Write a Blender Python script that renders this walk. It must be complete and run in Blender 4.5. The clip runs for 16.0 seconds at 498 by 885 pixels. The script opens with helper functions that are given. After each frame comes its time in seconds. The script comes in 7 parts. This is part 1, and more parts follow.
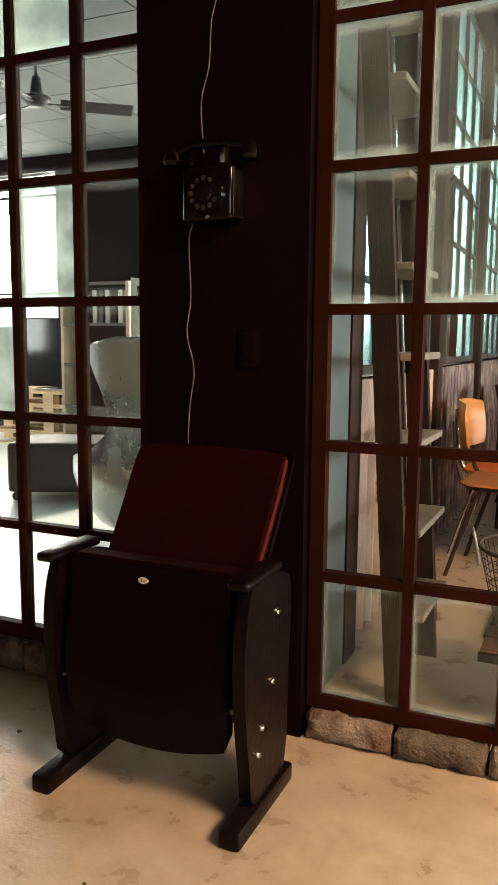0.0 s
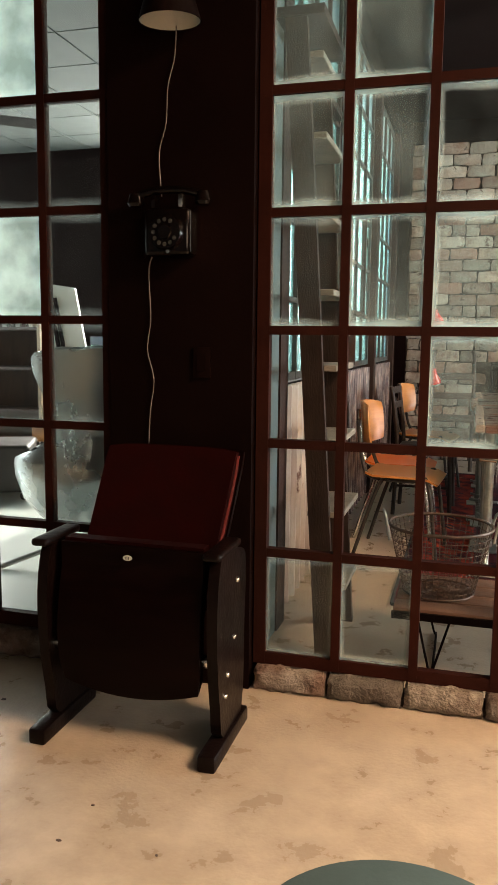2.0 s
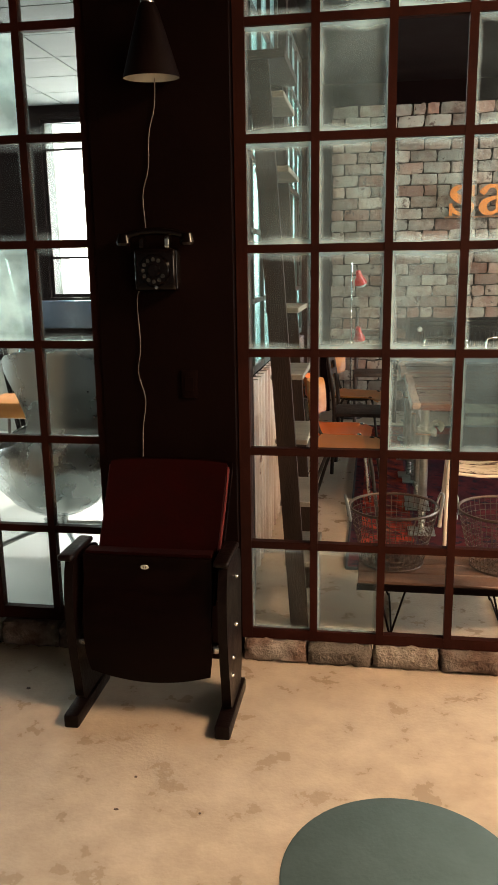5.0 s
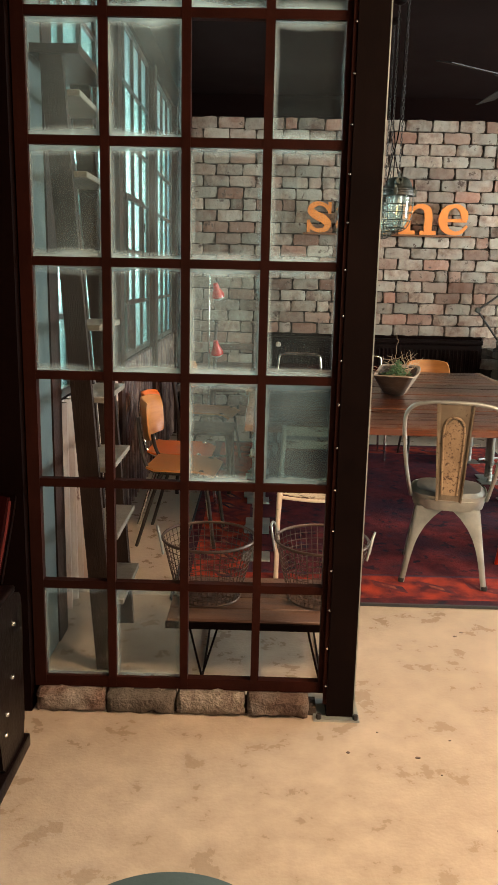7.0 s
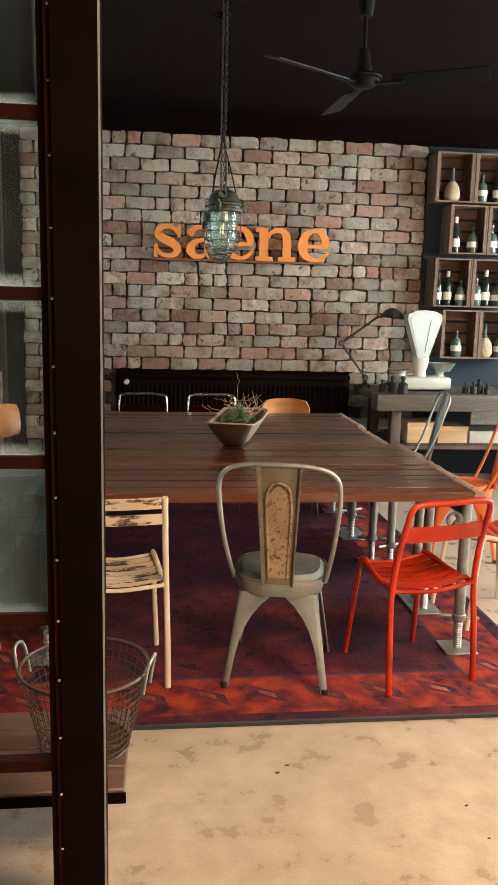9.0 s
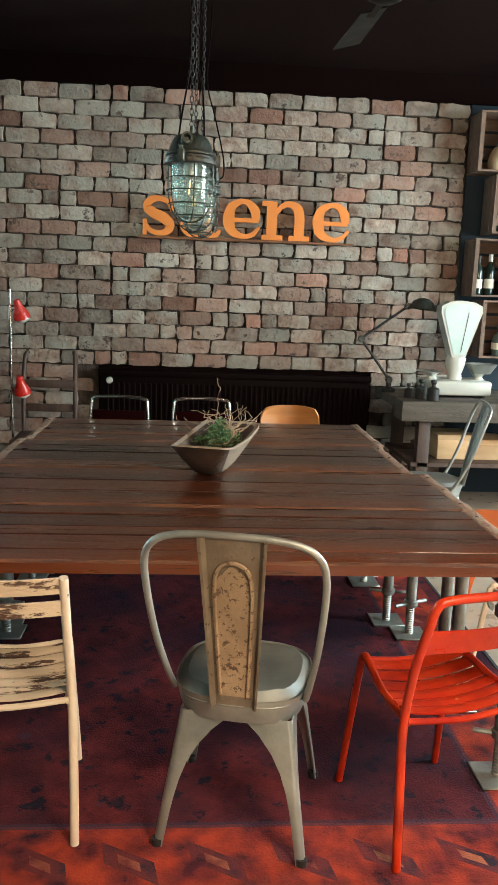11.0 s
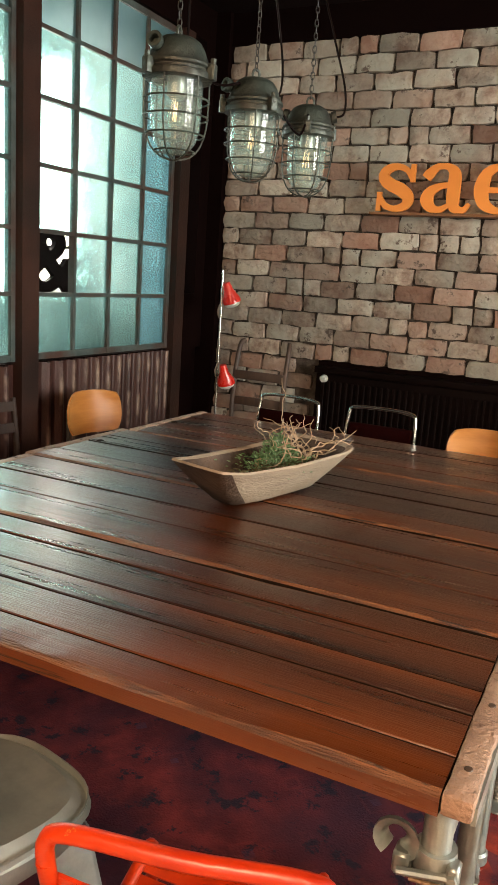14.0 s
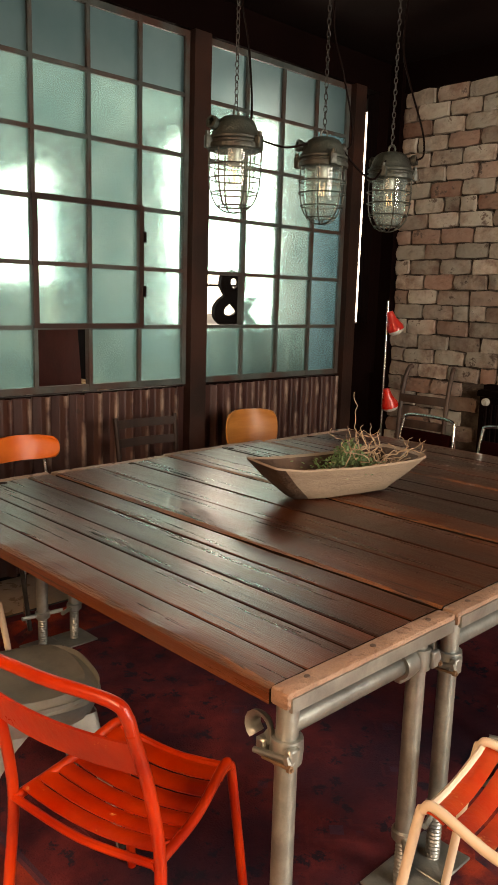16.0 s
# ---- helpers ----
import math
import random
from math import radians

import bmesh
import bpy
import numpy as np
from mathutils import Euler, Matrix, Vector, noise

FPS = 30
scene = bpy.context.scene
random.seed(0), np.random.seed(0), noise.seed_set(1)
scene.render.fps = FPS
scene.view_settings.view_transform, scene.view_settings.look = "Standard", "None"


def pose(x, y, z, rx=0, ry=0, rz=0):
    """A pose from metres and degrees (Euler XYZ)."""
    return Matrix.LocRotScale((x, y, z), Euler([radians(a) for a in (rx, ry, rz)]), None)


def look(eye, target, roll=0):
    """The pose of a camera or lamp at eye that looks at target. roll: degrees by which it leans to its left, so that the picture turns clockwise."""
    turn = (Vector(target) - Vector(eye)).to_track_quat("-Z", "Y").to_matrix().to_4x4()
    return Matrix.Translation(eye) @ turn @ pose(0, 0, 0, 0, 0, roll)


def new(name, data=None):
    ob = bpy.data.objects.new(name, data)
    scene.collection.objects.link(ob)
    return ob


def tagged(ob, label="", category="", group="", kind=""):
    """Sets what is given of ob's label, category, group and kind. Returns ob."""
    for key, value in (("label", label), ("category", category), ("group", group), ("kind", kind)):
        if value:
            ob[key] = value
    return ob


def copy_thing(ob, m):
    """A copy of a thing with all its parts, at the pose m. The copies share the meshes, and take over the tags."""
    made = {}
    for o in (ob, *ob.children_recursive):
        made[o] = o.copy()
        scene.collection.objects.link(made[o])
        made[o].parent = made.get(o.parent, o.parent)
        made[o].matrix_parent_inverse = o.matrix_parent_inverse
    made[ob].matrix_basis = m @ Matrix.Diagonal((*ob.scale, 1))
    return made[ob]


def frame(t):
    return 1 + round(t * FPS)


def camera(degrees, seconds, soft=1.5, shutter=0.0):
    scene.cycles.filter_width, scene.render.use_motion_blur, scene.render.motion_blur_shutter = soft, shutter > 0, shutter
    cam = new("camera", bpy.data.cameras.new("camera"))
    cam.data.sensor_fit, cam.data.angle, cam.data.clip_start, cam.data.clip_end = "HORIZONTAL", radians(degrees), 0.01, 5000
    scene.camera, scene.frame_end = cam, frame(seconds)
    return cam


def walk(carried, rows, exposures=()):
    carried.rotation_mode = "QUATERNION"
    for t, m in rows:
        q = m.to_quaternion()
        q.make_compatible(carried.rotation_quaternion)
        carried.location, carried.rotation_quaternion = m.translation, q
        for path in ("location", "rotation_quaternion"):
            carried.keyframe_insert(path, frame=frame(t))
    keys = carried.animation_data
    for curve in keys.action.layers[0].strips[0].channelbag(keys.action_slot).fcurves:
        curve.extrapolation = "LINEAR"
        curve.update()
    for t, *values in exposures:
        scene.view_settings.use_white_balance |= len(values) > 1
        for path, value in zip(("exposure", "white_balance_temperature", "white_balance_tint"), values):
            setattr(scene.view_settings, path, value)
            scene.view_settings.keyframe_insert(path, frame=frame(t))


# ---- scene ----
cam = camera(35.6, 16.0)
METRES, EYE, TILT, LEAN, TURN = 6.0, 1.104, 0.0, 0.0, 24.1
ROWS = [
    (0.0, 0.0, 0.0, 0.0, 0.07, -7.52, -0.51),
    (0.5, -0.0011, -0.0151, 0.0018, -2.25, -7.08, -0.56),
    (1.0, -0.0025, -0.0347, 0.0028, -3.9, -7.15, -0.67),
    (1.5, -0.0142, -0.0505, 0.0058, -5.61, -7.35, -0.72),
    (2.0, -0.0354, -0.0636, 0.0086, -8.22, -7.56, -0.63),
    (2.5, -0.0507, -0.076, 0.0121, -10.15, -8.35, -0.15),
    (3.0, -0.0584, -0.0883, 0.02, -10.65, -9.83, -0.1),
    (5.5, -0.0877, -0.1033, 0.0687, -16.86, -12.84, 0.44),
    (6.0, -0.0762, -0.1009, 0.0703, -18.7, -12.84, -0.41),
    (6.5, -0.0525, -0.0958, 0.0718, -20.76, -12.66, -1.0),
    (7.0, -0.0246, -0.0858, 0.0682, -23.08, -12.08, -1.25),
    (7.5, 0.003, -0.0627, 0.0694, -25.46, -11.39, -1.33),
    (8.0, 0.0313, -0.0409, 0.0703, -27.69, -10.76, -1.3),
    (8.5, 0.0694, -0.0201, 0.0715, -29.39, -10.23, -1.32),
    (9.0, 0.1033, 0.0032, 0.0708, -30.39, -9.82, -1.36),
    (11.5, 0.2604, 0.1585, 0.0716, -25.57, -10.88, -2.53),
    (12.0, 0.3058, 0.1799, 0.0717, -18.62, -10.55, -2.51),
    (12.5, 0.3514, 0.2006, 0.068, -12.87, -8.47, -1.88),
    (13.0, 0.3919, 0.211, 0.0685, -7.67, -9.37, -2.5),
    (13.5, 0.4368, 0.208, 0.0684, -1.9, -11.66, -3.9),
    (14.0, 0.4766, 0.2194, 0.0654, 2.52, -12.12, -3.8),
    (14.5, 0.5142, 0.2307, 0.0625, 8.11, -10.88, -2.85),
    (15.0, 0.5519, 0.2207, 0.0642, 14.51, -9.72, -1.26),
    (15.5, 0.5773, 0.1956, 0.0638, 18.87, -9.9, -1.14),
    (16.0, 0.6029, 0.1698, 0.0674, 21.88, -10.53, -1.67),
]
walk(cam, [(t, pose(0, 0, EYE, TILT, LEAN, TURN) @ pose(METRES * x, METRES * y, METRES * z, 90 + pitch, roll, yaw)) for t, x, y, z, yaw, pitch, roll in ROWS],
     [(0.0, 0.64, 7150, 13), (3.0, 0.62, 6450, 10), (5.5, 0.57, 6600, 10), (7.5, 0.25, 6500, 10), (9.0, 0.17, 6500, 10), (11.5, 0.25, 5900, 3),
      (12.5, 0.50, 6400, 8), (13.5, 0.14, 7000, 12), (14.5, 0.25, 7500, 17), (16.0, -0.42, 8700, 26)])

# ---- light ----
world = bpy.data.worlds.new("sky_world")
scene.world = world
world.use_nodes = True
wn = world.node_tree.nodes
sky = wn.new("ShaderNodeTexSky")
sky.sky_type = "NISHITA"
sky.sun_disc = False
sky.sun_elevation, sky.sun_rotation = radians(28), radians(7)
sky.dust_density = 3.0
wn["Background"].inputs["Strength"].default_value = 0.15
world.node_tree.links.new(sky.outputs[0], wn["Background"].inputs["Color"])

sun = new("sun", bpy.data.lights.new("sun", "SUN"))
sun.data.energy, sun.data.angle, sun.data.color = 4.0, radians(0.6), (1.0, 0.94, 0.84)
sun.matrix_world = look((-2.4, 12.0, 4.6), (-3.5, 3.6, 0.0))


def window_light(name, at, towards, w, h, watts, color):
    """An area lamp in the place of daylight at one opening of a wall or the roof."""
    lamp = new(name, bpy.data.lights.new(name, "AREA"))
    lamp.data.shape, lamp.data.size, lamp.data.size_y = "RECTANGLE", w, h
    lamp.data.energy, lamp.data.color = watts, color
    lamp.matrix_world = look(at, towards)
    return lamp


window_light("daylight_north_a", (-2.82, 7.55, 2.1), (-2.82, 0.0, 1.4), 1.5, 1.8, 220, (1.0, 0.96, 0.90))
window_light("daylight_north_b", (-6.7, 7.55, 2.1), (-6.7, 0.0, 1.4), 1.9, 1.8, 150, (1.0, 0.96, 0.90))
# The next three openings lie out of view; their places are assumed.
window_light("daylight_west", (-8.45, 4.6, 1.9), (0.0, 4.6, 1.4), 3.4, 2.0, 185, (0.86, 0.98, 1.0))
window_light("daylight_east", (6.15, 4.6, 1.9), (0.0, 4.6, 0.9), 3.0, 1.9, 460, (0.92, 1.0, 0.97))
window_light("daylight_south", (3.9, -4.15, 2.0), (1.2, 2.6, 0.2), 3.6, 1.9, 110, (1.0, 0.74, 0.50))
# Warm lamp over an unseen roof opening, added to brighten the front floor.
window_light("daylight_roof", (2.6, 0.35, 3.28), (3.0, 1.5, 0.0), 1.6, 1.3, 320, (1.0, 0.70, 0.44))


# bright hazy sky beyond the windows
def sky_backdrop(name, x0, y0, x1, y1):
    m = bpy.data.materials.get("hazy_sky") or bpy.data.materials.new("hazy_sky")
    m.use_nodes = True
    p = m.node_tree.nodes["Principled BSDF"]
    p.inputs["Base Color"].default_value = (0, 0, 0, 1)
    p.inputs["Emission Color"].default_value = (1.0, 0.95, 0.82, 1)
    p.inputs["Emission Strength"].default_value = 4.7
    me = bpy.data.meshes.new(name)
    me.from_pydata([(x0, y0, -0.3), (x1, y1, -0.3), (x1, y1, 24), (x0, y0, 24)], [], [(0, 1, 2, 3)])
    me.materials.append(m)
    tagged(new(name, me), "bright hazy sky beyond the windows", "sky", "", "structure")


sky_backdrop("backdrop", -90, 60, 40, 60)

# ---- materials ----
def surface(name, a, b=None, rough=0.6, metal=0.0, scale=6.0, bump=0.1, c=None, c_scale=1.2, c_amount=0.5,
            stretch=(1, 1, 1), rand=0.0, rough_b=None, coat=0.0, spots=None, spot_scale=30.0, spot_at=0.62, fine=80.0, gloss=0.5, alt=None, alt_at=0.7):
    """A procedural surface: two tones by a noise, a third by a larger one, random shade by object, fine bump, and flecks."""
    m = bpy.data.materials.new(name)
    m.use_nodes = True
    n, l = m.node_tree.nodes, m.node_tree.links
    p = n["Principled BSDF"]
    co = n.new("ShaderNodeTexCoord")
    mp = n.new("ShaderNodeMapping")
    mp.inputs["Scale"].default_value = stretch
    info = n.new("ShaderNodeObjectInfo")
    shift = n.new("ShaderNodeVectorMath")
    shift.operation = "SCALE"
    shift.inputs[0].default_value = (13.0, 7.0, 5.0)
    l.new(info.outputs["Random"], shift.inputs["Scale"])
    add = n.new("ShaderNodeVectorMath")
    l.new(co.outputs["Object"], add.inputs[0])
    l.new(shift.outputs[0], add.inputs[1])
    l.new((add if rand else co).outputs[0 if rand else "Object"], mp.inputs["Vector"])
    n1 = n.new("ShaderNodeTexNoise")
    n1.inputs["Scale"].default_value, n1.inputs["Detail"].default_value = scale, 7.0
    n1.inputs["Roughness"].default_value = 0.62
    l.new(mp.outputs[0], n1.inputs["Vector"])
    r1 = n.new("ShaderNodeValToRGB")
    r1.color_ramp.elements[0].position, r1.color_ramp.elements[1].position = 0.36, 0.66
    r1.color_ramp.elements[0].color = (*a, 1)
    r1.color_ramp.elements[1].color = (*(b or a), 1)
    l.new(n1.outputs["Fac"], r1.inputs[0])
    out = r1.outputs[0]

    def mixed(fac, top, mode="MIX"):
        nonlocal out
        x = n.new("ShaderNodeMix")
        x.data_type, x.blend_type = "RGBA", mode
        l.new(fac, x.inputs[0]) if not isinstance(fac, float) else setattr(x.inputs[0], "default_value", fac)
        l.new(out, x.inputs[6])
        l.new(top, x.inputs[7]) if not isinstance(top, tuple) else setattr(x.inputs[7], "default_value", (*top, 1))
        out = x.outputs[2]

    def stepped(source, lo, hi, top):
        r = n.new("ShaderNodeMapRange")
        r.inputs[1].default_value, r.inputs[2].default_value, r.inputs[4].default_value = lo, hi, top
        l.new(source, r.inputs[0])
        return r.outputs[0]

    if c:
        n2 = n.new("ShaderNodeTexNoise")
        n2.inputs["Scale"].default_value, n2.inputs["Detail"].default_value = c_scale, 5.0
        l.new(mp.outputs[0], n2.inputs["Vector"])
        mixed(stepped(n2.outputs["Fac"], 0.42, 0.66, c_amount), c)
    if alt:
        pick = n.new("ShaderNodeMath")
        pick.operation = "FRACT"
        spread = n.new("ShaderNodeMath")
        spread.operation = "MULTIPLY"
        spread.inputs[1].default_value = 37.7
        l.new(info.outputs["Random"], spread.inputs[0])
        l.new(spread.outputs[0], pick.inputs[0])
        mixed(stepped(pick.outputs[0], alt_at, 1.0, 0.75), alt)
    if spots:
        n3 = n.new("ShaderNodeTexNoise")
        n3.inputs["Scale"].default_value, n3.inputs["Detail"].default_value = spot_scale, 6.0
        n3.inputs["Roughness"].default_value = 0.7
        l.new(mp.outputs[0], n3.inputs["Vector"])
        mixed(stepped(n3.outputs["Fac"], spot_at, spot_at + 0.05, 1.0), spots)
    if rand:
        g = n.new("ShaderNodeMapRange")
        g.inputs[3].default_value, g.inputs[4].default_value = 1.0 - rand, 1.0 + rand
        l.new(info.outputs["Random"], g.inputs[0])
        v = n.new("ShaderNodeVectorMath")
        v.operation = "SCALE"
        l.new(out, v.inputs[0])
        l.new(g.outputs[0], v.inputs["Scale"])
        out = v.outputs[0]
    l.new(out, p.inputs["Base Color"])
    rr = n.new("ShaderNodeMapRange")
    rr.inputs[3].default_value, rr.inputs[4].default_value = rough, rough_b if rough_b is not None else min(1.0, rough + 0.15)
    rr.inputs[1].default_value, rr.inputs[2].default_value = 0.3, 0.7
    l.new(n1.outputs["Fac"], rr.inputs[0])
    l.new(rr.outputs[0], p.inputs["Roughness"])
    p.inputs["Metallic"].default_value = metal
    p.inputs["Coat Weight"].default_value = coat
    p.inputs["Coat Roughness"].default_value = 0.27
    p.inputs["Specular IOR Level"].default_value = gloss
    if bump:
        n4 = n.new("ShaderNodeTexNoise")
        n4.inputs["Scale"].default_value, n4.inputs["Detail"].default_value = fine, 4.0
        l.new(mp.outputs[0], n4.inputs["Vector"])
        s = n.new("ShaderNodeMath")
        l.new(n1.outputs["Fac"], s.inputs[0])
        l.new(n4.outputs["Fac"], s.inputs[1])
        bp = n.new("ShaderNodeBump")
        bp.inputs["Strength"].default_value, bp.inputs["Distance"].default_value = bump, 0.01
        l.new(s.outputs[0], bp.inputs["Height"])
        l.new(bp.outputs[0], p.inputs["Normal"])
    return m


def glass_clear(name, tint, haze, edge=0.30):
    """Old window glass: clear, glossy at grazing angles, with a thin uneven film of dirt."""
    m = bpy.data.materials.new(name)
    m.use_nodes = True
    n, l = m.node_tree.nodes, m.node_tree.links
    n.clear()
    out = n.new("ShaderNodeOutputMaterial")
    tr = n.new("ShaderNodeBsdfTransparent")
    tr.inputs[0].default_value = (*tint, 1)
    gl = n.new("ShaderNodeBsdfGlossy")
    gl.inputs["Roughness"].default_value = 0.04
    lw = n.new("ShaderNodeLayerWeight")
    power = n.new("ShaderNodeMath")
    power.operation = "POWER"
    power.inputs[1].default_value = 4.0
    l.new(lw.outputs["Facing"], power.inputs[0])
    fr = n.new("ShaderNodeMath")
    fr.operation = "MULTIPLY_ADD"
    fr.inputs[1].default_value, fr.inputs[2].default_value = 0.7, 0.025
    l.new(power.outputs[0], fr.inputs[0])
    df = n.new("ShaderNodeBsdfTranslucent")
    df.inputs[0].default_value = (0.74, 0.88, 0.86, 1)
    d2 = n.new("ShaderNodeBsdfDiffuse")
    d2.inputs[0].default_value = (0.68, 0.82, 0.80, 1)
    both = n.new("ShaderNodeMixShader")
    l.new(df.outputs[0], both.inputs[1])
    l.new(d2.outputs[0], both.inputs[2])
    co = n.new("ShaderNodeTexCoord")
    ns = n.new("ShaderNodeTexNoise")
    ns.inputs["Scale"].default_value, ns.inputs["Detail"].default_value = 5.0, 6.0
    l.new(co.outputs["Object"], ns.inputs["Vector"])
    rg = n.new("ShaderNodeMapRange")
    rg.inputs[1].default_value, rg.inputs[2].default_value = 0.35, 0.75
    rg.inputs[3].default_value, rg.inputs[4].default_value = haze * 0.3, haze
    l.new(ns.outputs["Fac"], rg.inputs[0])
    sep = n.new("ShaderNodeSeparateXYZ")
    l.new(co.outputs["Generated"], sep.inputs[0])
    near = []
    for k in (0, 2):
        d = n.new("ShaderNodeMath")
        d.operation = "PINGPONG"
        d.inputs[1].default_value = 0.5
        l.new(sep.outputs[k], d.inputs[0])
        near.append(d.outputs[0])
    low = n.new("ShaderNodeMath")
    low.operation = "MINIMUM"
    l.new(near[0], low.inputs[0])
    l.new(near[1], low.inputs[1])
    wob = n.new("ShaderNodeMath")
    wob.operation = "MULTIPLY_ADD"
    wob.inputs[1].default_value = -0.10
    l.new(ns.outputs["Fac"], wob.inputs[0])
    l.new(low.outputs[0], wob.inputs[2])
    rim = n.new("ShaderNodeMapRange")
    rim.inputs[1].default_value, rim.inputs[2].default_value = 0.06, -0.045
    rim.inputs[3].default_value, rim.inputs[4].default_value = 0.0, edge
    l.new(wob.outputs[0], rim.inputs[0])
    film = n.new("ShaderNodeMath")
    l.new(rg.outputs[0], film.inputs[0])
    l.new(rim.outputs[0], film.inputs[1])
    m1, m2 = n.new("ShaderNodeMixShader"), n.new("ShaderNodeMixShader")
    l.new(film.outputs[0], m1.inputs[0])
    l.new(tr.outputs[0], m1.inputs[1])
    l.new(both.outputs[0], m1.inputs[2])
    l.new(fr.outputs[0], m2.inputs[0])
    l.new(m1.outputs[0], m2.inputs[1])
    l.new(gl.outputs[0], m2.inputs[2])
    l.new(m2.outputs[0], out.inputs[0])
    return m


def glass_frosted(name, tint, rough):
    """Frosted glass that blurs what stands behind it."""
    m = bpy.data.materials.new(name)
    m.use_nodes = True
    n, l = m.node_tree.nodes, m.node_tree.links
    p = n["Principled BSDF"]
    co = n.new("ShaderNodeTexCoord")
    ns = n.new("ShaderNodeTexNoise")
    ns.inputs["Scale"].default_value, ns.inputs["Detail"].default_value = 4.0, 6.0
    l.new(co.outputs["Object"], ns.inputs["Vector"])
    rp = n.new("ShaderNodeValToRGB")
    rp.color_ramp.elements[0].position, rp.color_ramp.elements[1].position = 0.3, 0.7
    rp.color_ramp.elements[0].color = (tint[0] * 0.62, tint[1] * 0.74, tint[2] * 0.76, 1)
    rp.color_ramp.elements[1].color = (*tint, 1)
    l.new(ns.outputs["Fac"], rp.inputs[0])
    l.new(rp.outputs[0], p.inputs["Base Color"])
    p.inputs["Transmission Weight"].default_value = 0.93
    p.inputs["Roughness"].default_value = rough
    p.inputs["IOR"].default_value = 1.25
    glow = n.new("ShaderNodeBsdfTranslucent")
    l.new(rp.outputs[0], glow.inputs[0])
    mix = n.new("ShaderNodeMixShader")
    mix.inputs[0].default_value = 0.14
    l.new(p.outputs[0], mix.inputs[1])
    l.new(glow.outputs[0], mix.inputs[2])
    l.new(mix.outputs[0], n["Material Output"].inputs[0])
    return m


CONCRETE = surface("polished_concrete", (0.345, 0.272, 0.205), (0.47, 0.385, 0.297), 0.20, scale=7.0, bump=0.14, c=(0.265, 0.203, 0.150), c_scale=1.5,
                   c_amount=0.34, rough_b=0.5)
BLACK_WALL = surface("black_wall_paint", (0.003264, 0.000952, 0.000816), (0.004896, 0.001632, 0.00136), 0.65, gloss=0.03, scale=3, bump=0.06)
BLACK_CEILING = surface("black_ceiling_paint", (0.00744, 0.00324, 0.003), (0.0108, 0.00516, 0.0048), 0.75, gloss=0.05, scale=3, bump=0.05)
# Grey-teal base colour stands for teal light falling on the wall end.
TEAL_LIT_WALL = surface("teal_lit_wall", (0.060, 0.090, 0.090), (0.088, 0.122, 0.12), 0.6, scale=5, bump=0.08, c=(0.05, 0.068, 0.068), c_amount=0.5)
BLUE_WALL = surface("dark_blue_wall_paint", (0.012, 0.022, 0.032), (0.018, 0.030, 0.042), 0.6, gloss=0.2, scale=3, bump=0.05)
PLAIN_WALL = surface("dark_grey_plaster", (0.085, 0.078, 0.07), (0.12, 0.11, 0.10), 0.8, scale=3, bump=0.1)
TILE_CEILING = surface("ceiling_board", (0.058, 0.072, 0.069), (0.085, 0.10, 0.094), 0.85, scale=5, bump=0.1)
PALE_FLOOR = surface("pale_floor", (0.58, 0.62, 0.58), (0.68, 0.71, 0.67), 0.3, scale=2, bump=0.03, c=(0.5, 0.53, 0.5), c_amount=0.4)
BRICK = surface("old_brick", (0.185, 0.125, 0.10), (0.37, 0.305, 0.25), 0.95, gloss=0.05, scale=13, bump=1.0, c=(0.33, 0.315, 0.27), c_scale=4.5, c_amount=0.9, rand=0.34, alt=(0.25, 0.125, 0.09), alt_at=0.62,
                spots=(0.115, 0.085, 0.072), spot_scale=9, spot_at=0.60, fine=38)
MORTAR = surface("grey_lime_mortar", (0.035, 0.027, 0.022), (0.09, 0.072, 0.06), 0.95, gloss=0.1, scale=14, bump=0.8)
RED_STEEL = surface("red_primer_steel", (0.0162, 0.00351, 0.002025), (0.02565, 0.005805, 0.003375), 0.55, gloss=0.06, scale=9, bump=0.15, c=(0.012, 0.005, 0.004), c_amount=0.6)
BLACK_STEEL = surface("black_painted_steel", (0.0033, 0.00135, 0.0012), (0.0054, 0.0024, 0.0021), 0.5, gloss=0.04, scale=8, bump=0.04)
BROWN_STEEL = surface("brown_painted_steel", (0.010, 0.0042, 0.003), (0.020, 0.008, 0.0055), 0.45, gloss=0.3, scale=7, bump=0.2, c=(0.045, 0.014, 0.008), c_scale=3.0, c_amount=0.6)
GREY_STEEL = surface("grey_green_window_steel", (0.030, 0.044, 0.043), (0.065, 0.080, 0.076), 0.5, gloss=0.3, scale=11, bump=0.3, c=(0.05, 0.018, 0.011), c_scale=3.5, c_amount=0.9)
CORRUGATED = surface("rusty_corrugated_sheet", (0.020, 0.0052, 0.0038), (0.045, 0.0145, 0.011), 0.36, gloss=0.35, scale=7, bump=0.25, metal=0.12, c=(0.060, 0.024, 0.018), c_scale=3.0,
                     c_amount=0.5, stretch=(1, 1, 0.55), spots=(0.022, 0.008, 0.006), spot_scale=8, spot_at=0.6)

# Rusty sheet of the near bay; its paleness stands for warm grazing light.
LIT_CORRUGATED = surface("lit_pale_corrugated_sheet", (0.30, 0.235, 0.185), (0.48, 0.40, 0.33), 0.45, scale=6, bump=0.3, c=(0.17, 0.065, 0.036), c_scale=2.5, c_amount=0.8, stretch=(1, 1, 0.4),
                 spots=(0.10, 0.04, 0.025), spot_scale=7, spot_at=0.62)


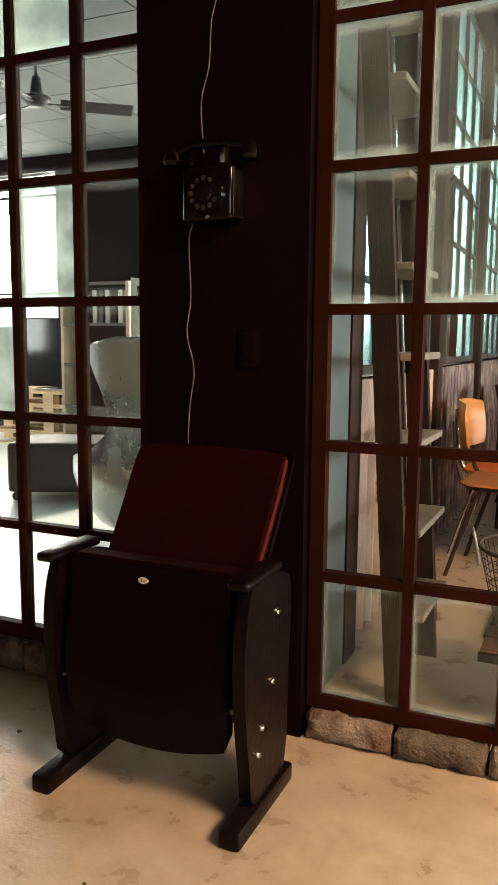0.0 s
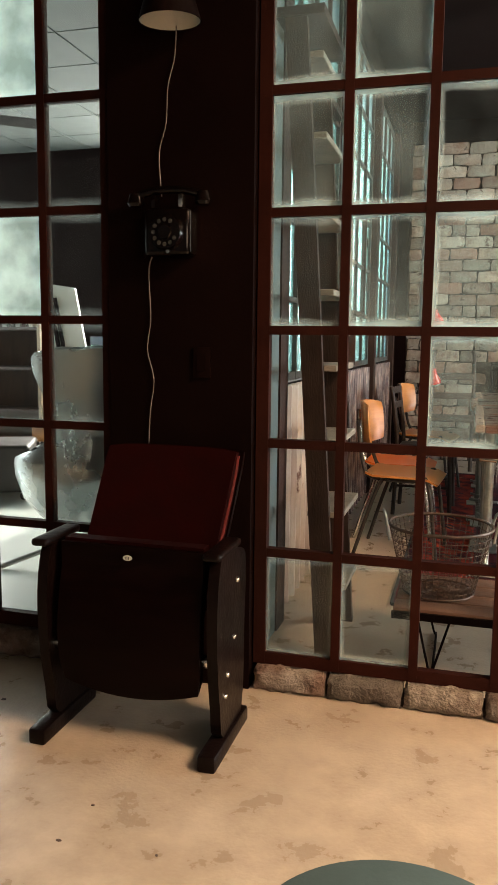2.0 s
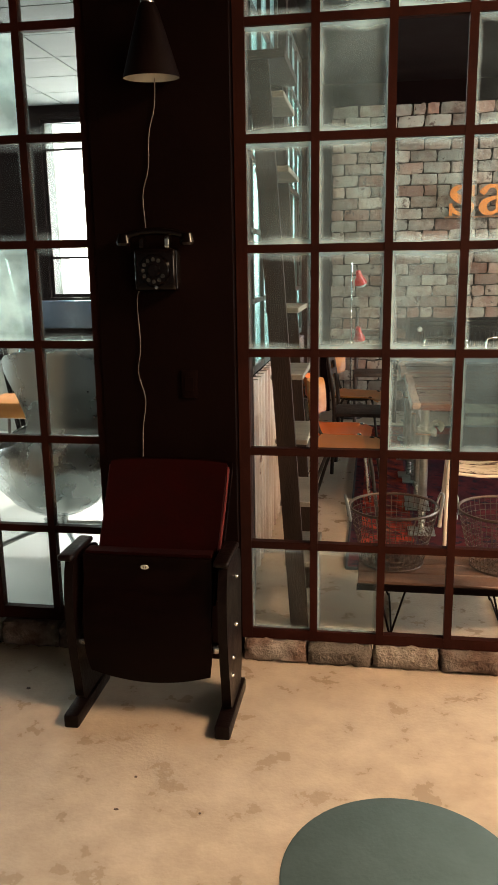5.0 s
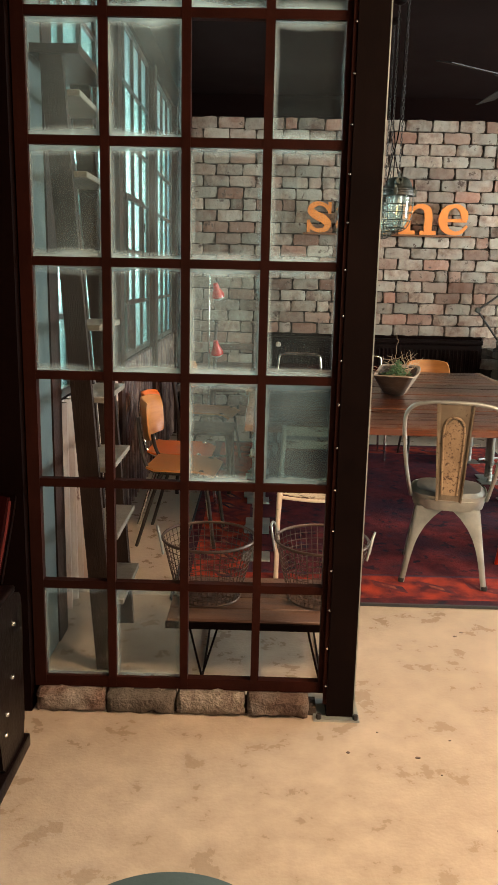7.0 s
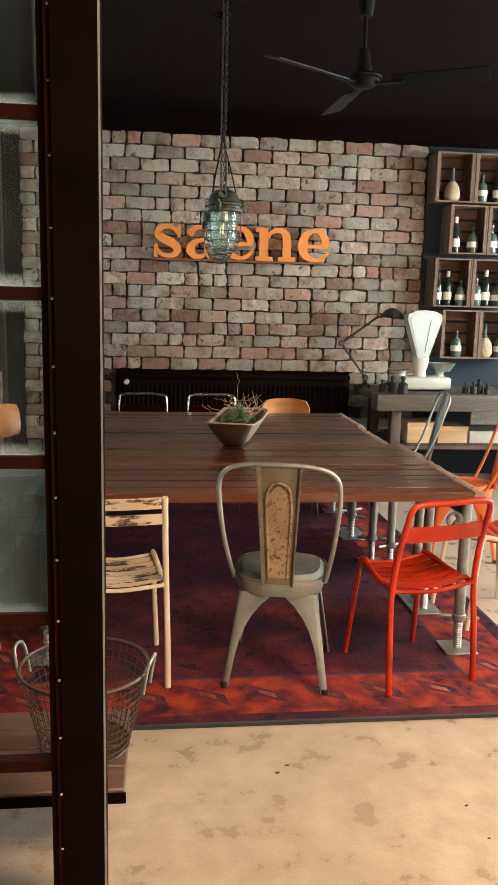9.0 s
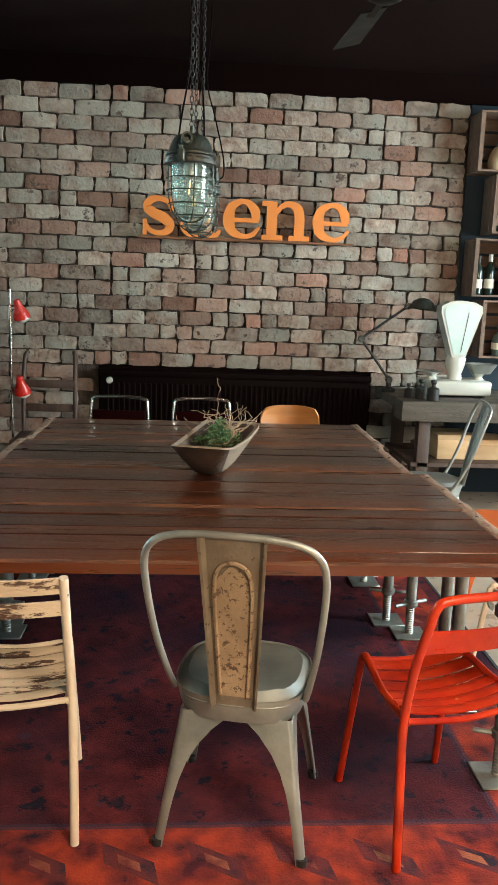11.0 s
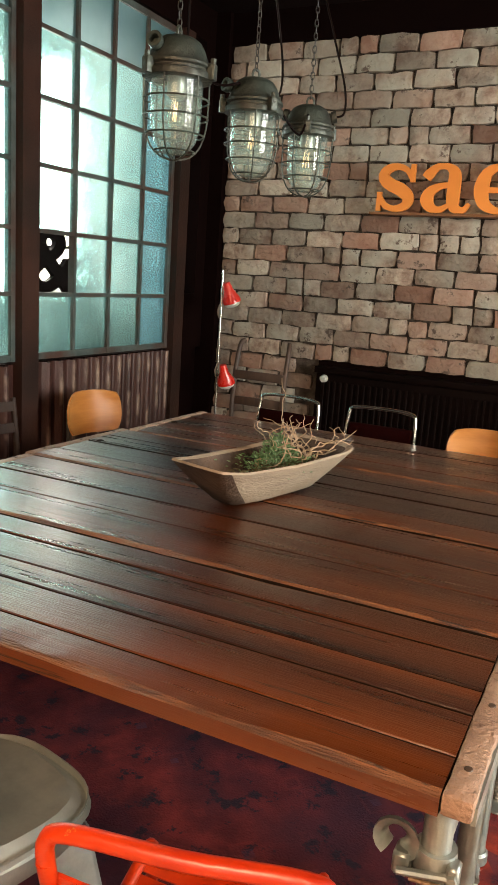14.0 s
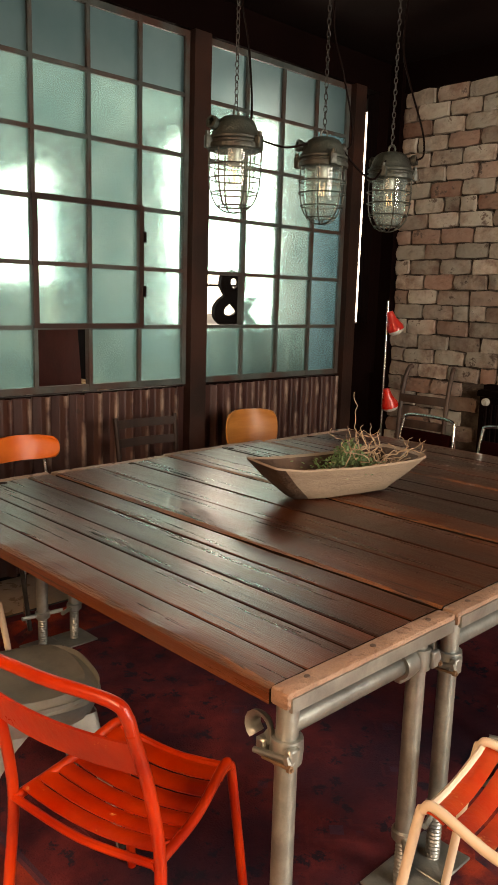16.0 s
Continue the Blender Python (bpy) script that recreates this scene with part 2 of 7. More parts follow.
def rubbed_crests(m, lo, hi, color):
    """Paint rubbed through to bare metal along the crests of the sheet, in uneven patches."""
    n, l = m.node_tree.nodes, m.node_tree.links
    p = n["Principled BSDF"]
    co, sep, ns = n.new("ShaderNodeTexCoord"), n.new("ShaderNodeSeparateXYZ"), n.new("ShaderNodeTexNoise")
    ns.inputs["Scale"].default_value, ns.inputs["Detail"].default_value = 6.0, 6.0
    l.new(co.outputs["Object"], sep.inputs[0])
    l.new(co.outputs["Object"], ns.inputs["Vector"])
    crest, patch, both, mix = n.new("ShaderNodeMapRange"), n.new("ShaderNodeMapRange"), n.new("ShaderNodeMath"), n.new("ShaderNodeMix")
    crest.inputs[1].default_value, crest.inputs[2].default_value = lo, hi
    patch.inputs[1].default_value, patch.inputs[2].default_value = 0.46, 0.64
    l.new(sep.outputs[0], crest.inputs[0])
    l.new(ns.outputs["Fac"], patch.inputs[0])
    both.operation = "MULTIPLY"
    l.new(crest.outputs[0], both.inputs[0])
    l.new(patch.outputs[0], both.inputs[1])
    mix.data_type = "RGBA"
    mix.inputs[7].default_value = (*color, 1)
    l.new(p.inputs["Base Color"].links[0].from_socket, mix.inputs[6])
    l.new(both.outputs[0], mix.inputs[0])
    l.new(mix.outputs[2], p.inputs["Base Color"])


rubbed_crests(CORRUGATED, -0.768, -0.757, (0.20, 0.135, 0.105))
CLEAR = glass_clear("clear_window_glass", (0.95, 0.98, 0.975), 0.022, 0.42)
LIVING_CLEAR = glass_clear("clean_window_glass", (0.96, 0.98, 0.975), 0.003, 0.10)
SMUDGED = glass_clear("smudged_window_glass", (0.90, 0.96, 0.95), 0.105, 0.52)
DIRTY = glass_clear("dirty_teal_window_glass", (0.84, 0.94, 0.93), 0.15, 0.55)
# Blue tint and haze stand for a bright window reflected in one pane.
REFLECTION_TINT = glass_clear("reflection_tinted_glass", (0.30, 0.44, 0.50), 0.13)
TEAL_GLASS = glass_clear("whitewashed_window_glass", (0.55, 0.72, 0.70), 0.75)
FROSTED = glass_frosted("frosted_window_glass", (0.50, 0.84, 0.82), 0.2)
DIM_FROSTED = glass_frosted("dark_frosted_glass", (0.17, 0.29, 0.31), 0.40)
BLUE_FROSTED = glass_frosted("blue_frosted_window_glass", (0.28, 0.58, 0.66), 0.25)


# ---- building blocks ----
def box(bm, x0, y0, z0, x1, y1, z1, m=None):
    vs = [bm.verts.new((x, y, z)) for x in (x0, x1) for y in (y0, y1) for z in (z0, z1)]
    for f in ((0, 1, 3, 2), (4, 6, 7, 5), (0, 4, 5, 1), (2, 3, 7, 6), (0, 2, 6, 4), (1, 5, 7, 3)):
        bm.faces.new([vs[i] for i in f])
    if m is not None:
        bmesh.ops.transform(bm, matrix=m, verts=vs)
    return vs


def soft_box(bm, x0, y0, z0, x1, y1, z1, r=0.006, seg=2, m=None):
    vs = box(bm, x0, y0, z0, x1, y1, z1)
    es = {e for v in vs for e in v.link_edges}
    made = bmesh.ops.bevel(bm, geom=list(es), offset=r, segments=seg, affect="EDGES", profile=0.5)
    if m is not None:
        bmesh.ops.transform(bm, matrix=m, verts=list({v for f in made["faces"] for v in f.verts} | {v for v in vs if v.is_valid}))


def curve_points(pts, n=6, closed=False):
    """A smooth line through the points."""
    pts = [Vector(p) for p in pts]
    k = len(pts)
    out = []
    for i in range(k if closed else k - 1):
        p0, p1, p2, p3 = (pts[j % k] if closed else pts[min(max(j, 0), k - 1)] for j in (i - 1, i, i + 1, i + 2))
        for s in range(n):
            t = s / n
            out.append(0.5 * (2 * p1 + (p2 - p0) * t + (2 * p0 - 5 * p1 + 4 * p2 - p3) * t * t + (3 * p1 - p0 - 3 * p2 + p3) * t ** 3))
    return out if closed else out + [pts[-1]]


def tube(bm, pts, r, seg=8, closed=False, flat=1.0, r_end=None):
    pts = [Vector(p) for p in pts]
    k = len(pts)
    up = None
    rings = []
    for i, p in enumerate(pts):
        a = pts[(i - 1) % k] if closed or i else p
        b = pts[(i + 1) % k] if closed or i < k - 1 else p
        d = (b - a).normalized()
        if up is None:
            up = d.orthogonal().normalized()
        up = (up - d * up.dot(d)).normalized()
        side = d.cross(up)
        rr = r if r_end is None else r + (r_end - r) * i / (k - 1)
        rings.append([bm.verts.new(p + (up * math.cos(q) * flat + side * math.sin(q)) * rr) for q in (2 * math.pi * j / seg for j in range(seg))])
    for i in range(k if closed else k - 1):
        u, v = rings[i], rings[(i + 1) % k]
        for j in range(seg):
            bm.faces.new((u[j], u[(j + 1) % seg], v[(j + 1) % seg], v[j]))
    if not closed:
        bm.faces.new(rings[0][::-1])
        bm.faces.new(rings[-1])


def lathe(bm, prof, seg=24, m=Matrix()):
    """A body of revolution about z from (radius, height) points."""
    rings = []
    for r, z in prof:
        if r < 1e-5:
            rings.append([bm.verts.new(m @ Vector((0, 0, z)))])
        else:
            rings.append([bm.verts.new(m @ Vector((r * math.cos(2 * math.pi * j / seg), r * math.sin(2 * math.pi * j / seg), z))) for j in range(seg)])
    for u, v in zip(rings, rings[1:]):
        for j in range(seg):
            k = (j + 1) % seg
            if len(u) == 1 and len(v) > 1:
                bm.faces.new((u[0], v[k], v[j]))
            elif len(v) == 1 and len(u) > 1:
                bm.faces.new((u[j], u[k], v[0]))
            elif len(u) > 1:
                bm.faces.new((u[j], u[k], v[k], v[j]))


def prism(bm, poly, d0, d1, m=Matrix()):
    """A flat outline in xz, extruded along y from d0 to d1."""
    a = [bm.verts.new(m @ Vector((x, d0, z))) for x, z in poly]
    b = [bm.verts.new(m @ Vector((x, d1, z))) for x, z in poly]
    k = len(poly)
    bm.faces.new(a)
    bm.faces.new(b[::-1])
    for i in range(k):
        bm.faces.new((a[i], b[i], b[(i + 1) % k], a[(i + 1) % k]))


def sheet(bm, grid, thick):
    """A curved sheet of the given thickness through a grid of points."""
    g = [[Vector(p) for p in row] for row in grid]
    h, w = len(g), len(g[0])
    top, low = [], []
    for i in range(h):
        top.append([])
        low.append([])
        for j in range(w):
            du = g[i][min(j + 1, w - 1)] - g[i][max(j - 1, 0)]
            dv = g[min(i + 1, h - 1)][j] - g[max(i - 1, 0)][j]
            nn = du.cross(dv).normalized() * thick / 2
            top[-1].append(bm.verts.new(g[i][j] + nn))
            low[-1].append(bm.verts.new(g[i][j] - nn))
    for i in range(h - 1):
        for j in range(w - 1):
            bm.faces.new((top[i][j], top[i][j + 1], top[i + 1][j + 1], top[i + 1][j]))
            bm.faces.new((low[i][j], low[i + 1][j], low[i + 1][j + 1], low[i][j + 1]))
    for j in range(w - 1):
        bm.faces.new((top[0][j], low[0][j], low[0][j + 1], top[0][j + 1]))
        bm.faces.new((top[-1][j], top[-1][j + 1], low[-1][j + 1], low[-1][j]))
    for i in range(h - 1):
        bm.faces.new((top[i][0], top[i + 1][0], low[i + 1][0], low[i][0]))
        bm.faces.new((top[i][-1], low[i][-1], low[i + 1][-1], top[i + 1][-1]))


def as_mesh(name, bm, angle=38):
    bmesh.ops.recalc_face_normals(bm, faces=bm.faces)
    me = bpy.data.meshes.new(name)
    bm.to_mesh(me)
    bm.free()
    me.shade_smooth()
    me.set_sharp_from_angle(angle=radians(angle))
    return me


def part(name, bm, material, parent, label="", angle=38):
    """One mesh under a thing or under a part. bm: a bmesh, or a mesh that is shared."""
    me = as_mesh(name, bm, angle) if isinstance(bm, bmesh.types.BMesh) else bm
    if not me.materials:
        me.materials.append(material)
    ob = new(name, me)
    ob.parent = parent
    return tagged(ob, label)


def thing(name, m, label, category, group="", kind=""):
    ob = new(name)
    ob.empty_display_size = 0.1
    ob.matrix_world = m
    return tagged(ob, label, category, group, kind)


def solo(name, bm, material, label, category, m=Matrix(), group="", kind="", angle=38):
    me = as_mesh(name, bm, angle)
    me.materials.append(material)
    ob = new(name, me)
    ob.matrix_world = m
    return tagged(ob, label, category, group, kind)


def boxes(*dims):
    bm = bmesh.new()
    for d in dims:
        box(bm, *d)
    return bm


def setting(name, bm, material, label, category):
    return solo(name, bm, material, label, category, kind="structure")


# ---- the large structure ----
# x: dining room from -0.77 to 6, living room from -8.4 to -0.87; y: partition at 1.97, far wall at 7.36
setting("floor", boxes((-0.81, -4.0, -0.12, 6.0, 7.7, 0.0), (-8.4, -4.0, -0.12, -0.81, 1.97, 0.0)), CONCRETE,
        "tan polished concrete floor with stains and scuffs", "floor")
setting("living_floor", boxes((-8.4, 1.97, -0.12, -0.81, 7.36, 0.0)), PALE_FLOOR, "pale glossy cast floor of the living room", "floor")
# The gap between the boxes is an unseen opening added for the roof lamp.
setting("ceiling", boxes((-0.81, 1.1, 3.2, 6.0, 7.7, 3.3), (-0.81, -4.0, 3.2, 6.0, -0.4, 3.3), (-0.81, -0.4, 3.2, 1.6, 1.1, 3.3), (3.4, -0.4, 3.2, 6.0, 1.1, 3.3), (-8.4, -4.0, 3.2, -0.81, 1.93, 3.3)), BLACK_CEILING, "matt black painted ceiling", "ceiling")

bm = bmesh.new()
box(bm, -8.4, 2.02, 3.165, -0.86, 7.36, 3.3)
for i in range(12):
    for j in range(9):
        x, y = -8.39 + i * 0.625, 2.03 + j * 0.6
        box(bm, x, y, 3.15, min(x + 0.612, -0.865), min(y + 0.587, 7.355), 3.164)
setting("living_ceiling", bm, TILE_CEILING, "pale ceiling of large square boards with open joints", "ceiling")

# wall behind the bricks, the black ends and the wall above
setting("wall_north", boxes((-0.87, 7.42, 0.0, 6.0, 7.7, 3.2), (-0.87, 7.3, 0.0, -0.655, 7.42, 3.2), (-0.655, 7.34, 3.0, 6.0, 7.42, 3.2),
                            (0.15, 7.36, 0.0, 2.3, 7.42, 0.97)), BLACK_WALL, "black painted wall behind the bricks", "wall")
setting("wall_north_blue", boxes((2.935, 7.36, 0.0, 6.0, 7.42, 3.0)), BLUE_WALL, "dark blue painted wall behind the crates", "wall")
setting("wall_pier", boxes((-1.19, 1.93, 0.0, -0.70, 2.05, 3.2)), BLACK_WALL, "black painted wall pier between the glazed partitions", "wall")
setting("wall_above_partition", boxes((-8.4, 1.93, 2.72, -1.19, 2.02, 3.2), (-0.70, 1.93, 2.72, 0.335, 2.02, 3.2)), BLACK_WALL, "black painted wall above the partition", "wall")

# outer walls with their window openings
setting("wall_living_north", boxes((-8.4, 7.36, 0.0, -0.87, 7.7, 1.2), (-8.4, 7.36, 3.02, -0.87, 7.7, 3.3), (-8.4, 7.36, 1.2, -7.7, 7.7, 3.02),
                                   (-5.7, 7.36, 1.2, -3.68, 7.7, 3.02), (-2.0, 7.36, 1.2, -1.3, 7.7, 3.02)), BLACK_WALL, "black painted outer wall of the living room", "wall")
setting("wall_west", boxes((-8.7, -4.0, 0.0, -8.4, 2.9, 3.3), (-8.7, 6.3, 0.0, -8.4, 7.7, 3.3), (-8.7, 2.9, 0.0, -8.4, 6.3, 0.9), (-8.7, 2.9, 2.9, -8.4, 6.3, 3.3)),
        PLAIN_WALL, "dark grey plastered outer wall", "wall")
setting("wall_east", boxes((6.0, -4.3, 0.0, 6.3, 3.1, 3.3), (6.0, 6.1, 0.0, 6.3, 7.7, 3.3), (6.0, 3.1, 0.0, 6.3, 6.1, 0.9), (6.0, 3.1, 2.85, 6.3, 6.1, 3.3)),
        PLAIN_WALL, "dark grey plastered outer wall", "wall")
setting("wall_south", boxes((-8.7, -4.3, 0.0, 2.1, -4.0, 3.3), (5.7, -4.3, 0.0, 6.0, -4.0, 3.3), (2.1, -4.3, 0.0, 5.7, -4.0, 1.0), (2.1, -4.3, 3.0, 5.7, -4.0, 3.3)),
        PLAIN_WALL, "dark grey plastered outer wall", "wall")
setting("ground", boxes((-900, -900, -0.4, 900, 900, -0.3)), surface("outdoor_paving", (0.3, 0.3, 0.28), (0.36, 0.35, 0.33), 0.9), "pale paved ground outdoors", "ground")


def glazing(name, label, cols, rows, at, axis, depth, bar, frame_bar, steel, panes, skip=(), thick_rows=()):
    """A steel grid with one pane in each field. cols: places along the wall, rows: heights. panes(c, r) gives the glass or None."""
    win = thing(name, Matrix(), label, "window", kind="structure")

    def lay(a0, z0, a1, z1, d):
        bm = bmesh.new()
        if axis == "x":
            box(bm, a0, at - d / 2, z0, a1, at + d / 2, z1)
        else:
            box(bm, at - d / 2, a0, z0, at + d / 2, a1, z1)
        return bm

    for i, a in enumerate(cols):
        w = frame_bar if i in (0, len(cols) - 1) else bar
        part("window_frame" if w == frame_bar else "mullion", lay(a - w / 2, rows[0] - frame_bar / 2, a + w / 2, rows[-1] + frame_bar / 2, depth), steel, win)
    for j, z in enumerate(rows):
        w = frame_bar if j in (0, len(rows) - 1) else bar * (1.7 if j in thick_rows else 1)
        for i in range(len(cols) - 1):
            w0 = (frame_bar if i == 0 else bar) / 2
            w1 = (frame_bar if i == len(cols) - 2 else bar) / 2
            part("glazing_bar", lay(cols[i] + w0, z - w / 2, cols[i + 1] - w1, z + w / 2, depth * 0.9), steel, win)
    for i in range(len(cols) - 1):
        for j in range(len(rows) - 1):
            g = panes(i, j)
            if g:
                ob = part("pane", lay(cols[i] + 0.004, rows[j] + 0.004, cols[i + 1] - 0.004, rows[j + 1] - 0.004, 0.004), g, win)
                ob.visible_shadow = False
    return win


ROW_Z = [0.10 + 0.362 * i for i in range(8)]


def partition_panes(c, r):
    if (c, r) in ((2, 5), (0, 1), (0, 2), (1, 1), (1, 2), (2, 1), (3, 1), (2, 0), (3, 0)):
        return None
    if (c, r) == (3, 2):
        return REFLECTION_TINT
    return CLEAR if c == 3 or r == 0 else DIRTY if r >= 5 and c else SMUDGED if (c + r) % 3 else CLEAR


def living_panes(c, r):
    return TEAL_GLASS if (c, r) in ((4, 3), (4, 5), (3, 2), (3, 5), (2, 3), (1, 2), (1, 4), (0, 3)) else LIVING_CLEAR


glazing("window_1", "red-brown steel grid partition with old clear panes, some missing", [-0.675, -0.42, -0.17, 0.08, 0.325], ROW_Z, 1.985, "x", 0.035, 0.028, 0.04, RED_STEEL, partition_panes)
glazing("window_2", "red-brown steel grid partition with clear and painted panes", [-1.21 - 0.242 * i for i in range(7)][::-1], [z + 0.03 for z in ROW_Z], 1.985, "x", 0.035, 0.028, 0.05, RED_STEEL, living_panes)

WALL_ROWS = [1.0 + 0.328 * i for i in range(7)]


def wall_panes(open_field, deep=-1):
    def pick(c, r):
        if (c, r) in open_field:
            return None
        # Top row in a darker, rougher tint; the deep column in a bluer one.
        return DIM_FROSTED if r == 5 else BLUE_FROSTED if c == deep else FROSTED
    return pick


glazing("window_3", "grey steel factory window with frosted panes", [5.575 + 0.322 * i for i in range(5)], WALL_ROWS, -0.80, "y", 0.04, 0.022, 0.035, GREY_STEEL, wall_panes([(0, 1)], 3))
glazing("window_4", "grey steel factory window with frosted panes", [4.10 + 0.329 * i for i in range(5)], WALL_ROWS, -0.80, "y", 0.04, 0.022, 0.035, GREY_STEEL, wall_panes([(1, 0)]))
for name, x0, x1 in (("window_6", -3.68, -2.0), ("window_7", -7.7, -5.7)):
    glazing(name, "dark steel outer window with clear panes", [x0 + 0.02, x1 - 0.02], [1.22, 1.62, 2.72, 3.0], 7.40, "x", 0.03, 0.022, 0.035, BLACK_STEEL, lambda c, r: LIVING_CLEAR)
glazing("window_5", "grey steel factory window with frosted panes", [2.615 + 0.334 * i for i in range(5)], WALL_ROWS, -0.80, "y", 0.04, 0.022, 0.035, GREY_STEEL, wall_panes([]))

casement = thing("casement", Matrix(), "brown steel casement set in the factory window", "window casement", kind="structure")
for a in ((4.415, 1.325, 4.445, 2.0), (5.075, 1.325, 5.105, 2.0), (4.445, 1.325, 5.075, 1.35), (4.445, 1.972, 5.075, 2.0)):
    part("casement_bar", boxes((-0.781, a[0], a[1], -0.768, a[2], a[3])), BROWN_STEEL, casement)
for z in (1.5, 1.8):
    part("hinge", boxes((-0.779, 5.10, z, -0.762, 5.118, z + 0.06)), BLACK_STEEL, casement)
setting("wall_between_rooms", boxes((-0.86, 2.05, 2.99, -0.76, 7.3, 3.2), (-0.86, 2.05, 0.0, -0.80, 7.3, 0.97), (-0.86, 7.18, 0.97, -0.76, 7.3, 2.99), (-0.86, 7.0, 0.97, -0.76, 7.18, 1.35)), BLACK_WALL, "black painted wall round the factory windows", "wall")
setting("wall_end", boxes((-0.80, 2.05, 0.0, -0.742, 2.46, 2.99)), TEAL_LIT_WALL, "end of the wall beside the partition, coloured grey-teal for the light on it", "wall")
for y0, y1 in ((2.46, 2.59), (3.97, 4.08), (5.43, 5.555), (6.885, 7.0)):
    setting("window_post", boxes((-0.86, y0, 0.97, -0.735, y1, 2.99), (-0.80, y0, 0.0, -0.735, y1, 0.97)), BROWN_STEEL, "dark brown steel post between the factory windows", "post")


def corrugated(y0, y1, mat, label):
    """Profiled sheet: broad flat pans and narrow raised ribs."""
    def depth(y):
        f = y / 0.108 % 1.0
        rib = max(0.0, min(1.0, (0.20 - abs(f - 0.5)) / 0.09))
        return -0.793 + 0.038 * rib + 0.004 * noise.noise((y * 7, y0, 0.0))
    n = int((y1 - y0) / 0.0098)
    grid = [[(depth(y0 + (y1 - y0) * j / n), y0 + (y1 - y0) * j / n, z) for j in range(n + 1)] for z in (0.02, 0.35, 0.68, 0.965)]
    bm = bmesh.new()
    sheet(bm, grid, 0.003)
    solo("corrugated_panel", bm, mat, label, "wall panel", kind="structure", angle=85)


for span in ((2.595, 3.965), (4.085, 5.425), (5.56, 6.88)):
    if span[0] < 3.0:
        corrugated(*span, LIT_CORRUGATED, "corrugated metal panel with rusty patches, coloured pale as if lit")
    else:
        corrugated(*span, CORRUGATED, "rusty red and grey corrugated metal panel below the window")

post = setting("steel_post", boxes((0.335, 1.94, 0.008, 0.43, 2.03, 3.2)), BLACK_STEEL, "black steel post at the open end of the partition", "post")

# ---- materials of the things ----
VELVET = surface("dark_red_velvet", (0.0075, 0.0003, 0.0003), (0.0125, 0.0006, 0.0006), 0.85, gloss=0.05, scale=12, bump=0.15, c=(0.007, 0.0003, 0.0003), c_scale=3)
RED_PIPING = surface("red_velvet_piping", (0.05, 0.0025, 0.002), (0.075, 0.005, 0.004), 0.7, gloss=0.2, scale=20, bump=0.1)
BLACK_WOOD = surface("black_stained_plywood", (0.00224, 0.00042, 0.00035), (0.00448, 0.00112, 0.00084), 0.35, gloss=0.05, scale=6, bump=0.08, stretch=(1, 1, 4))
WORN_BLACK = surface("worn_black_lacquer", (0.003, 0.0013, 0.0012), (0.006, 0.003, 0.0027), 0.28, gloss=0.11, scale=10, bump=0.12, spots=(0.07, 0.05, 0.045), spot_scale=26, spot_at=0.71)
BAKELITE = surface("black_bakelite", (0.0022, 0.0012, 0.0011), (0.0035, 0.002, 0.0018), 0.10, gloss=0.22, scale=8, bump=0.02, rough_b=0.16)
CHROME = surface("chrome", (0.62, 0.62, 0.60), (0.72, 0.72, 0.70), 0.14, 1.0, scale=12, bump=0.02, rough_b=0.25)
GALV = surface("galvanised_steel", (0.27, 0.30, 0.29), (0.40, 0.42, 0.40), 0.36, 0.7, scale=10, bump=0.08, c=(0.30, 0.29, 0.26), c_scale=4, c_amount=0.6)
SPLAT_GREY = surface("grey_tan_worn_paint", (0.155, 0.125, 0.090), (0.24, 0.20, 0.15), 0.42, 0.35, scale=9, bump=0.2, c=(0.12, 0.085, 0.055), c_scale=6, c_amount=0.7, spots=(0.075, 0.045, 0.03), spot_scale=55, spot_at=0.60)
RUST_TAN = surface("tan_paint_with_rust", (0.29, 0.205, 0.125), (0.41, 0.30, 0.19), 0.42, 0.2, scale=9, bump=0.25, c=(0.18, 0.125, 0.08), c_scale=5, c_amount=0.6, spots=(0.095, 0.058, 0.038), spot_scale=62, spot_at=0.545)
ZINC_TUBE = surface("grey_scaffold_tube", (0.22, 0.25, 0.245), (0.38, 0.405, 0.385), 0.33, 0.75, scale=14, bump=0.15, c=(0.21, 0.215, 0.20), c_scale=5, c_amount=0.7)
BRASS = surface("worn_brass_bolt", (0.20, 0.13, 0.08), (0.33, 0.22, 0.14), 0.4, 0.7, scale=20, bump=0.2)
RED_PAINT = surface("chipped_red_paint", (0.40, 0.016, 0.0028), (0.53, 0.042, 0.0055), 0.26, gloss=0.4, scale=7, bump=0.12, c=(0.20, 0.007, 0.002), c_scale=5, c_amount=0.85, spots=(0.50, 0.20, 0.06), spot_scale=17, spot_at=0.655)
WORN_RED = surface("worn_red_orange_paint", (0.40, 0.024, 0.007), (0.52, 0.075, 0.016), 0.36, gloss=0.4, scale=6, bump=0.2, c=(0.20, 0.015, 0.008), c_scale=5, c_amount=0.6, spots=(0.6, 0.33, 0.12), spot_scale=10, spot_at=0.63)
ORANGE_PAINT = surface("orange_paint", (0.55, 0.10, 0.012), (0.62, 0.135, 0.018), 0.35, scale=7, bump=0.05)
CREAM_PAINT = surface("chipped_cream_paint", (0.60, 0.50, 0.38), (0.68, 0.58, 0.46), 0.45, scale=8, bump=0.15, spots=(0.10, 0.05, 0.03), spot_scale=26, spot_at=0.655)
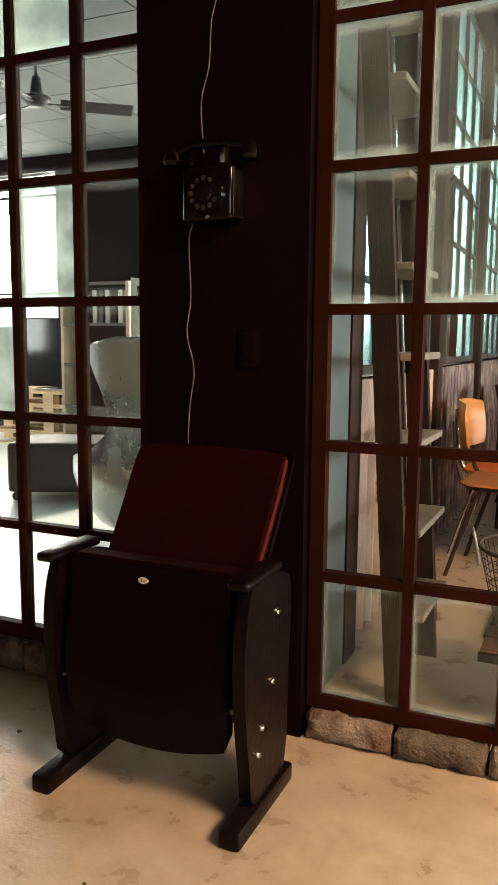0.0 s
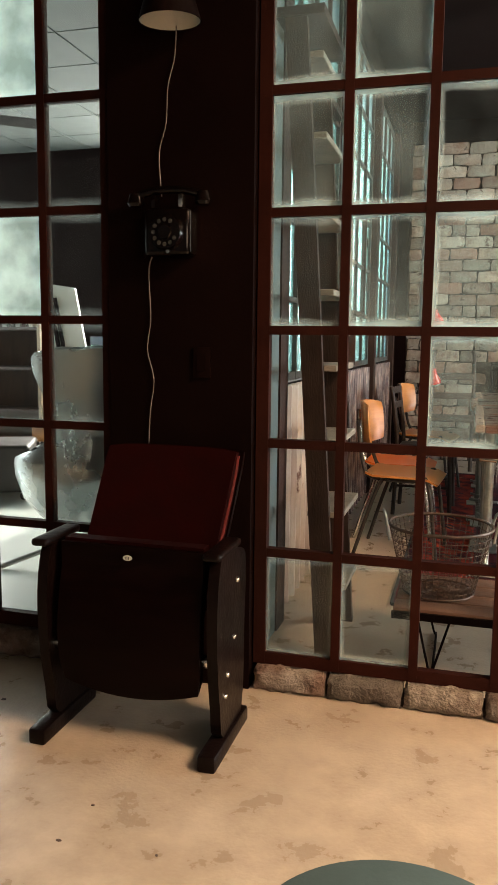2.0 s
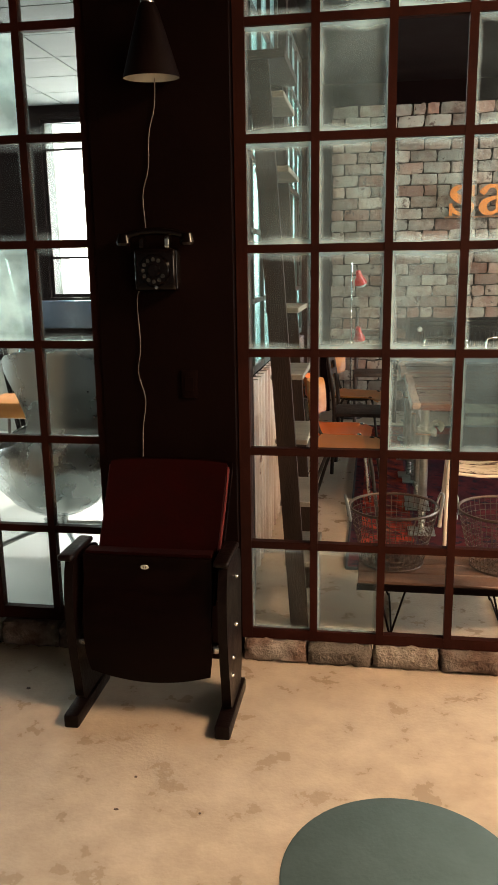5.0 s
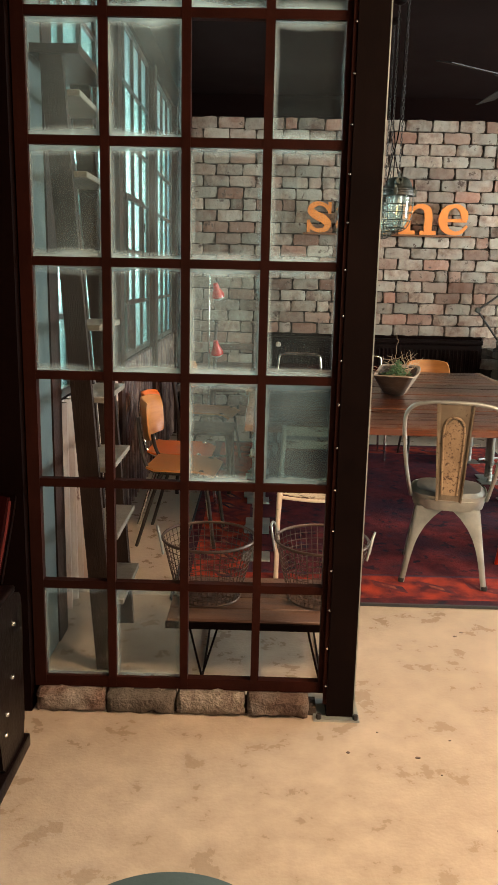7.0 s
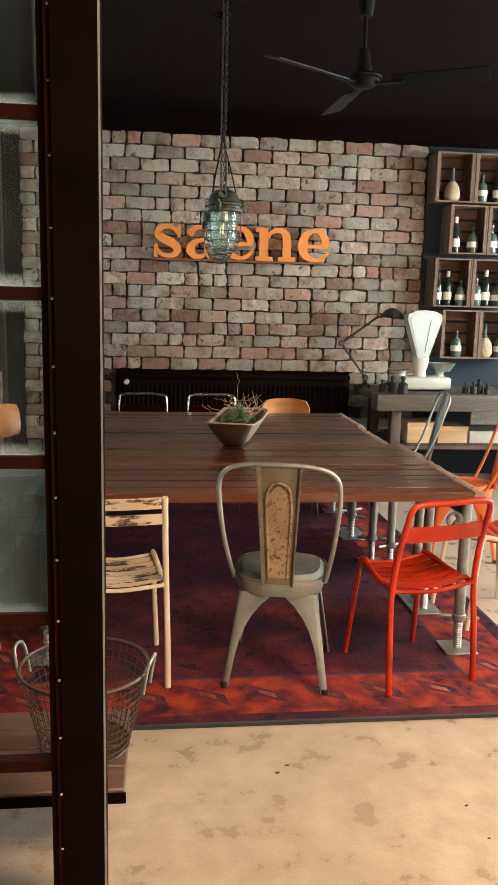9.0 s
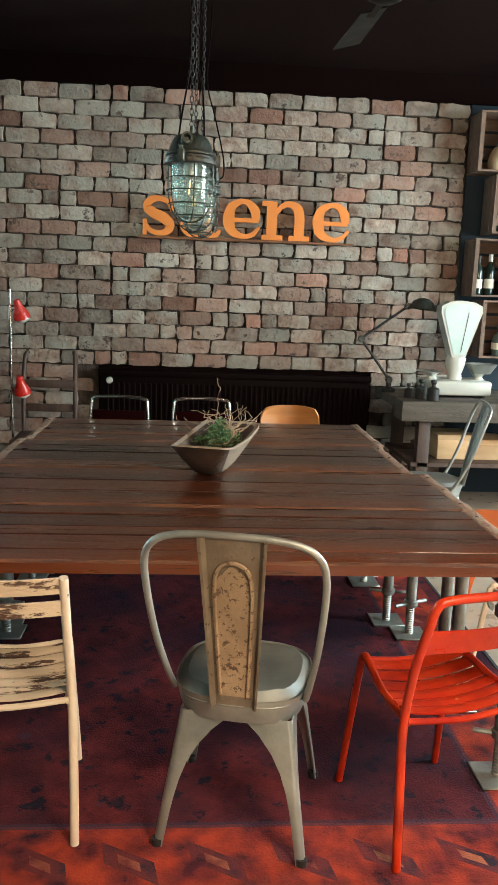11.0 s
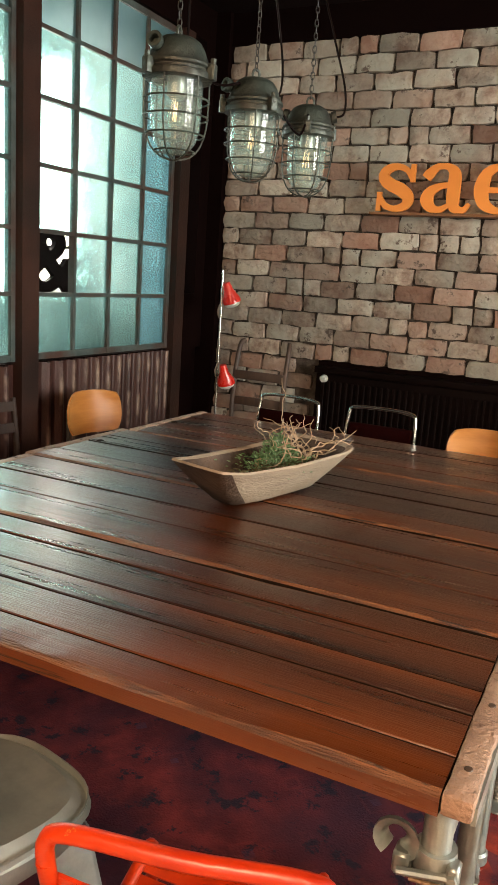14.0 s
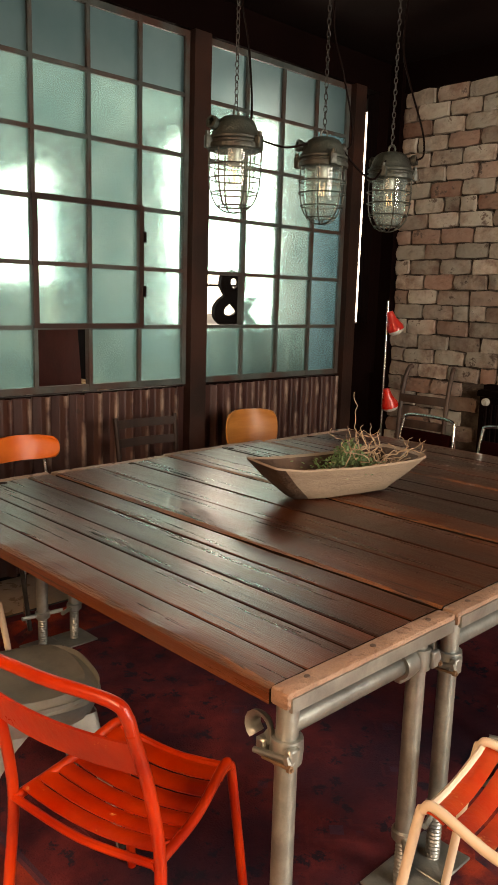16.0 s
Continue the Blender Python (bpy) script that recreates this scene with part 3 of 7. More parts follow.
WORN_CREAM = surface("worn_cream_slats", (0.54, 0.43, 0.31), (0.64, 0.53, 0.40), 0.55, scale=8, bump=0.25, spots=(0.075, 0.04, 0.028), spot_scale=14, spot_at=0.525, stretch=(0.5, 2, 2))
PLYWOOD = surface("honey_bent_plywood", (0.32, 0.118, 0.027), (0.43, 0.175, 0.045), 0.3, scale=4, bump=0.05, stretch=(1, 1, 6), rand=0.12)
DARK_TUBE = surface("dark_steel_tube", (0.03, 0.026, 0.024), (0.05, 0.045, 0.04), 0.3, 0.6, scale=12, bump=0.05)
DARK_WOOD = surface("dark_old_wood", (0.040, 0.021, 0.015), (0.075, 0.043, 0.030), 0.5, scale=5, bump=0.25, stretch=(3, 3, 0.5), rand=0.15)
NEAR_BLACK_WOOD = surface("near_black_stained_wood", (0.014, 0.007, 0.0055), (0.026, 0.014, 0.010), 0.5, gloss=0.25, scale=5, bump=0.2, stretch=(3, 3, 0.5))
PALE_WOOD = surface("pale_worn_wood", (0.42, 0.33, 0.23), (0.54, 0.44, 0.32), 0.55, scale=5, bump=0.25, c=(0.28, 0.19, 0.12), c_scale=3, c_amount=0.6, rand=0.1)
GREEN_GREY_WOOD = surface("weathered_bench_wood", (0.16, 0.14, 0.11), (0.25, 0.22, 0.18), 0.6, scale=5, bump=0.3, stretch=(0.4, 3, 3), rand=0.15, c=(0.10, 0.08, 0.06))
BENCH_WOOD = surface("dark_weathered_bench_wood", (0.065, 0.055, 0.043), (0.15, 0.13, 0.105), 0.6, scale=5, bump=0.5, stretch=(0.4, 3, 3), rand=0.2, c=(0.05, 0.038, 0.03))
BOX_WOOD = surface("light_box_wood", (0.50, 0.33, 0.17), (0.60, 0.42, 0.24), 0.6, scale=5, bump=0.15, stretch=(0.4, 3, 3), rand=0.1)
PLANK = surface("dark_waxed_plank", (0.0075, 0.0015, 0.0006), (0.030, 0.0060, 0.0014), 0.24, gloss=0.5, scale=5.0, bump=0.20, stretch=(0.22, 5, 5), c=(0.15, 0.032, 0.0036), c_scale=0.7, c_amount=0.7,
                rand=0.32, coat=0.4, spots=(0.006, 0.0025, 0.0016), spot_scale=5, spot_at=0.61, rough_b=0.38, fine=60)
WORN_EDGE = surface("bare_worn_plank_edge", (0.070, 0.021, 0.0065), (0.25, 0.085, 0.024), 0.5, scale=9, bump=0.7, stretch=(0.4, 3, 3), spots=(0.03, 0.011, 0.006), spot_scale=9, spot_at=0.56)
DARK_BROWN = surface("matt_dark_brown", (0.010, 0.006, 0.004), (0.016, 0.009, 0.006), 0.9, gloss=0.05)
PLANK_EDGE = surface("pale_board_end", (0.20, 0.12, 0.083), (0.36, 0.24, 0.175), 0.6, scale=12, bump=0.9, c=(0.15, 0.07, 0.04), c_scale=6, rand=0.1, spots=(0.12, 0.055, 0.03), spot_scale=22, spot_at=0.61)
BOWL_WOOD = surface("bleached_carved_wood", (0.225, 0.165, 0.118), (0.36, 0.285, 0.21), 0.65, scale=7, bump=0.5, stretch=(3, 0.6, 3), c=(0.22, 0.15, 0.10), c_scale=7, c_amount=0.6, spots=(0.17, 0.11, 0.07), spot_scale=9, spot_at=0.66)
BOWL_DARK = surface("dark_bowl_end_and_hollow", (0.022, 0.010, 0.006), (0.06, 0.031, 0.018), 0.6, scale=8, bump=0.6, c=(0.11, 0.066, 0.042), c_scale=11, c_amount=0.6)
LAMP_CAST = surface("grey_green_cast_metal", (0.022, 0.031, 0.027), (0.075, 0.092, 0.080), 0.36, 0.45, scale=13, bump=0.35, c=(0.032, 0.024, 0.02), c_scale=9, c_amount=0.75)
ENAMEL = surface("white_enamel", (0.42, 0.42, 0.37), (0.50, 0.50, 0.45), 0.3, scale=5, bump=0.05, c=(0.32, 0.30, 0.25), c_amount=0.6)
SIGN_ORANGE = surface("orange_letter_face", (0.70, 0.215, 0.035), (0.76, 0.25, 0.045), 0.5, scale=5, bump=0.05)
IRON = surface("dark_cast_iron", (0.02, 0.02, 0.02), (0.045, 0.042, 0.04), 0.5, 0.5, scale=12, bump=0.25)
LEAF = surface("green_leaf", (0.045, 0.12, 0.032), (0.16, 0.25, 0.12), 0.5, scale=45, bump=0.1)
TWIG = surface("dry_twig", (0.30, 0.20, 0.13), (0.42, 0.31, 0.21), 0.8, scale=30, bump=0.2)
MOSS = surface("dry_moss", (0.10, 0.08, 0.04), (0.16, 0.14, 0.07), 0.95, scale=30, bump=0.6)
CRATE_WOOD = surface("brown_crate_wood", (0.10, 0.060, 0.040), (0.17, 0.105, 0.070), 0.65, scale=6, bump=0.3, stretch=(0.5, 3, 3), rand=0.15)
WIRE = surface("rusty_wire", (0.055, 0.034, 0.025), (0.10, 0.066, 0.05), 0.45, 0.5, scale=20, bump=0.1)
ALU = surface("riveted_aluminium", (0.45, 0.475, 0.465), (0.55, 0.57, 0.555), 0.20, 0.95, scale=4, bump=0.04, c=(0.38, 0.405, 0.40), c_scale=2.0, c_amount=0.5)
TEAL_MAT = surface("grey_teal_felt", (0.058, 0.088, 0.090), (0.072, 0.105, 0.108), 0.85, gloss=0.1, scale=8, bump=0.12)
OLD_BRICK = surface("dark_reclaimed_brick", (0.055, 0.031, 0.024), (0.125, 0.082, 0.064), 0.9, gloss=0.2, scale=12, bump=1.0, c=(0.25, 0.225, 0.195), c_scale=8, c_amount=0.7, rand=0.35)
GREY_STONE = surface("grey_mortared_brick", (0.085, 0.07, 0.058), (0.155, 0.135, 0.115), 0.9, gloss=0.2, scale=14, bump=1.0, c=(0.07, 0.05, 0.04), c_scale=7, c_amount=0.7)
PALE_STONE = surface("chipped_pale_brick", (0.14, 0.11, 0.09), (0.34, 0.30, 0.25), 0.9, gloss=0.2, scale=20, bump=1.0, c=(0.10, 0.065, 0.05), c_scale=12, c_amount=0.8)
WHITE_WIRE = surface("white_cable", (0.12, 0.10, 0.088), (0.16, 0.135, 0.12), 0.5, scale=10, bump=0.0)
RED_LAMP = surface("red_lacquer", (0.50, 0.018, 0.012), (0.55, 0.025, 0.016), 0.2, scale=6, bump=0.02)
LEATHER = surface("black_leather", (0.018, 0.014, 0.013), (0.03, 0.024, 0.022), 0.45, scale=10, bump=0.2)
LABEL_PAPER = surface("label_paper", (0.62, 0.58, 0.50), (0.70, 0.66, 0.58), 0.8, scale=12, bump=0.0)
BOTTLE_DARK = surface("dark_green_bottle_glass", (0.012, 0.022, 0.018), (0.02, 0.034, 0.028), 0.07, scale=4, bump=0.0, rough_b=0.1)
BOTTLE_PALE = surface("pale_bottle_glass", (0.06, 0.09, 0.085), (0.10, 0.135, 0.125), 0.07, scale=4, bump=0.0, rough_b=0.1)
STRAW = surface("woven_straw", (0.34, 0.27, 0.17), (0.44, 0.36, 0.25), 0.8, scale=24, bump=0.5)
BLUE_SILL = surface("dark_blue_lacquer", (0.02, 0.04, 0.07), (0.03, 0.055, 0.09), 0.3, scale=4, bump=0.03)
SCREEN = surface("black_screen", (0.006, 0.006, 0.007), (0.008, 0.008, 0.009), 0.08, scale=2, bump=0.0, rough_b=0.1)
DARK_RED_WOOD = surface("dark_red_stained_wood", (0.024, 0.0036, 0.0028), (0.04, 0.007, 0.005), 0.5, gloss=0.12, scale=5, bump=0.1, stretch=(2, 2, 0.5))
LAMP_GLASS = glass_clear("lamp_glass", (0.93, 0.96, 0.93), 0.14, 0.0)

FILAMENT = bpy.data.materials.new("glowing_filament")
FILAMENT.use_nodes = True
FILAMENT.node_tree.nodes["Principled BSDF"].inputs["Emission Color"].default_value = (1.0, 0.45, 0.12, 1)
FILAMENT.node_tree.nodes["Principled BSDF"].inputs["Emission Strength"].default_value = 2.0


def rug_material():
    m = surface("worn_oriental_rug", (0.050, 0.010, 0.015), (0.125, 0.021, 0.025), 0.95, gloss=0.1, scale=7, bump=0.5, c=(0.028, 0.013, 0.024), c_scale=2.2, c_amount=0.95,
                spots=(0.014, 0.012, 0.022), spot_scale=11, spot_at=0.56, fine=160)
    n, l = m.node_tree.nodes, m.node_tree.links
    p = n["Principled BSDF"]
    base = p.inputs["Base Color"].links[0].from_socket
    co = n.new("ShaderNodeTexCoord")
    sep = n.new("ShaderNodeSeparateXYZ")
    l.new(co.outputs["Object"], sep.inputs[0])

    def math_node(op, a, b=None, c=None):
        k = n.new("ShaderNodeMath")
        k.operation = op
        for i, v in enumerate((a, b, c)):
            if v is not None:
                l.new(v, k.inputs[i]) if not isinstance(v, (int, float)) else setattr(k.inputs[i], "default_value", v)
        return k.outputs[0]

    def layer(below, fac, color):
        x = n.new("ShaderNodeMix")
        x.data_type = "RGBA"
        l.new(fac, x.inputs[0])
        l.new(below, x.inputs[6])
        x.inputs[7].default_value = (*color, 1)
        return x.outputs[2]

    # distance to the nearest edge of the rug, from its middle
    ex = math_node("SUBTRACT", 1.26, math_node("ABSOLUTE", sep.outputs[0]))
    ey = math_node("SUBTRACT", 1.80, math_node("ABSOLUTE", sep.outputs[1]))
    edge = math_node("MINIMUM", ex, ey)
    worn = n.new("ShaderNodeTexNoise")
    worn.inputs["Scale"].default_value, worn.inputs["Detail"].default_value = 9.0, 8.0
    l.new(co.outputs["Object"], worn.inputs["Vector"])
    wf = math_node("MULTIPLY", math_node("SUBTRACT", worn.outputs["Fac"], 0.36), 3.6)
    band = math_node("MULTIPLY", math_node("LESS_THAN", edge, 0.36), math_node("GREATER_THAN", edge, 0.06))
    out = layer(base, math_node("MULTIPLY", math_node("MULTIPLY", band, wf), 0.9), (0.33, 0.045, 0.022))
    # lozenges along the border
    run = math_node("ADD", sep.outputs[0], sep.outputs[1])
    tri = math_node("ABSOLUTE", math_node("SUBTRACT", math_node("FRACT", math_node("MULTIPLY", run, 4.2)), 0.5))
    off = math_node("ABSOLUTE", math_node("SUBTRACT", edge, 0.21))
    loz = math_node("LESS_THAN", math_node("ADD", math_node("MULTIPLY", tri, 0.30), off), 0.085)
    out = layer(out, math_node("MULTIPLY", math_node("MULTIPLY", loz, wf), 0.95), (0.025, 0.02, 0.035))
    core = math_node("LESS_THAN", math_node("ADD", math_node("MULTIPLY", tri, 0.30), off), 0.035)
    out = layer(out, math_node("MULTIPLY", math_node("MULTIPLY", core, wf), 0.9), (0.30, 0.11, 0.06))
    line = math_node("LESS_THAN", math_node("ABSOLUTE", math_node("SUBTRACT", edge, 0.36)), 0.012)
    out = layer(out, math_node("MULTIPLY", line, 0.7), (0.04, 0.03, 0.05))
    # medallions in the field
    vor = n.new("ShaderNodeTexVoronoi")
    vor.distance = "MANHATTAN"
    vor.inputs["Scale"].default_value, vor.inputs["Randomness"].default_value = 6.5, 0.85
    l.new(co.outputs["Object"], vor.inputs["Vector"])
    ring = math_node("LESS_THAN", math_node("ABSOLUTE", math_node("SUBTRACT", vor.outputs["Distance"], 0.42)), 0.05)
    field = math_node("GREATER_THAN", edge, 0.38)
    out = layer(out, math_node("MULTIPLY", math_node("MULTIPLY", math_node("MULTIPLY", ring, field), wf), 0.10), (0.24, 0.04, 0.035))
    dot = math_node("LESS_THAN", vor.outputs["Distance"], 0.2)
    out = layer(out, math_node("MULTIPLY", math_node("MULTIPLY", math_node("MULTIPLY", dot, field), wf), 0.7), (0.045, 0.03, 0.06))
    l.new(out, p.inputs["Base Color"])
    return m


RUG = rug_material()

# ---- front room ----
UP = Matrix()


def bolt_head(bm, x, y, z, r, axis):
    m = Matrix.Translation((x, y, z)) @ (pose(0, 0, 0, 0, 90, 0) if axis == "x" else pose(0, 0, 0, 90, 0, 0) if axis == "y" else UP)
    lathe(bm, [(0, r * 0.6), (r * 0.7, r * 0.45), (r, 0.0), (r, -0.003), (0, -0.003)], 10, m)


def cinema_seat(m):
    t = thing("cinema_seat", m, "folding cinema seat, dark red velvet back, worn black wooden sides", "cinema seat")
    # local: x from -0.27 to 0.27, front towards -y
    for s, name in ((1, "right"), (-1, "left")):
        x = 0.255 * s
        bm = bmesh.new()
        outline = [(-0.045, 0.05), (0.13, 0.05), (0.155, 0.30), (0.165, 0.50), (0.12, 0.555), (-0.02, 0.575), (-0.075, 0.56), (-0.105, 0.44), (-0.10, 0.28), (-0.075, 0.14)]
        prism(bm, curve_profile(outline, 3), -0.015, 0.015, Matrix.Translation((x, 0, 0)) @ pose(0, 0, 0, 0, 0, 90))
        part("side_panel", bm, WORN_BLACK, t)
        bm = bmesh.new()
        soft_box(bm, x - 0.026, -0.155, 0.0, x + 0.026, 0.17, 0.048, 0.008, 2)
        part("foot_bar", bm, WORN_BLACK, t)
        bm = bmesh.new()
        soft_box(bm, x - 0.026, -0.118, 0.572, x + 0.026, 0.085, 0.595, 0.010, 3)
        part("armrest", bm, WORN_BLACK, t)
        for y, z in ((0.08, 0.47), (0.05, 0.31), (-0.01, 0.22), (-0.03, 0.165)):
            bm = bmesh.new()
            bolt_head(bm, x + 0.016 * s, y, z, 0.009, "x")
            part("bolt", bm, CHROME, t)
        bm = bmesh.new()
        lathe(bm, [(0, -0.02), (0.02, -0.02), (0.02, 0.02), (0, 0.02)], 14, pose(x - 0.028 * s, -0.05, 0.27, 0, 90, 0))
        part("hinge", bm, CHROME, t)
    # the seat, tipped up: plywood underside to the front
    grid = []
    for i in range(13):
        v = i / 12
        z = 0.145 + 0.435 * v
        w = 0.214 * (1 - 0.05 * max(0, 0.18 - v) / 0.18)
        grid.append([(w * (2 * j / 12 - 1), -0.055 - 0.05 * math.sin(math.pi * min(1, v * 1.1 + 0.1)) * (1 - 0.35 * (2 * j / 12 - 1) ** 2), z + 0.03 * (2 * j / 12 - 1) ** 2 * (1 - v)) for j in range(13)])
    bm = bmesh.new()
    sheet(bm, grid, 0.014)
    seat = part("seat", bm, BLACK_WOOD, t, "black plywood underside of the tipped-up seat")
    grid2 = [[(0.98 * x, y + 0.032, z + 0.008) for x, y, z in row] for row in grid]
    bm = bmesh.new()
    sheet(bm, grid2, 0.046)
    part("seat_cushion", bm, VELVET, seat)
    bm = bmesh.new()
    lathe(bm, [(0, 0.002), (0.011, 0.002), (0.0125, 0.0), (0.0, 0.0)], 20, pose(0.0, -0.081, 0.553, 78, 0, 0) @ Matrix.Diagonal((1.15, 0.62, 1, 1)))
    part("number_plate", bm, ENAMEL, seat, "small white oval number plate")
    for dx in (-0.0035, 0.0035):
        part("plate_mark", boxes((dx - 0.0012, -0.0838, 0.5495, dx + 0.0012, -0.0825, 0.5565)), IRON, seat)
    # backrest
    for name, mat, off, th, grow in (("backrest", VELVET, 0.0, 0.042, 1.0), ("back_shell", BLACK_WOOD, 0.030, 0.012, 1.05)):
        g = []
        for i in range(12):
            v = i / 11
            z = 0.40 + (0.41 if name == "backrest" else 0.415) * v
            w = (0.205 + 0.012 * v) * grow * (1 - 0.02 * max(0, v - 0.9) / 0.1)
            g.append([(w * (2 * j / 12 - 1), 0.02 + 0.275 * v + off + 0.025 * (2 * j / 12 - 1) ** 2 * -1, z - (0.008 * abs(2 * j / 12 - 1) ** 6 if v > 0.98 else 0)) for j in range(13)])
        bm = bmesh.new()
        sheet(bm, g, th)
        shell = part(name, bm, mat, t)
        if name == "backrest":
            w = 0.212
            for s in (-1, 1):
                bm = bmesh.new()
                tube(bm, curve_points([(s * w * 0.965, -0.02, 0.41), (s * w * 0.985, 0.09, 0.55), (s * w * 1.005, 0.20, 0.70), (s * w * 1.01, 0.262, 0.80)], 5), 0.006, 8)
                part("piping", bm, RED_PIPING, shell, "bright red piping")
            bm = bmesh.new()
            tube(bm, curve_points([(-w * 1.0, 0.268, 0.806), (0.0, 0.292, 0.812), (w * 1.0, 0.268, 0.806)], 6), 0.005, 8)
            part("piping", bm, VELVET, shell)
    return t


def curve_profile(pts, n):
    return [(p.x, p.y) for p in curve_points([(x, z, 0) for x, z in pts], n, True)]


cinema_seat(pose(-0.925, 1.56, 0.0))


def lettering(body, size, depth, m, thick=0.0):
    """The mesh of a text, cut out of a board of that depth."""
    cu = bpy.data.curves.new("text", "FONT")
    cu.body, cu.size, cu.extrude, cu.offset = body, size, depth / 2, thick
    cu.resolution_u = 6
    ob = bpy.data.objects.new("text", cu)
    scene.collection.objects.link(ob)
    bpy.context.view_layer.update()
    me = bpy.data.meshes.new_from_object(ob.evaluated_get(bpy.context.evaluated_depsgraph_get()))
    bpy.data.objects.remove(ob)
    bpy.data.curves.remove(cu)
    bm = bmesh.new()
    bm.from_mesh(me)
    bpy.data.meshes.remove(me)
    bmesh.ops.transform(bm, matrix=m, verts=bm.verts)
    return bm


def wall_telephone(m):
    t = thing("wall_telephone", m, "old black bakelite wall telephone with dial and handset", "telephone")
    bm = bmesh.new()
    soft_box(bm, -0.075, -0.075, -0.085, 0.075, 0.0, 0.06, 0.014, 3)
    part("body", bm, BAKELITE, t)
    bm = bmesh.new()
    lathe(bm, [(0, 0.022), (0.02, 0.022), (0.024, 0.016), (0.05, 0.014), (0.056, 0.0), (0, 0.0)], 24, pose(0.0, -0.075, -0.015, 90, 0, 0))
    dial = part("dial", bm, BAKELITE, t)
    for i in range(10):
        a = radians(60 + 30 * i)
        bm = bmesh.new()
        lathe(bm, [(0, 0.003), (0.006, 0.003), (0.007, 0.0), (0, 0)], 8, pose(0.037 * math.cos(a), -0.091, -0.015 + 0.037 * math.sin(a), 90, 0, 0))
        part("finger_hole", bm, IRON, dial)
    bm = bmesh.new()
    tube(bm, curve_points([(-0.115, -0.05, 0.098), (-0.06, -0.055, 0.112), (0, -0.055, 0.116), (0.06, -0.055, 0.112), (0.115, -0.05, 0.098)], 4), 0.013, 10)
    hs = part("handset", bm, BAKELITE, t)
    for s in (-1, 1):
        bm = bmesh.new()
        lathe(bm, [(0, -0.03), (0.022, -0.03), (0.028, -0.02), (0.020, 0.01), (0, 0.014)], 16, pose(0.112 * s, -0.05, 0.098))
        part("earpiece", bm, BAKELITE, hs)
        bm = bmesh.new()
        soft_box(bm, 0.045 * s - 0.008, -0.075, 0.06, 0.045 * s + 0.008, -0.03, 0.10, 0.004)
        part("cradle", bm, CHROME if s > 0 else BAKELITE, t)
    bm = bmesh.new()
    lathe(bm, [(0, 0.004), (0.006, 0.003), (0.007, 0), (0, 0)], 10, pose(0.005, -0.076, -0.072, 90, 0, 0))
    part("screw", bm, CHROME, t)
    # Chrome sheet on the right side, standing for the body's lit edge.
    bm = boxes((0.0745, -0.068, -0.075, 0.0765, -0.01, 0.05))
    part("side_plate", bm, CHROME, t)
    return t


wall_telephone(pose(-0.958, 1.93, 1.495))


def cable(name, pts, r, mat, label):
    bm = bmesh.new()
    tube(bm, curve_points(pts, 5), r, 6)
    return solo(name, bm, mat, label, "cable")


cable("cable", [(-0.95, 1.922, 2.14), (-0.955, 1.922, 2.02), (-0.978, 1.922, 1.93), (-0.985, 1.922, 1.82), (-1.008, 1.922, 1.73), (-1.0, 1.922, 1.60)], 0.0019, WHITE_WIRE, "thin twisted pale cable down the black wall")
cable("cable", [(-1.02, 1.922, 1.43), (-1.045, 1.922, 1.38), (-1.04, 1.922, 1.22), (-1.052, 1.922, 1.12), (-1.03, 1.922, 1.02), (-1.045, 1.922, 0.90), (-1.055, 1.922, 0.66)], 0.0019, WHITE_WIRE, "thin twisted pale cable down the black wall")


def wall_lamp(m):
    t = thing("wall_lamp", m, "black conical wall lamp with a white inside", "lamp")
    bm = bmesh.new()
    lathe(bm, [(0.022, 0.20), (0.03, 0.185), (0.086, 0.0), (0.084, 0.0), (0.028, 0.18)], 28)
    sh = part("shade", bm, BLACK_STEEL, t)
    bm = bmesh.new()
    lathe(bm, [(0.0835, 0.001), (0.027, 0.178), (0.0, 0.178), (0.026, 0.176), (0.0825, 0.001)], 28)
    part("shade_lining", bm, ENAMEL, sh, "white enamelled inside of the shade")
    bm = bmesh.new()
    lathe(bm, [(0, 0.255), (0.012, 0.25), (0.02, 0.225), (0.022, 0.20), (0, 0.198)], 16)
    part("socket_cap", bm, CHROME, t)
    bm = bmesh.new()
    tube(bm, curve_points([(0, 0, 0.25), (0.0, 0.03, 0.275), (0.0, 0.09, 0.25)], 5), 0.007, 8)
    part("arm", bm, BLACK_STEEL, t)
    return t


wall_lamp(pose(-0.938, 1.838, 2.085, 4, 0, 0) @ Matrix.Scale(1.08, 4))
bm = bmesh.new()
soft_box(bm, -0.895, 1.92, 1.03, -0.835, 1.931, 1.13, 0.003)
sw = solo("light_switch", bm, BLACK_WALL, "black switch plate on the black wall", "light switch")
part("rocker", boxes((-0.88, 1.917, 1.055, -0.85, 1.921, 1.105)), BLACK_WALL, sw)

bm = bmesh.new()
lathe(bm, [(0, 0.004), (0.306, 0.004), (0.311, 0.001), (0.311, 0.0), (0, 0)], 72)
solo("round_mat", bm, TEAL_MAT, "flat round grey-teal mat on the concrete floor", "mat", pose(-0.11, 0.888, 0.0))

part("edge_strip", boxes((0.4285, 1.9385, 0.01, 0.4325, 1.944, 3.19)), GALV, post, "thin bright metal edge")

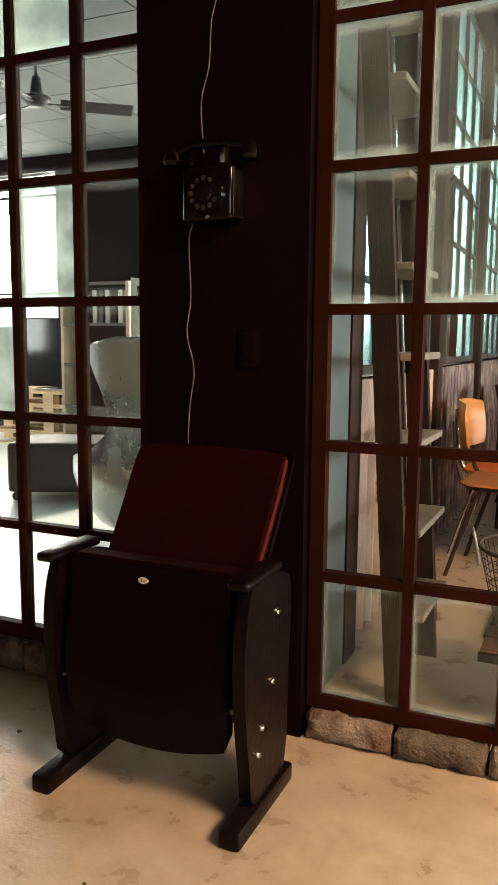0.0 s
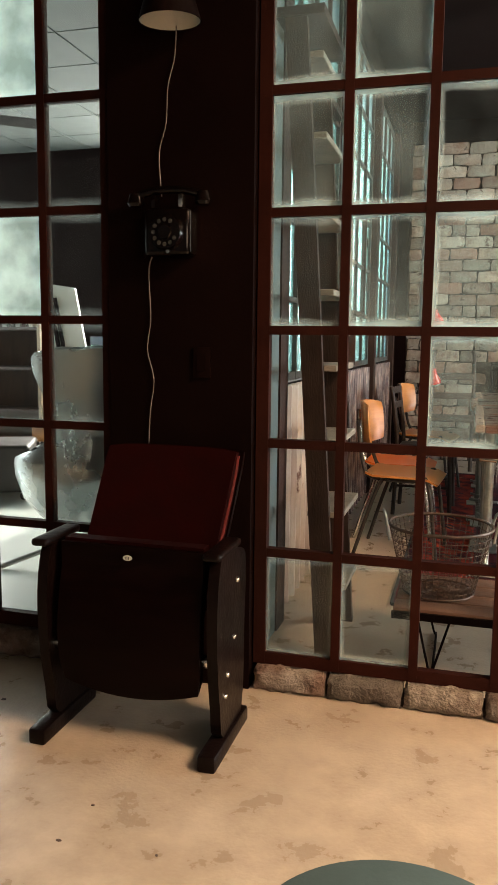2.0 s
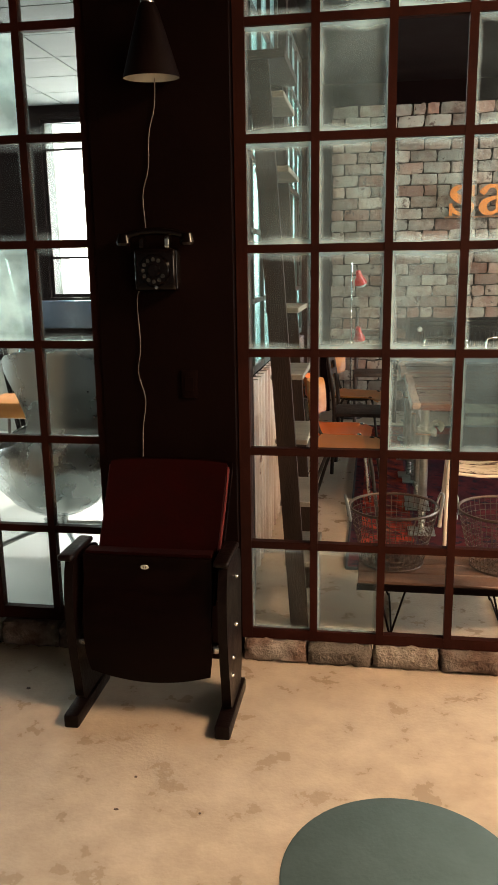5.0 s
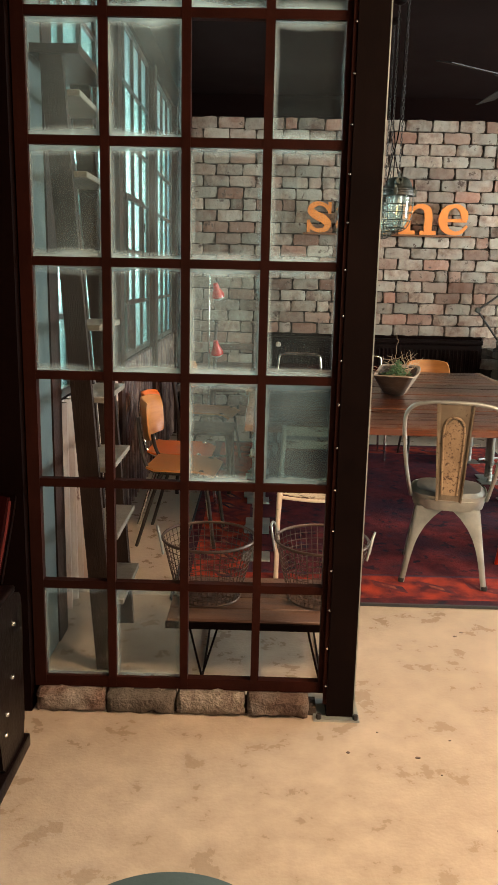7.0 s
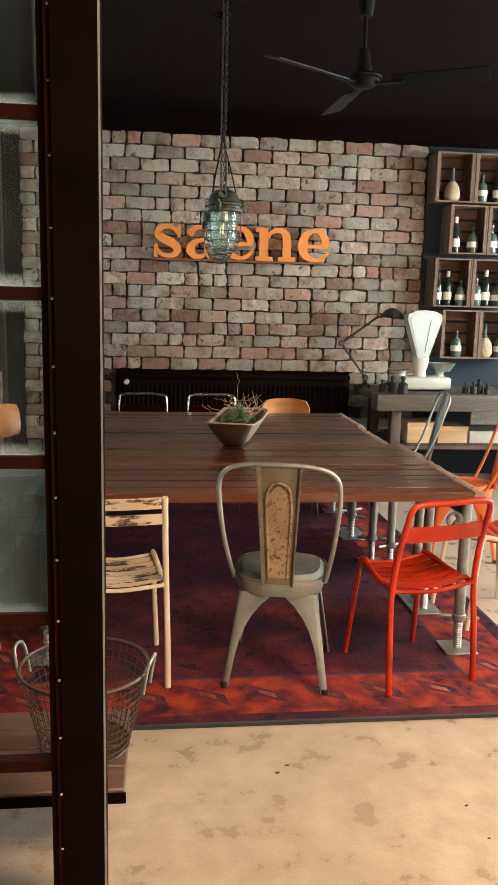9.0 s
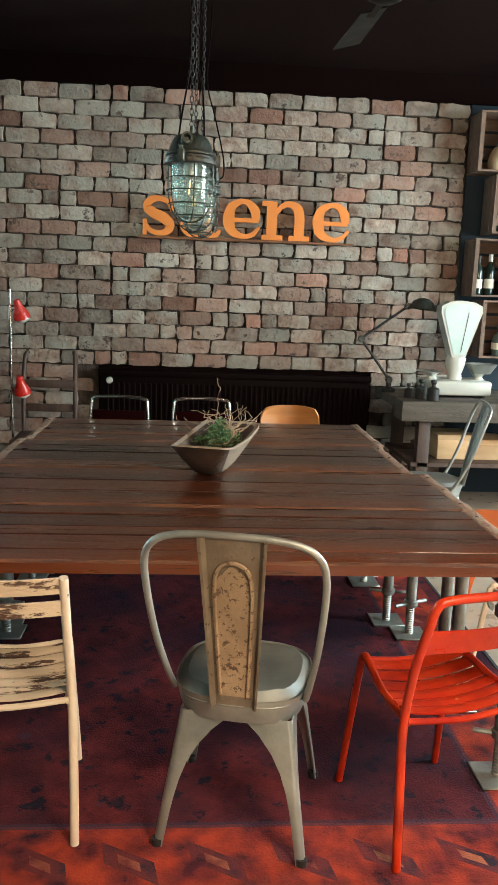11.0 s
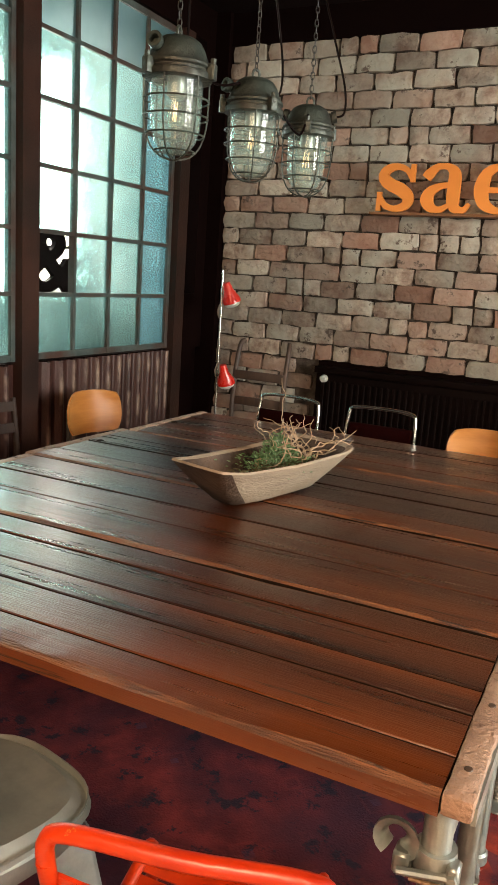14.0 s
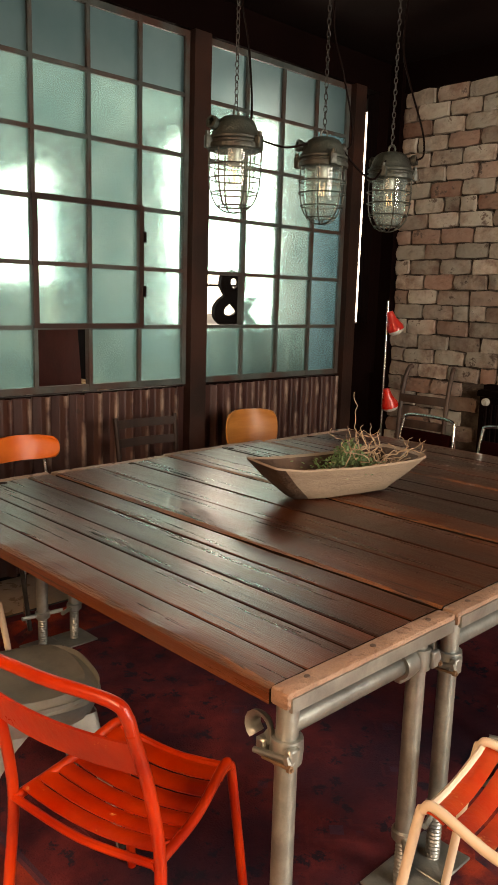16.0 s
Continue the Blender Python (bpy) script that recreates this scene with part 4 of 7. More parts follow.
# crumbs and bits on the concrete
rnd = random.Random(12)
bm = bmesh.new()
for k in range(70):
    x, y = rnd.uniform(-1.6, 2.6), rnd.uniform(-0.2, 2.75)
    if -1.25 < x < 0.35 and y > 1.35 or abs(x + 0.11) < 0.35 and abs(y - 0.89) < 0.35:
        continue
    r, a = rnd.uniform(0.002, 0.0065), rnd.uniform(0, 6.28)
    ring = [(x + r * rnd.uniform(0.5, 1.3) * math.cos(a + q) * 1.6, y + r * rnd.uniform(0.5, 1.3) * math.sin(a + q)) for q in (0, 1.05, 2.1, 3.14, 4.2, 5.25)]
    top = [bm.verts.new((u, v, 0.0022)) for u, v in ring]
    low = [bm.verts.new((u, v, 0.0)) for u, v in ring]
    bm.faces.new(top)
    for i in range(6):
        bm.faces.new((top[i], low[i], low[(i + 1) % 6], top[(i + 1) % 6]))
solo("floor_crumbs", bm, DARK_WOOD, "dark crumbs and leaf bits scattered on the concrete", "debris", kind="stuff")

# post plate and screws
plate = solo("post_plate", boxes((0.29, 1.915, 0.0, 0.45, 2.055, 0.008)), GALV, "small steel base plate under the black post", "base plate")
for x, y in ((0.308, 1.925), (0.436, 1.925), (0.436, 2.045)):
    bm = bmesh.new()
    lathe(bm, [(0, 0.016), (0.008, 0.016), (0.010, 0.010), (0.010, 0.0), (0, 0)], 6, pose(x, y, 0.008))
    part("bolt", bm, IRON, plate)
strip = solo("screw_strip", boxes((0.322, 1.948, 0.05, 0.338, 1.956, 2.64)), RED_STEEL, "steel strip with bright screws along the post", "screw strip")
for i in range(18):
    bm = bmesh.new()
    bolt_head(bm, 0.33, 1.947, 0.12 + i * 0.142, 0.005, "y")
    part("screw", bm, CHROME, strip)

# bricks that carry the partitions
course = solo("brick_course", boxes((-0.69, 1.955, 0.0, 0.30, 2.03, 0.03)), MORTAR, "row of rough reclaimed bricks under the partition", "brick course", kind="structure")
course_l = solo("brick_course", boxes((-2.66, 1.955, 0.0, -1.195, 2.03, 0.05)), MORTAR, "row of rough reclaimed bricks under the partition", "brick course", kind="structure")


def rough_brick(w, h, d, seed):
    rnd = random.Random(seed)
    bm = bmesh.new()
    nx, nz = 12, 5
    grid = [[(w * (j / nx - 0.5) * (0.955 if i == nz else 1) + rnd.uniform(-0.004, 0.004), -d / 2 + (0.014 if j in (0, nx) or i in (0, nz) else 0) + 0.013 * noise.noise((j * 0.55, i * 0.7, seed * 3.1)) + rnd.uniform(-0.004, 0.004), h * i / nz + (0.010 * noise.noise((j * 0.4, seed * 1.7, 0.0)) if i == nz else 0) + rnd.uniform(-0.003, 0.003)) for j in range(nx + 1)] for i in range(nz + 1)]
    f = [[bm.verts.new(p) for p in row] for row in grid]
    b = [[bm.verts.new((p[0], d / 2, p[2])) for p in row] for row in grid]
    for i in range(nz):
        for j in range(nx):
            bm.faces.new((f[i][j], f[i][j + 1], f[i + 1][j + 1], f[i + 1][j]))
    for j in range(nx):
        bm.faces.new((f[0][j], b[0][j], b[0][j + 1], f[0][j + 1]))
        bm.faces.new((f[nz][j], f[nz][j + 1], b[nz][j + 1], b[nz][j]))
    for i in range(nz):
        bm.faces.new((f[i][0], f[i + 1][0], b[i + 1][0], b[i][0]))
        bm.faces.new((f[i][nx], b[i][nx], b[i + 1][nx], f[i + 1][nx]))
    bm.faces.new([b[i][j] for i, j in ((0, 0), (0, nx), (nz, nx), (nz, 0))])
    return as_mesh("brick", bm, 60)


for i in range(4):
    part("brick", rough_brick(0.238 if i < 3 else 0.215, 0.076, 0.12, 70 + i), (OLD_BRICK, GREY_STONE, PALE_STONE, OLD_BRICK)[i], course).matrix_basis = pose(-0.565 + 0.247 * i - (0.01 if i == 3 else 0), 1.985, 0.001)
for i in range(6):
    part("brick", rough_brick(0.235, 0.098, 0.12, 80 + i), OLD_BRICK, course_l).matrix_basis = pose(-1.32 - 0.245 * i, 1.985, 0.001)


# ---- dining room ----
def worn_plank(x0, ya, x1, yb, za, zb, wear_a, wear_b, face_a, seed):
    """A plank along x; its long edges are rubbed down unevenly, those at a table's rim much more."""
    bm = bmesh.new()
    rows, nx = [], 44
    for j in range(nx + 1):
        x = x0 + (x1 - x0) * j / nx
        a = noise.noise((x * 2.6, seed, 0.0)) + 0.5 * noise.noise((x * 11.0, seed, 3.0))
        b = noise.noise((x * 2.6, seed, 7.0)) + 0.5 * noise.noise((x * 11.0, seed, 9.0))
        wa = max(0.003, 0.014 + 0.016 * a) if wear_a else 0.0025 + 0.001 * a
        wb = max(0.003, 0.013 + 0.014 * b) if wear_b else 0.0025 + 0.001 * b
        ja, jb = 0.0012 * a, 0.0012 * b
        rows.append([bm.verts.new(v) for v in ((x, ya, za), (x, ya + ja, zb - 0.25 * wa - 0.002), (x, ya + ja + wa, zb), (x, yb + jb - wb, zb), (x, yb + jb, zb - 0.25 * wb - 0.002), (x, yb, za))])
    for u, v in zip(rows, rows[1:]):
        for i in range(6):
            f = bm.faces.new((u[i], v[i], v[(i + 1) % 6], u[(i + 1) % 6]))
            # Sides, underside and ends get the dark colour, so gaps read as dark lines.
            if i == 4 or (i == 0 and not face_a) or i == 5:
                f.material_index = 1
            elif (i == 1 and wear_a) or (i == 3 and wear_b):
                f.material_index = 2
    for row in (rows[0], rows[-1]):
        bm.faces.new(row).material_index = 1
    bmesh.ops.recalc_face_normals(bm, faces=bm.faces[:])
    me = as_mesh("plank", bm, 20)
    for m in (PLANK, DARK_BROWN, WORN_EDGE):
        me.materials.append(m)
    return me


def dining_table():
    t = thing("dining_table", pose(0.0, 3.43, 0.0), "large table of dark waxed planks on grey scaffold tube legs", "table")
    spans = ((0.0, 0.605, 0.0, 1.965), (0.615, 1.225, 0.005, 1.965), (1.235, 1.885, -0.02, 1.895), (1.895, 2.575, 0.01, 1.92))
    rnd = random.Random(8)
    for k, (y0, y1, x0, x1) in enumerate(spans):
        n = (5, 3, 4, 4)[k]
        cuts = [0.0] + [(i + rnd.uniform(-0.12, 0.12)) / n for i in range(1, n)] + [1.0]
        gaps = [0.002] + [rnd.choice((0.0026, 0.0036, 0.0048, 0.0056)) for i in range(1, n)] + [0.002]
        for i in range(n):
            ga, gb = gaps[i], gaps[i + 1]
            me = worn_plank(x0 + 0.0465, y0 + cuts[i] * (y1 - y0) + ga, x1 - 0.0505, y0 + cuts[i + 1] * (y1 - y0) - gb, 0.722, 0.76 + rnd.uniform(-0.0022, 0.0022),
                            i == 0, i == n - 1, k == 0 and i == 0, rnd.uniform(0, 90))
            part("plank", me, PLANK, t)
        for xa, xb in ((x0, x0 + 0.046), (x1 - 0.05, x1)):
            bm = bmesh.new()
            soft_box(bm, xa, y0 + 0.002, 0.724, xb, y1 - 0.002, 0.762, 0.008, 2)
            bmesh.ops.subdivide_edges(bm, edges=[e for e in bm.edges if abs(e.verts[0].co.y - e.verts[1].co.y) > 0.3], cuts=24)
            for v in bm.verts:
                p = v.co
                d = 0.0035 * noise.noise((p.x * 20 + k, p.y * 9, p.z * 20)) + 0.002 * noise.noise((p.x * 30, p.y * 40, p.z * 30))
                v.co.x += d
                v.co.z += d if p.z > 0.74 else 0
            strip = part("end_strip", bm, PLANK_EDGE, t)
            for f in (0.14, 0.5, 0.86):
                bm = bmesh.new()
                lathe(bm, [(0, 0.0), (0.0075, 0.0), (0.0065, 0.0025), (0, 0.0025)], 10, Matrix.Translation(((xa + xb) / 2, y0 + (y1 - y0) * f, 0.7625)))
                part("screw", bm, WIRE, strip, "rusty screw head")
            bm = bmesh.new()
            xo = xa if xa == x0 else xb
            box(bm, xo - 0.0045, y0 + 0.012, 0.720, xo + 0.0045, y1 - 0.012, 0.7505)
            part("edge_rail", bm, ZINC_TUBE, t, "grey steel rail under the board ends")
        for s, x in ((-1, x0 + 0.075), (1, x1 - 0.055)):
            for q, y in ((0, y0 + 0.065), (1, y1 - 0.075)):
                bm = bmesh.new()
                tube(bm, [(x, y, 0.16), (x, y, 0.719)], 0.0242, 16)
                leg = part("leg", bm, ZINC_TUBE, t)
                bm = bmesh.new()
                prof = [(0, 0.012)]
                for r in range(16):
                    prof += [(0.0175, 0.012 + r * 0.011), (0.0205, 0.0175 + r * 0.011)]
                lathe(bm, prof + [(0.0175, 0.19), (0, 0.19)], 12, Matrix.Translation((x, y, 0)))
                part("threaded_foot", bm, ZINC_TUBE, leg)
                bm = bmesh.new()
                soft_box(bm, x - 0.075, y - 0.075, 0.0125, x + 0.075, y + 0.075, 0.02, 0.003, 1)
                part("base_plate", bm, ZINC_TUBE, leg)
                bm = bmesh.new()
                a = rnd.uniform(0, 3.1)
                tube(bm, [(x - 0.09 * math.cos(a), y - 0.09 * math.sin(a), 0.165), (x + 0.09 * math.cos(a), y + 0.09 * math.sin(a), 0.165)], 0.009, 8)
                lathe(bm, [(0.026, 0.15), (0.032, 0.155), (0.032, 0.178), (0.026, 0.183)], 14, Matrix.Translation((x, y, 0)))
                part("jack_handle", bm, ZINC_TUBE, leg)
                # coupler: a collar on the leg and a half ring beside it
                bm = bmesh.new()
                zc = 0.60 if q == 0 else 0.655
                side = -1 if q == 0 else 1
                lathe(bm, [(0.0245, zc - 0.027), (0.034, zc - 0.027), (0.036, zc), (0.034, zc + 0.027), (0.0245, zc + 0.027)], 16, Matrix.Translation((x, y, 0)))
                cx, cy = x - 0.062 * s * (1 if q == 0 else 0.1), y + side * (0.012 if q == 0 else 0.03)
                ring = [(cx + 0.027 * math.cos(b), cy, zc + 0.028 + 0.027 * math.sin(b)) for b in (radians(v) for v in range(-60, 241, 25))]
                tube(bm, ring, 0.007, 6, flat=2.6)
                soft_box(bm, x - 0.048 * s - 0.014, y + 0.012 * side - 0.02, zc - 0.03, x - 0.048 * s + 0.014, y + 0.012 * side + 0.02, zc + 0.012, 0.005, 1)
                soft_box(bm, x + 0.034 * s - 0.010, y + 0.02 * side - 0.016, zc - 0.022, x + 0.034 * s + 0.010, y + 0.02 * side + 0.016, zc + 0.022, 0.004, 1)
                tube(bm, [(x + 0.03 * s, y + 0.03 * side, zc), (x - 0.05 * s, y + 0.045 * side, zc - 0.008)], 0.007, 8)
                lathe(bm, [(0, 0.0), (0.013, 0.0), (0.013, 0.012), (0, 0.012)], 6, Matrix.Translation((x + 0.03 * s, y + 0.03 * side, zc)) @ pose(0, 0, 0, 0, 70 * s, 0))
                part("coupler", bm, ZINC_TUBE, leg, "galvanised scaffold clamp")
                bm = bmesh.new()
                tube(bm, [(x + 0.050 * s, y + 0.034 * side, zc - 0.014), (x - 0.030 * s, y + 0.040 * side, zc - 0.018)], 0.0038, 8)
                lathe(bm, [(0, 0.0), (0.008, 0.0), (0.008, 0.008), (0, 0.008)], 6, Matrix.Translation((x + 0.038 * s, y + 0.035 * side, zc - 0.0145)) @ pose(0, 0, 0, 0, 85 * s, 0))
                part("clamp_bolt", bm, BRASS, leg, "brass-coloured clamp bolt")
                if q:
                    bm = bmesh.new()
                    lathe(bm, [(0.0246, -0.024), (0.034, -0.024), (0.037, 0.0), (0.034, 0.024), (0.0246, 0.024)], 16, pose(x, y - 0.058, 0.655, 90, 0, 0))
                    soft_box(bm, x - 0.012, y - 0.080, 0.610, x + 0.012, y - 0.036, 0.632, 0.004, 1)
                    part("tube_clamp", bm, ZINC_TUBE, leg)
            bm = bmesh.new()
            tube(bm, [(x, y0 + 0.068, 0.655), (x, y1 - 0.078, 0.655)], 0.0242, 16)
            part("cross_tube", bm, ZINC_TUBE, t)
    return t


def bolt_hole(x, y):
    """A thin dark disc on a plank's end; its colour stands for a countersunk hole's depth."""
    bm = bmesh.new()
    lathe(bm, [(0, 0.0016), (0.010, 0.0016), (0.0155, 0.0024), (0.0165, 0.0), (0, 0.0)], 16)
    hole = part("bolt_hole", bm, DARK_BROWN, TABLE)
    hole.matrix_basis = pose(x, y - 3.43, 0.7605)


TABLE = dining_table()
for x, y in ((0.075, 4.42), (0.075, 5.03), (0.08, 5.62), (0.075, 3.80)):
    bolt_hole(x, y)

bm = bmesh.new()
n = 40
grid = [[(-1.26 + 2.52 * j / n, -1.80 + 3.60 * i / n, 0.006 + 0.0015 * noise.noise((j * 0.35, i * 0.35, 0))) for j in range(n + 1)] for i in range(n + 1)]
sheet(bm, grid, 0.010)
rug = solo("rug", bm, RUG, "worn dark red oriental rug under the table", "rug", pose(0.94, 4.72, 0.0))
for a in ((-1.265, -1.812, 1.265, -1.798), (-1.265, 1.798, 1.265, 1.812), (-1.272, -1.80, -1.258, 1.80), (1.258, -1.80, 1.272, 1.80)):
    part("binding", boxes((a[0], a[1], 0.0, a[2], a[3], 0.0135)), surface("rug_binding", (0.02, 0.025, 0.03), (0.035, 0.04, 0.045), 0.9) if a[0] < -1.26 and a[1] < -1.81 else bpy.data.materials["rug_binding"], rug)


def metal_chair(m, metal, splat, label, group=""):
    """A stacking chair of pressed sheet steel; the sitter looks along +y."""
    t = thing("metal_chair", m, label, "chair", group)
    # seat pan with rolled rim
    grid = []
    for i in range(11):
        row = []
        for j in range(13):
            u, v = 2 * j / 12 - 1, 2 * i / 10 - 1
            w = 0.193 + 0.008 * v
            k = max(abs(u), abs(v)) / max(1e-6, (abs(u) ** 3 + abs(v) ** 3) ** (1 / 3))
            e = max(abs(u), abs(v))
            row.append((w * u * k, 0.190 * v * k, 0.468 - 0.008 * (1 - min(1, u * u + v * v)) - (0.026 if e > 0.99 else 0.0) - (0.006 if e > 0.8 else 0.0) * (e - 0.8) / 0.2))
        grid.append(row)
    bm = bmesh.new()
    sheet(bm, grid, 0.004)
    part("seat", bm, metal, t)
    def skirt(r, z):
        ring = []
        for k in range(48):
            c, s = math.cos(2 * math.pi * k / 48), math.sin(2 * math.pi * k / 48)
            q = r / (abs(c) ** 3 + abs(s) ** 3) ** (1 / 3)
            ring.append((q * c, q * s, z))
        return ring + ring[:1]
    bm = bmesh.new()
    sheet(bm, [skirt(0.190, 0.456), skirt(0.187, 0.44), skirt(0.182, 0.415), skirt(0.174, 0.384)], 0.003)
    part("apron", bm, metal, t)
    # pressed legs
    for sx in (-1, 1):
        for sy in (-1, 1):
            bm = bmesh.new()
            steps = []
            for i in range(9):
                v = i / 8
                z = 0.392 * (1 - v)
                out = 0.152 + 0.058 * v
                wd = 0.112 * (1 - v) ** 4 + 0.028 - 0.006 * v
                steps.append([(sx * (out - wd), sy * out, z), (sx * (out - 0.012), sy * (out + 0.003), z), (sx * out, sy * out, z), (sx * (out + 0.003), sy * (out - 0.012), z), (sx * out, sy * (out - wd), z)])
            sheet(bm, steps, 0.004)
            part("leg", bm, metal, t, angle=60)
            bm = bmesh.new()
            lathe(bm, [(0, 0), (0.016, 0), (0.016, 0.02), (0, 0.02)], 10, Matrix.Translation((sx * 0.203, sy * 0.203, 0.0)))
            part("rubber_foot", bm, IRON, t)
    # hoop of the back
    pts = curve_points([(-0.185, -0.10, 0.432), (-0.198, -0.14, 0.50), (-0.220, -0.200, 0.645), (-0.232, -0.258, 0.833), (-0.205, -0.286, 0.911), (-0.13, -0.291, 0.939), (0, -0.295, 0.945),
                        (0.13, -0.291, 0.939), (0.205, -0.286, 0.911), (0.232, -0.258, 0.833), (0.220, -0.200, 0.645), (0.198, -0.14, 0.50), (0.185, -0.10, 0.432)], 5)
    bm = bmesh.new()
    tube(bm, pts, 0.0098, 10)
    part("back_hoop", bm, metal, t)
    # centre splat, with turned-in edges and a raised arch
    g = []
    for i in range(14):
        v = i / 13
        w = 0.062 + 0.025 * v
        y = -0.186 - 0.108 * v + 0.006 * math.sin(math.pi * v)
        g.append([(w * u, y - (0.012 if abs(u) > 0.9 else 0.0), 0.435 + 0.503 * v) for u in (-1, -0.93, -0.8, -0.4, 0, 0.4, 0.8, 0.93, 1)])
    bm = bmesh.new()
    sheet(bm, g, 0.004)
    sp = part("back_splat", bm, SPLAT_GREY if splat is RUST_TAN else splat, t)
    g = []
    for i in range(12):
        v = i / 11
        z = 0.470 + 0.392 * v
        w = (0.036 + 0.0105 * min(1.0, v / 0.8)) * (1.0 if v < 0.8 else math.sqrt(max(0.02, 1 - ((v - 0.8) / 0.2) ** 2)))
        q = (z - 0.435) / 0.495
        g.append([(w * u, -0.186 - 0.108 * q + 0.006 * math.sin(math.pi * q), z) for u in (-1, -0.5, 0, 0.5, 1)])
    bm = bmesh.new()
    sheet(bm, g, 0.0075)
    part("pressed_panel", bm, splat, sp, "tan panel freckled with rust" if splat is RUST_TAN else "")
    arch = [(-0.036, 0.47), (-0.042, 0.60), (-0.048, 0.78), (-0.038, 0.85), (0, 0.872), (0.038, 0.85), (0.048, 0.78), (0.042, 0.60), (0.036, 0.47)]
    for off in (0.0045, -0.0045):
        bm = bmesh.new()
        tube(bm, [(p.x, -0.186 - 0.108 * (p.y - 0.435) / 0.495 + 0.006 * math.sin(math.pi * (p.y - 0.435) / 0.495) - off, p.y) for p in curve_points([(x, z, 0) for x, z in arch], 5)], 0.0058, 6)
        part("raised_bead", bm, splat, sp)
    return t


def slat_chair(m, tube_mat, slat_mat, label, hoop=True, group=""):
    """A tube chair with curved seat slats; the sitter looks along +y."""
    t = thing("slat_chair", m, label, "chair", group)
    top = 0.785 if hoop else 0.80
    for s in (-1, 1):
        bm = bmesh.new()
        tube(bm, curve_points([(0.205 * s, -0.205, 0.0), (0.203 * s, -0.19, 0.22), (0.198 * s, -0.175, 0.42), (0.192 * s, -0.205, 0.60), (0.187 * s, -0.25, top - (0.05 if hoop else 0.0))], 4), 0.0125, 10)
        part("back_leg", bm, tube_mat, t)
        bm = bmesh.new()
        tube(bm, curve_points([(0.190 * s, -0.185, 0.425), (0.180 * s, -0.03, 0.432), (0.160 * s, 0.105, 0.465), (0.158 * s, 0.135, 0.452), (0.160 * s, 0.150, 0.40), (0.178 * s, 0.205, 0.0)], 6), 0.0115, 10)
        part("front_leg", bm, tube_mat, t)
    if hoop:
        bm = bmesh.new()
        tube(bm, curve_points([(-0.187, -0.247, top - 0.055), (-0.182, -0.258, top - 0.015), (-0.15, -0.264, top + 0.008), (0, -0.275, top + 0.012), (0.15, -0.264, top + 0.008), (0.182, -0.258, top - 0.015), (0.187, -0.247, top - 0.055)], 6), 0.0125, 10)
        part("back_hoop", bm, tube_mat, t)
        bands = ((0.635, 0.70),)
    else:
        bands = ((0.755, 0.80), (0.69, 0.733))
    for z0, z1 in bands:
        g = [[(0.187 * u, -0.175 - 0.075 * (z - 0.42) / 0.39 - 0.022 * (1 - u * u), z) for u in (-1, -0.75, -0.5, -0.25, 0, 0.25, 0.5, 0.75, 1)] for z in (z0, z0 + 0.006, (z0 + z1) / 2, z1 - 0.006, z1)]
        bm = bmesh.new()
        sheet(bm, g, 0.006)
        part("back_slat", bm, slat_mat, t)
    for k in range(6):
        y0 = -0.165 + k * 0.050
        g = []
        for i in range(4):
            y = y0 + 0.042 * i / 3
            zb = 0.430 + 0.022 * max(0, (y - 0.0) / 0.12) + 0.010 * max(0, (-0.06 - y) / 0.1)
            g.append([((0.182 - 0.10 * max(0, y + 0.03)) * u, y, zb - 0.024 * (1 - u * u) + 0.004 * (i in (1, 2))) for u in (-1, -0.75, -0.5, -0.25, 0, 0.25, 0.5, 0.75, 1)])
        bm = bmesh.new()
        sheet(bm, g, 0.005)
        part("seat_slat", bm, slat_mat, t)
    bm = bmesh.new()
    tube(bm, curve_points([(-0.19, -0.18, 0.425), (0, -0.185, 0.408), (0.19, -0.18, 0.425)], 5), 0.009, 8)
    part("seat_rail", bm, tube_mat, t)
    bm = bmesh.new()
    tube(bm, curve_points([(-0.158, 0.13, 0.452), (0, 0.135, 0.43), (0.158, 0.13, 0.452)], 5), 0.009, 8)
    part("seat_rail", bm, tube_mat, t)
    return t


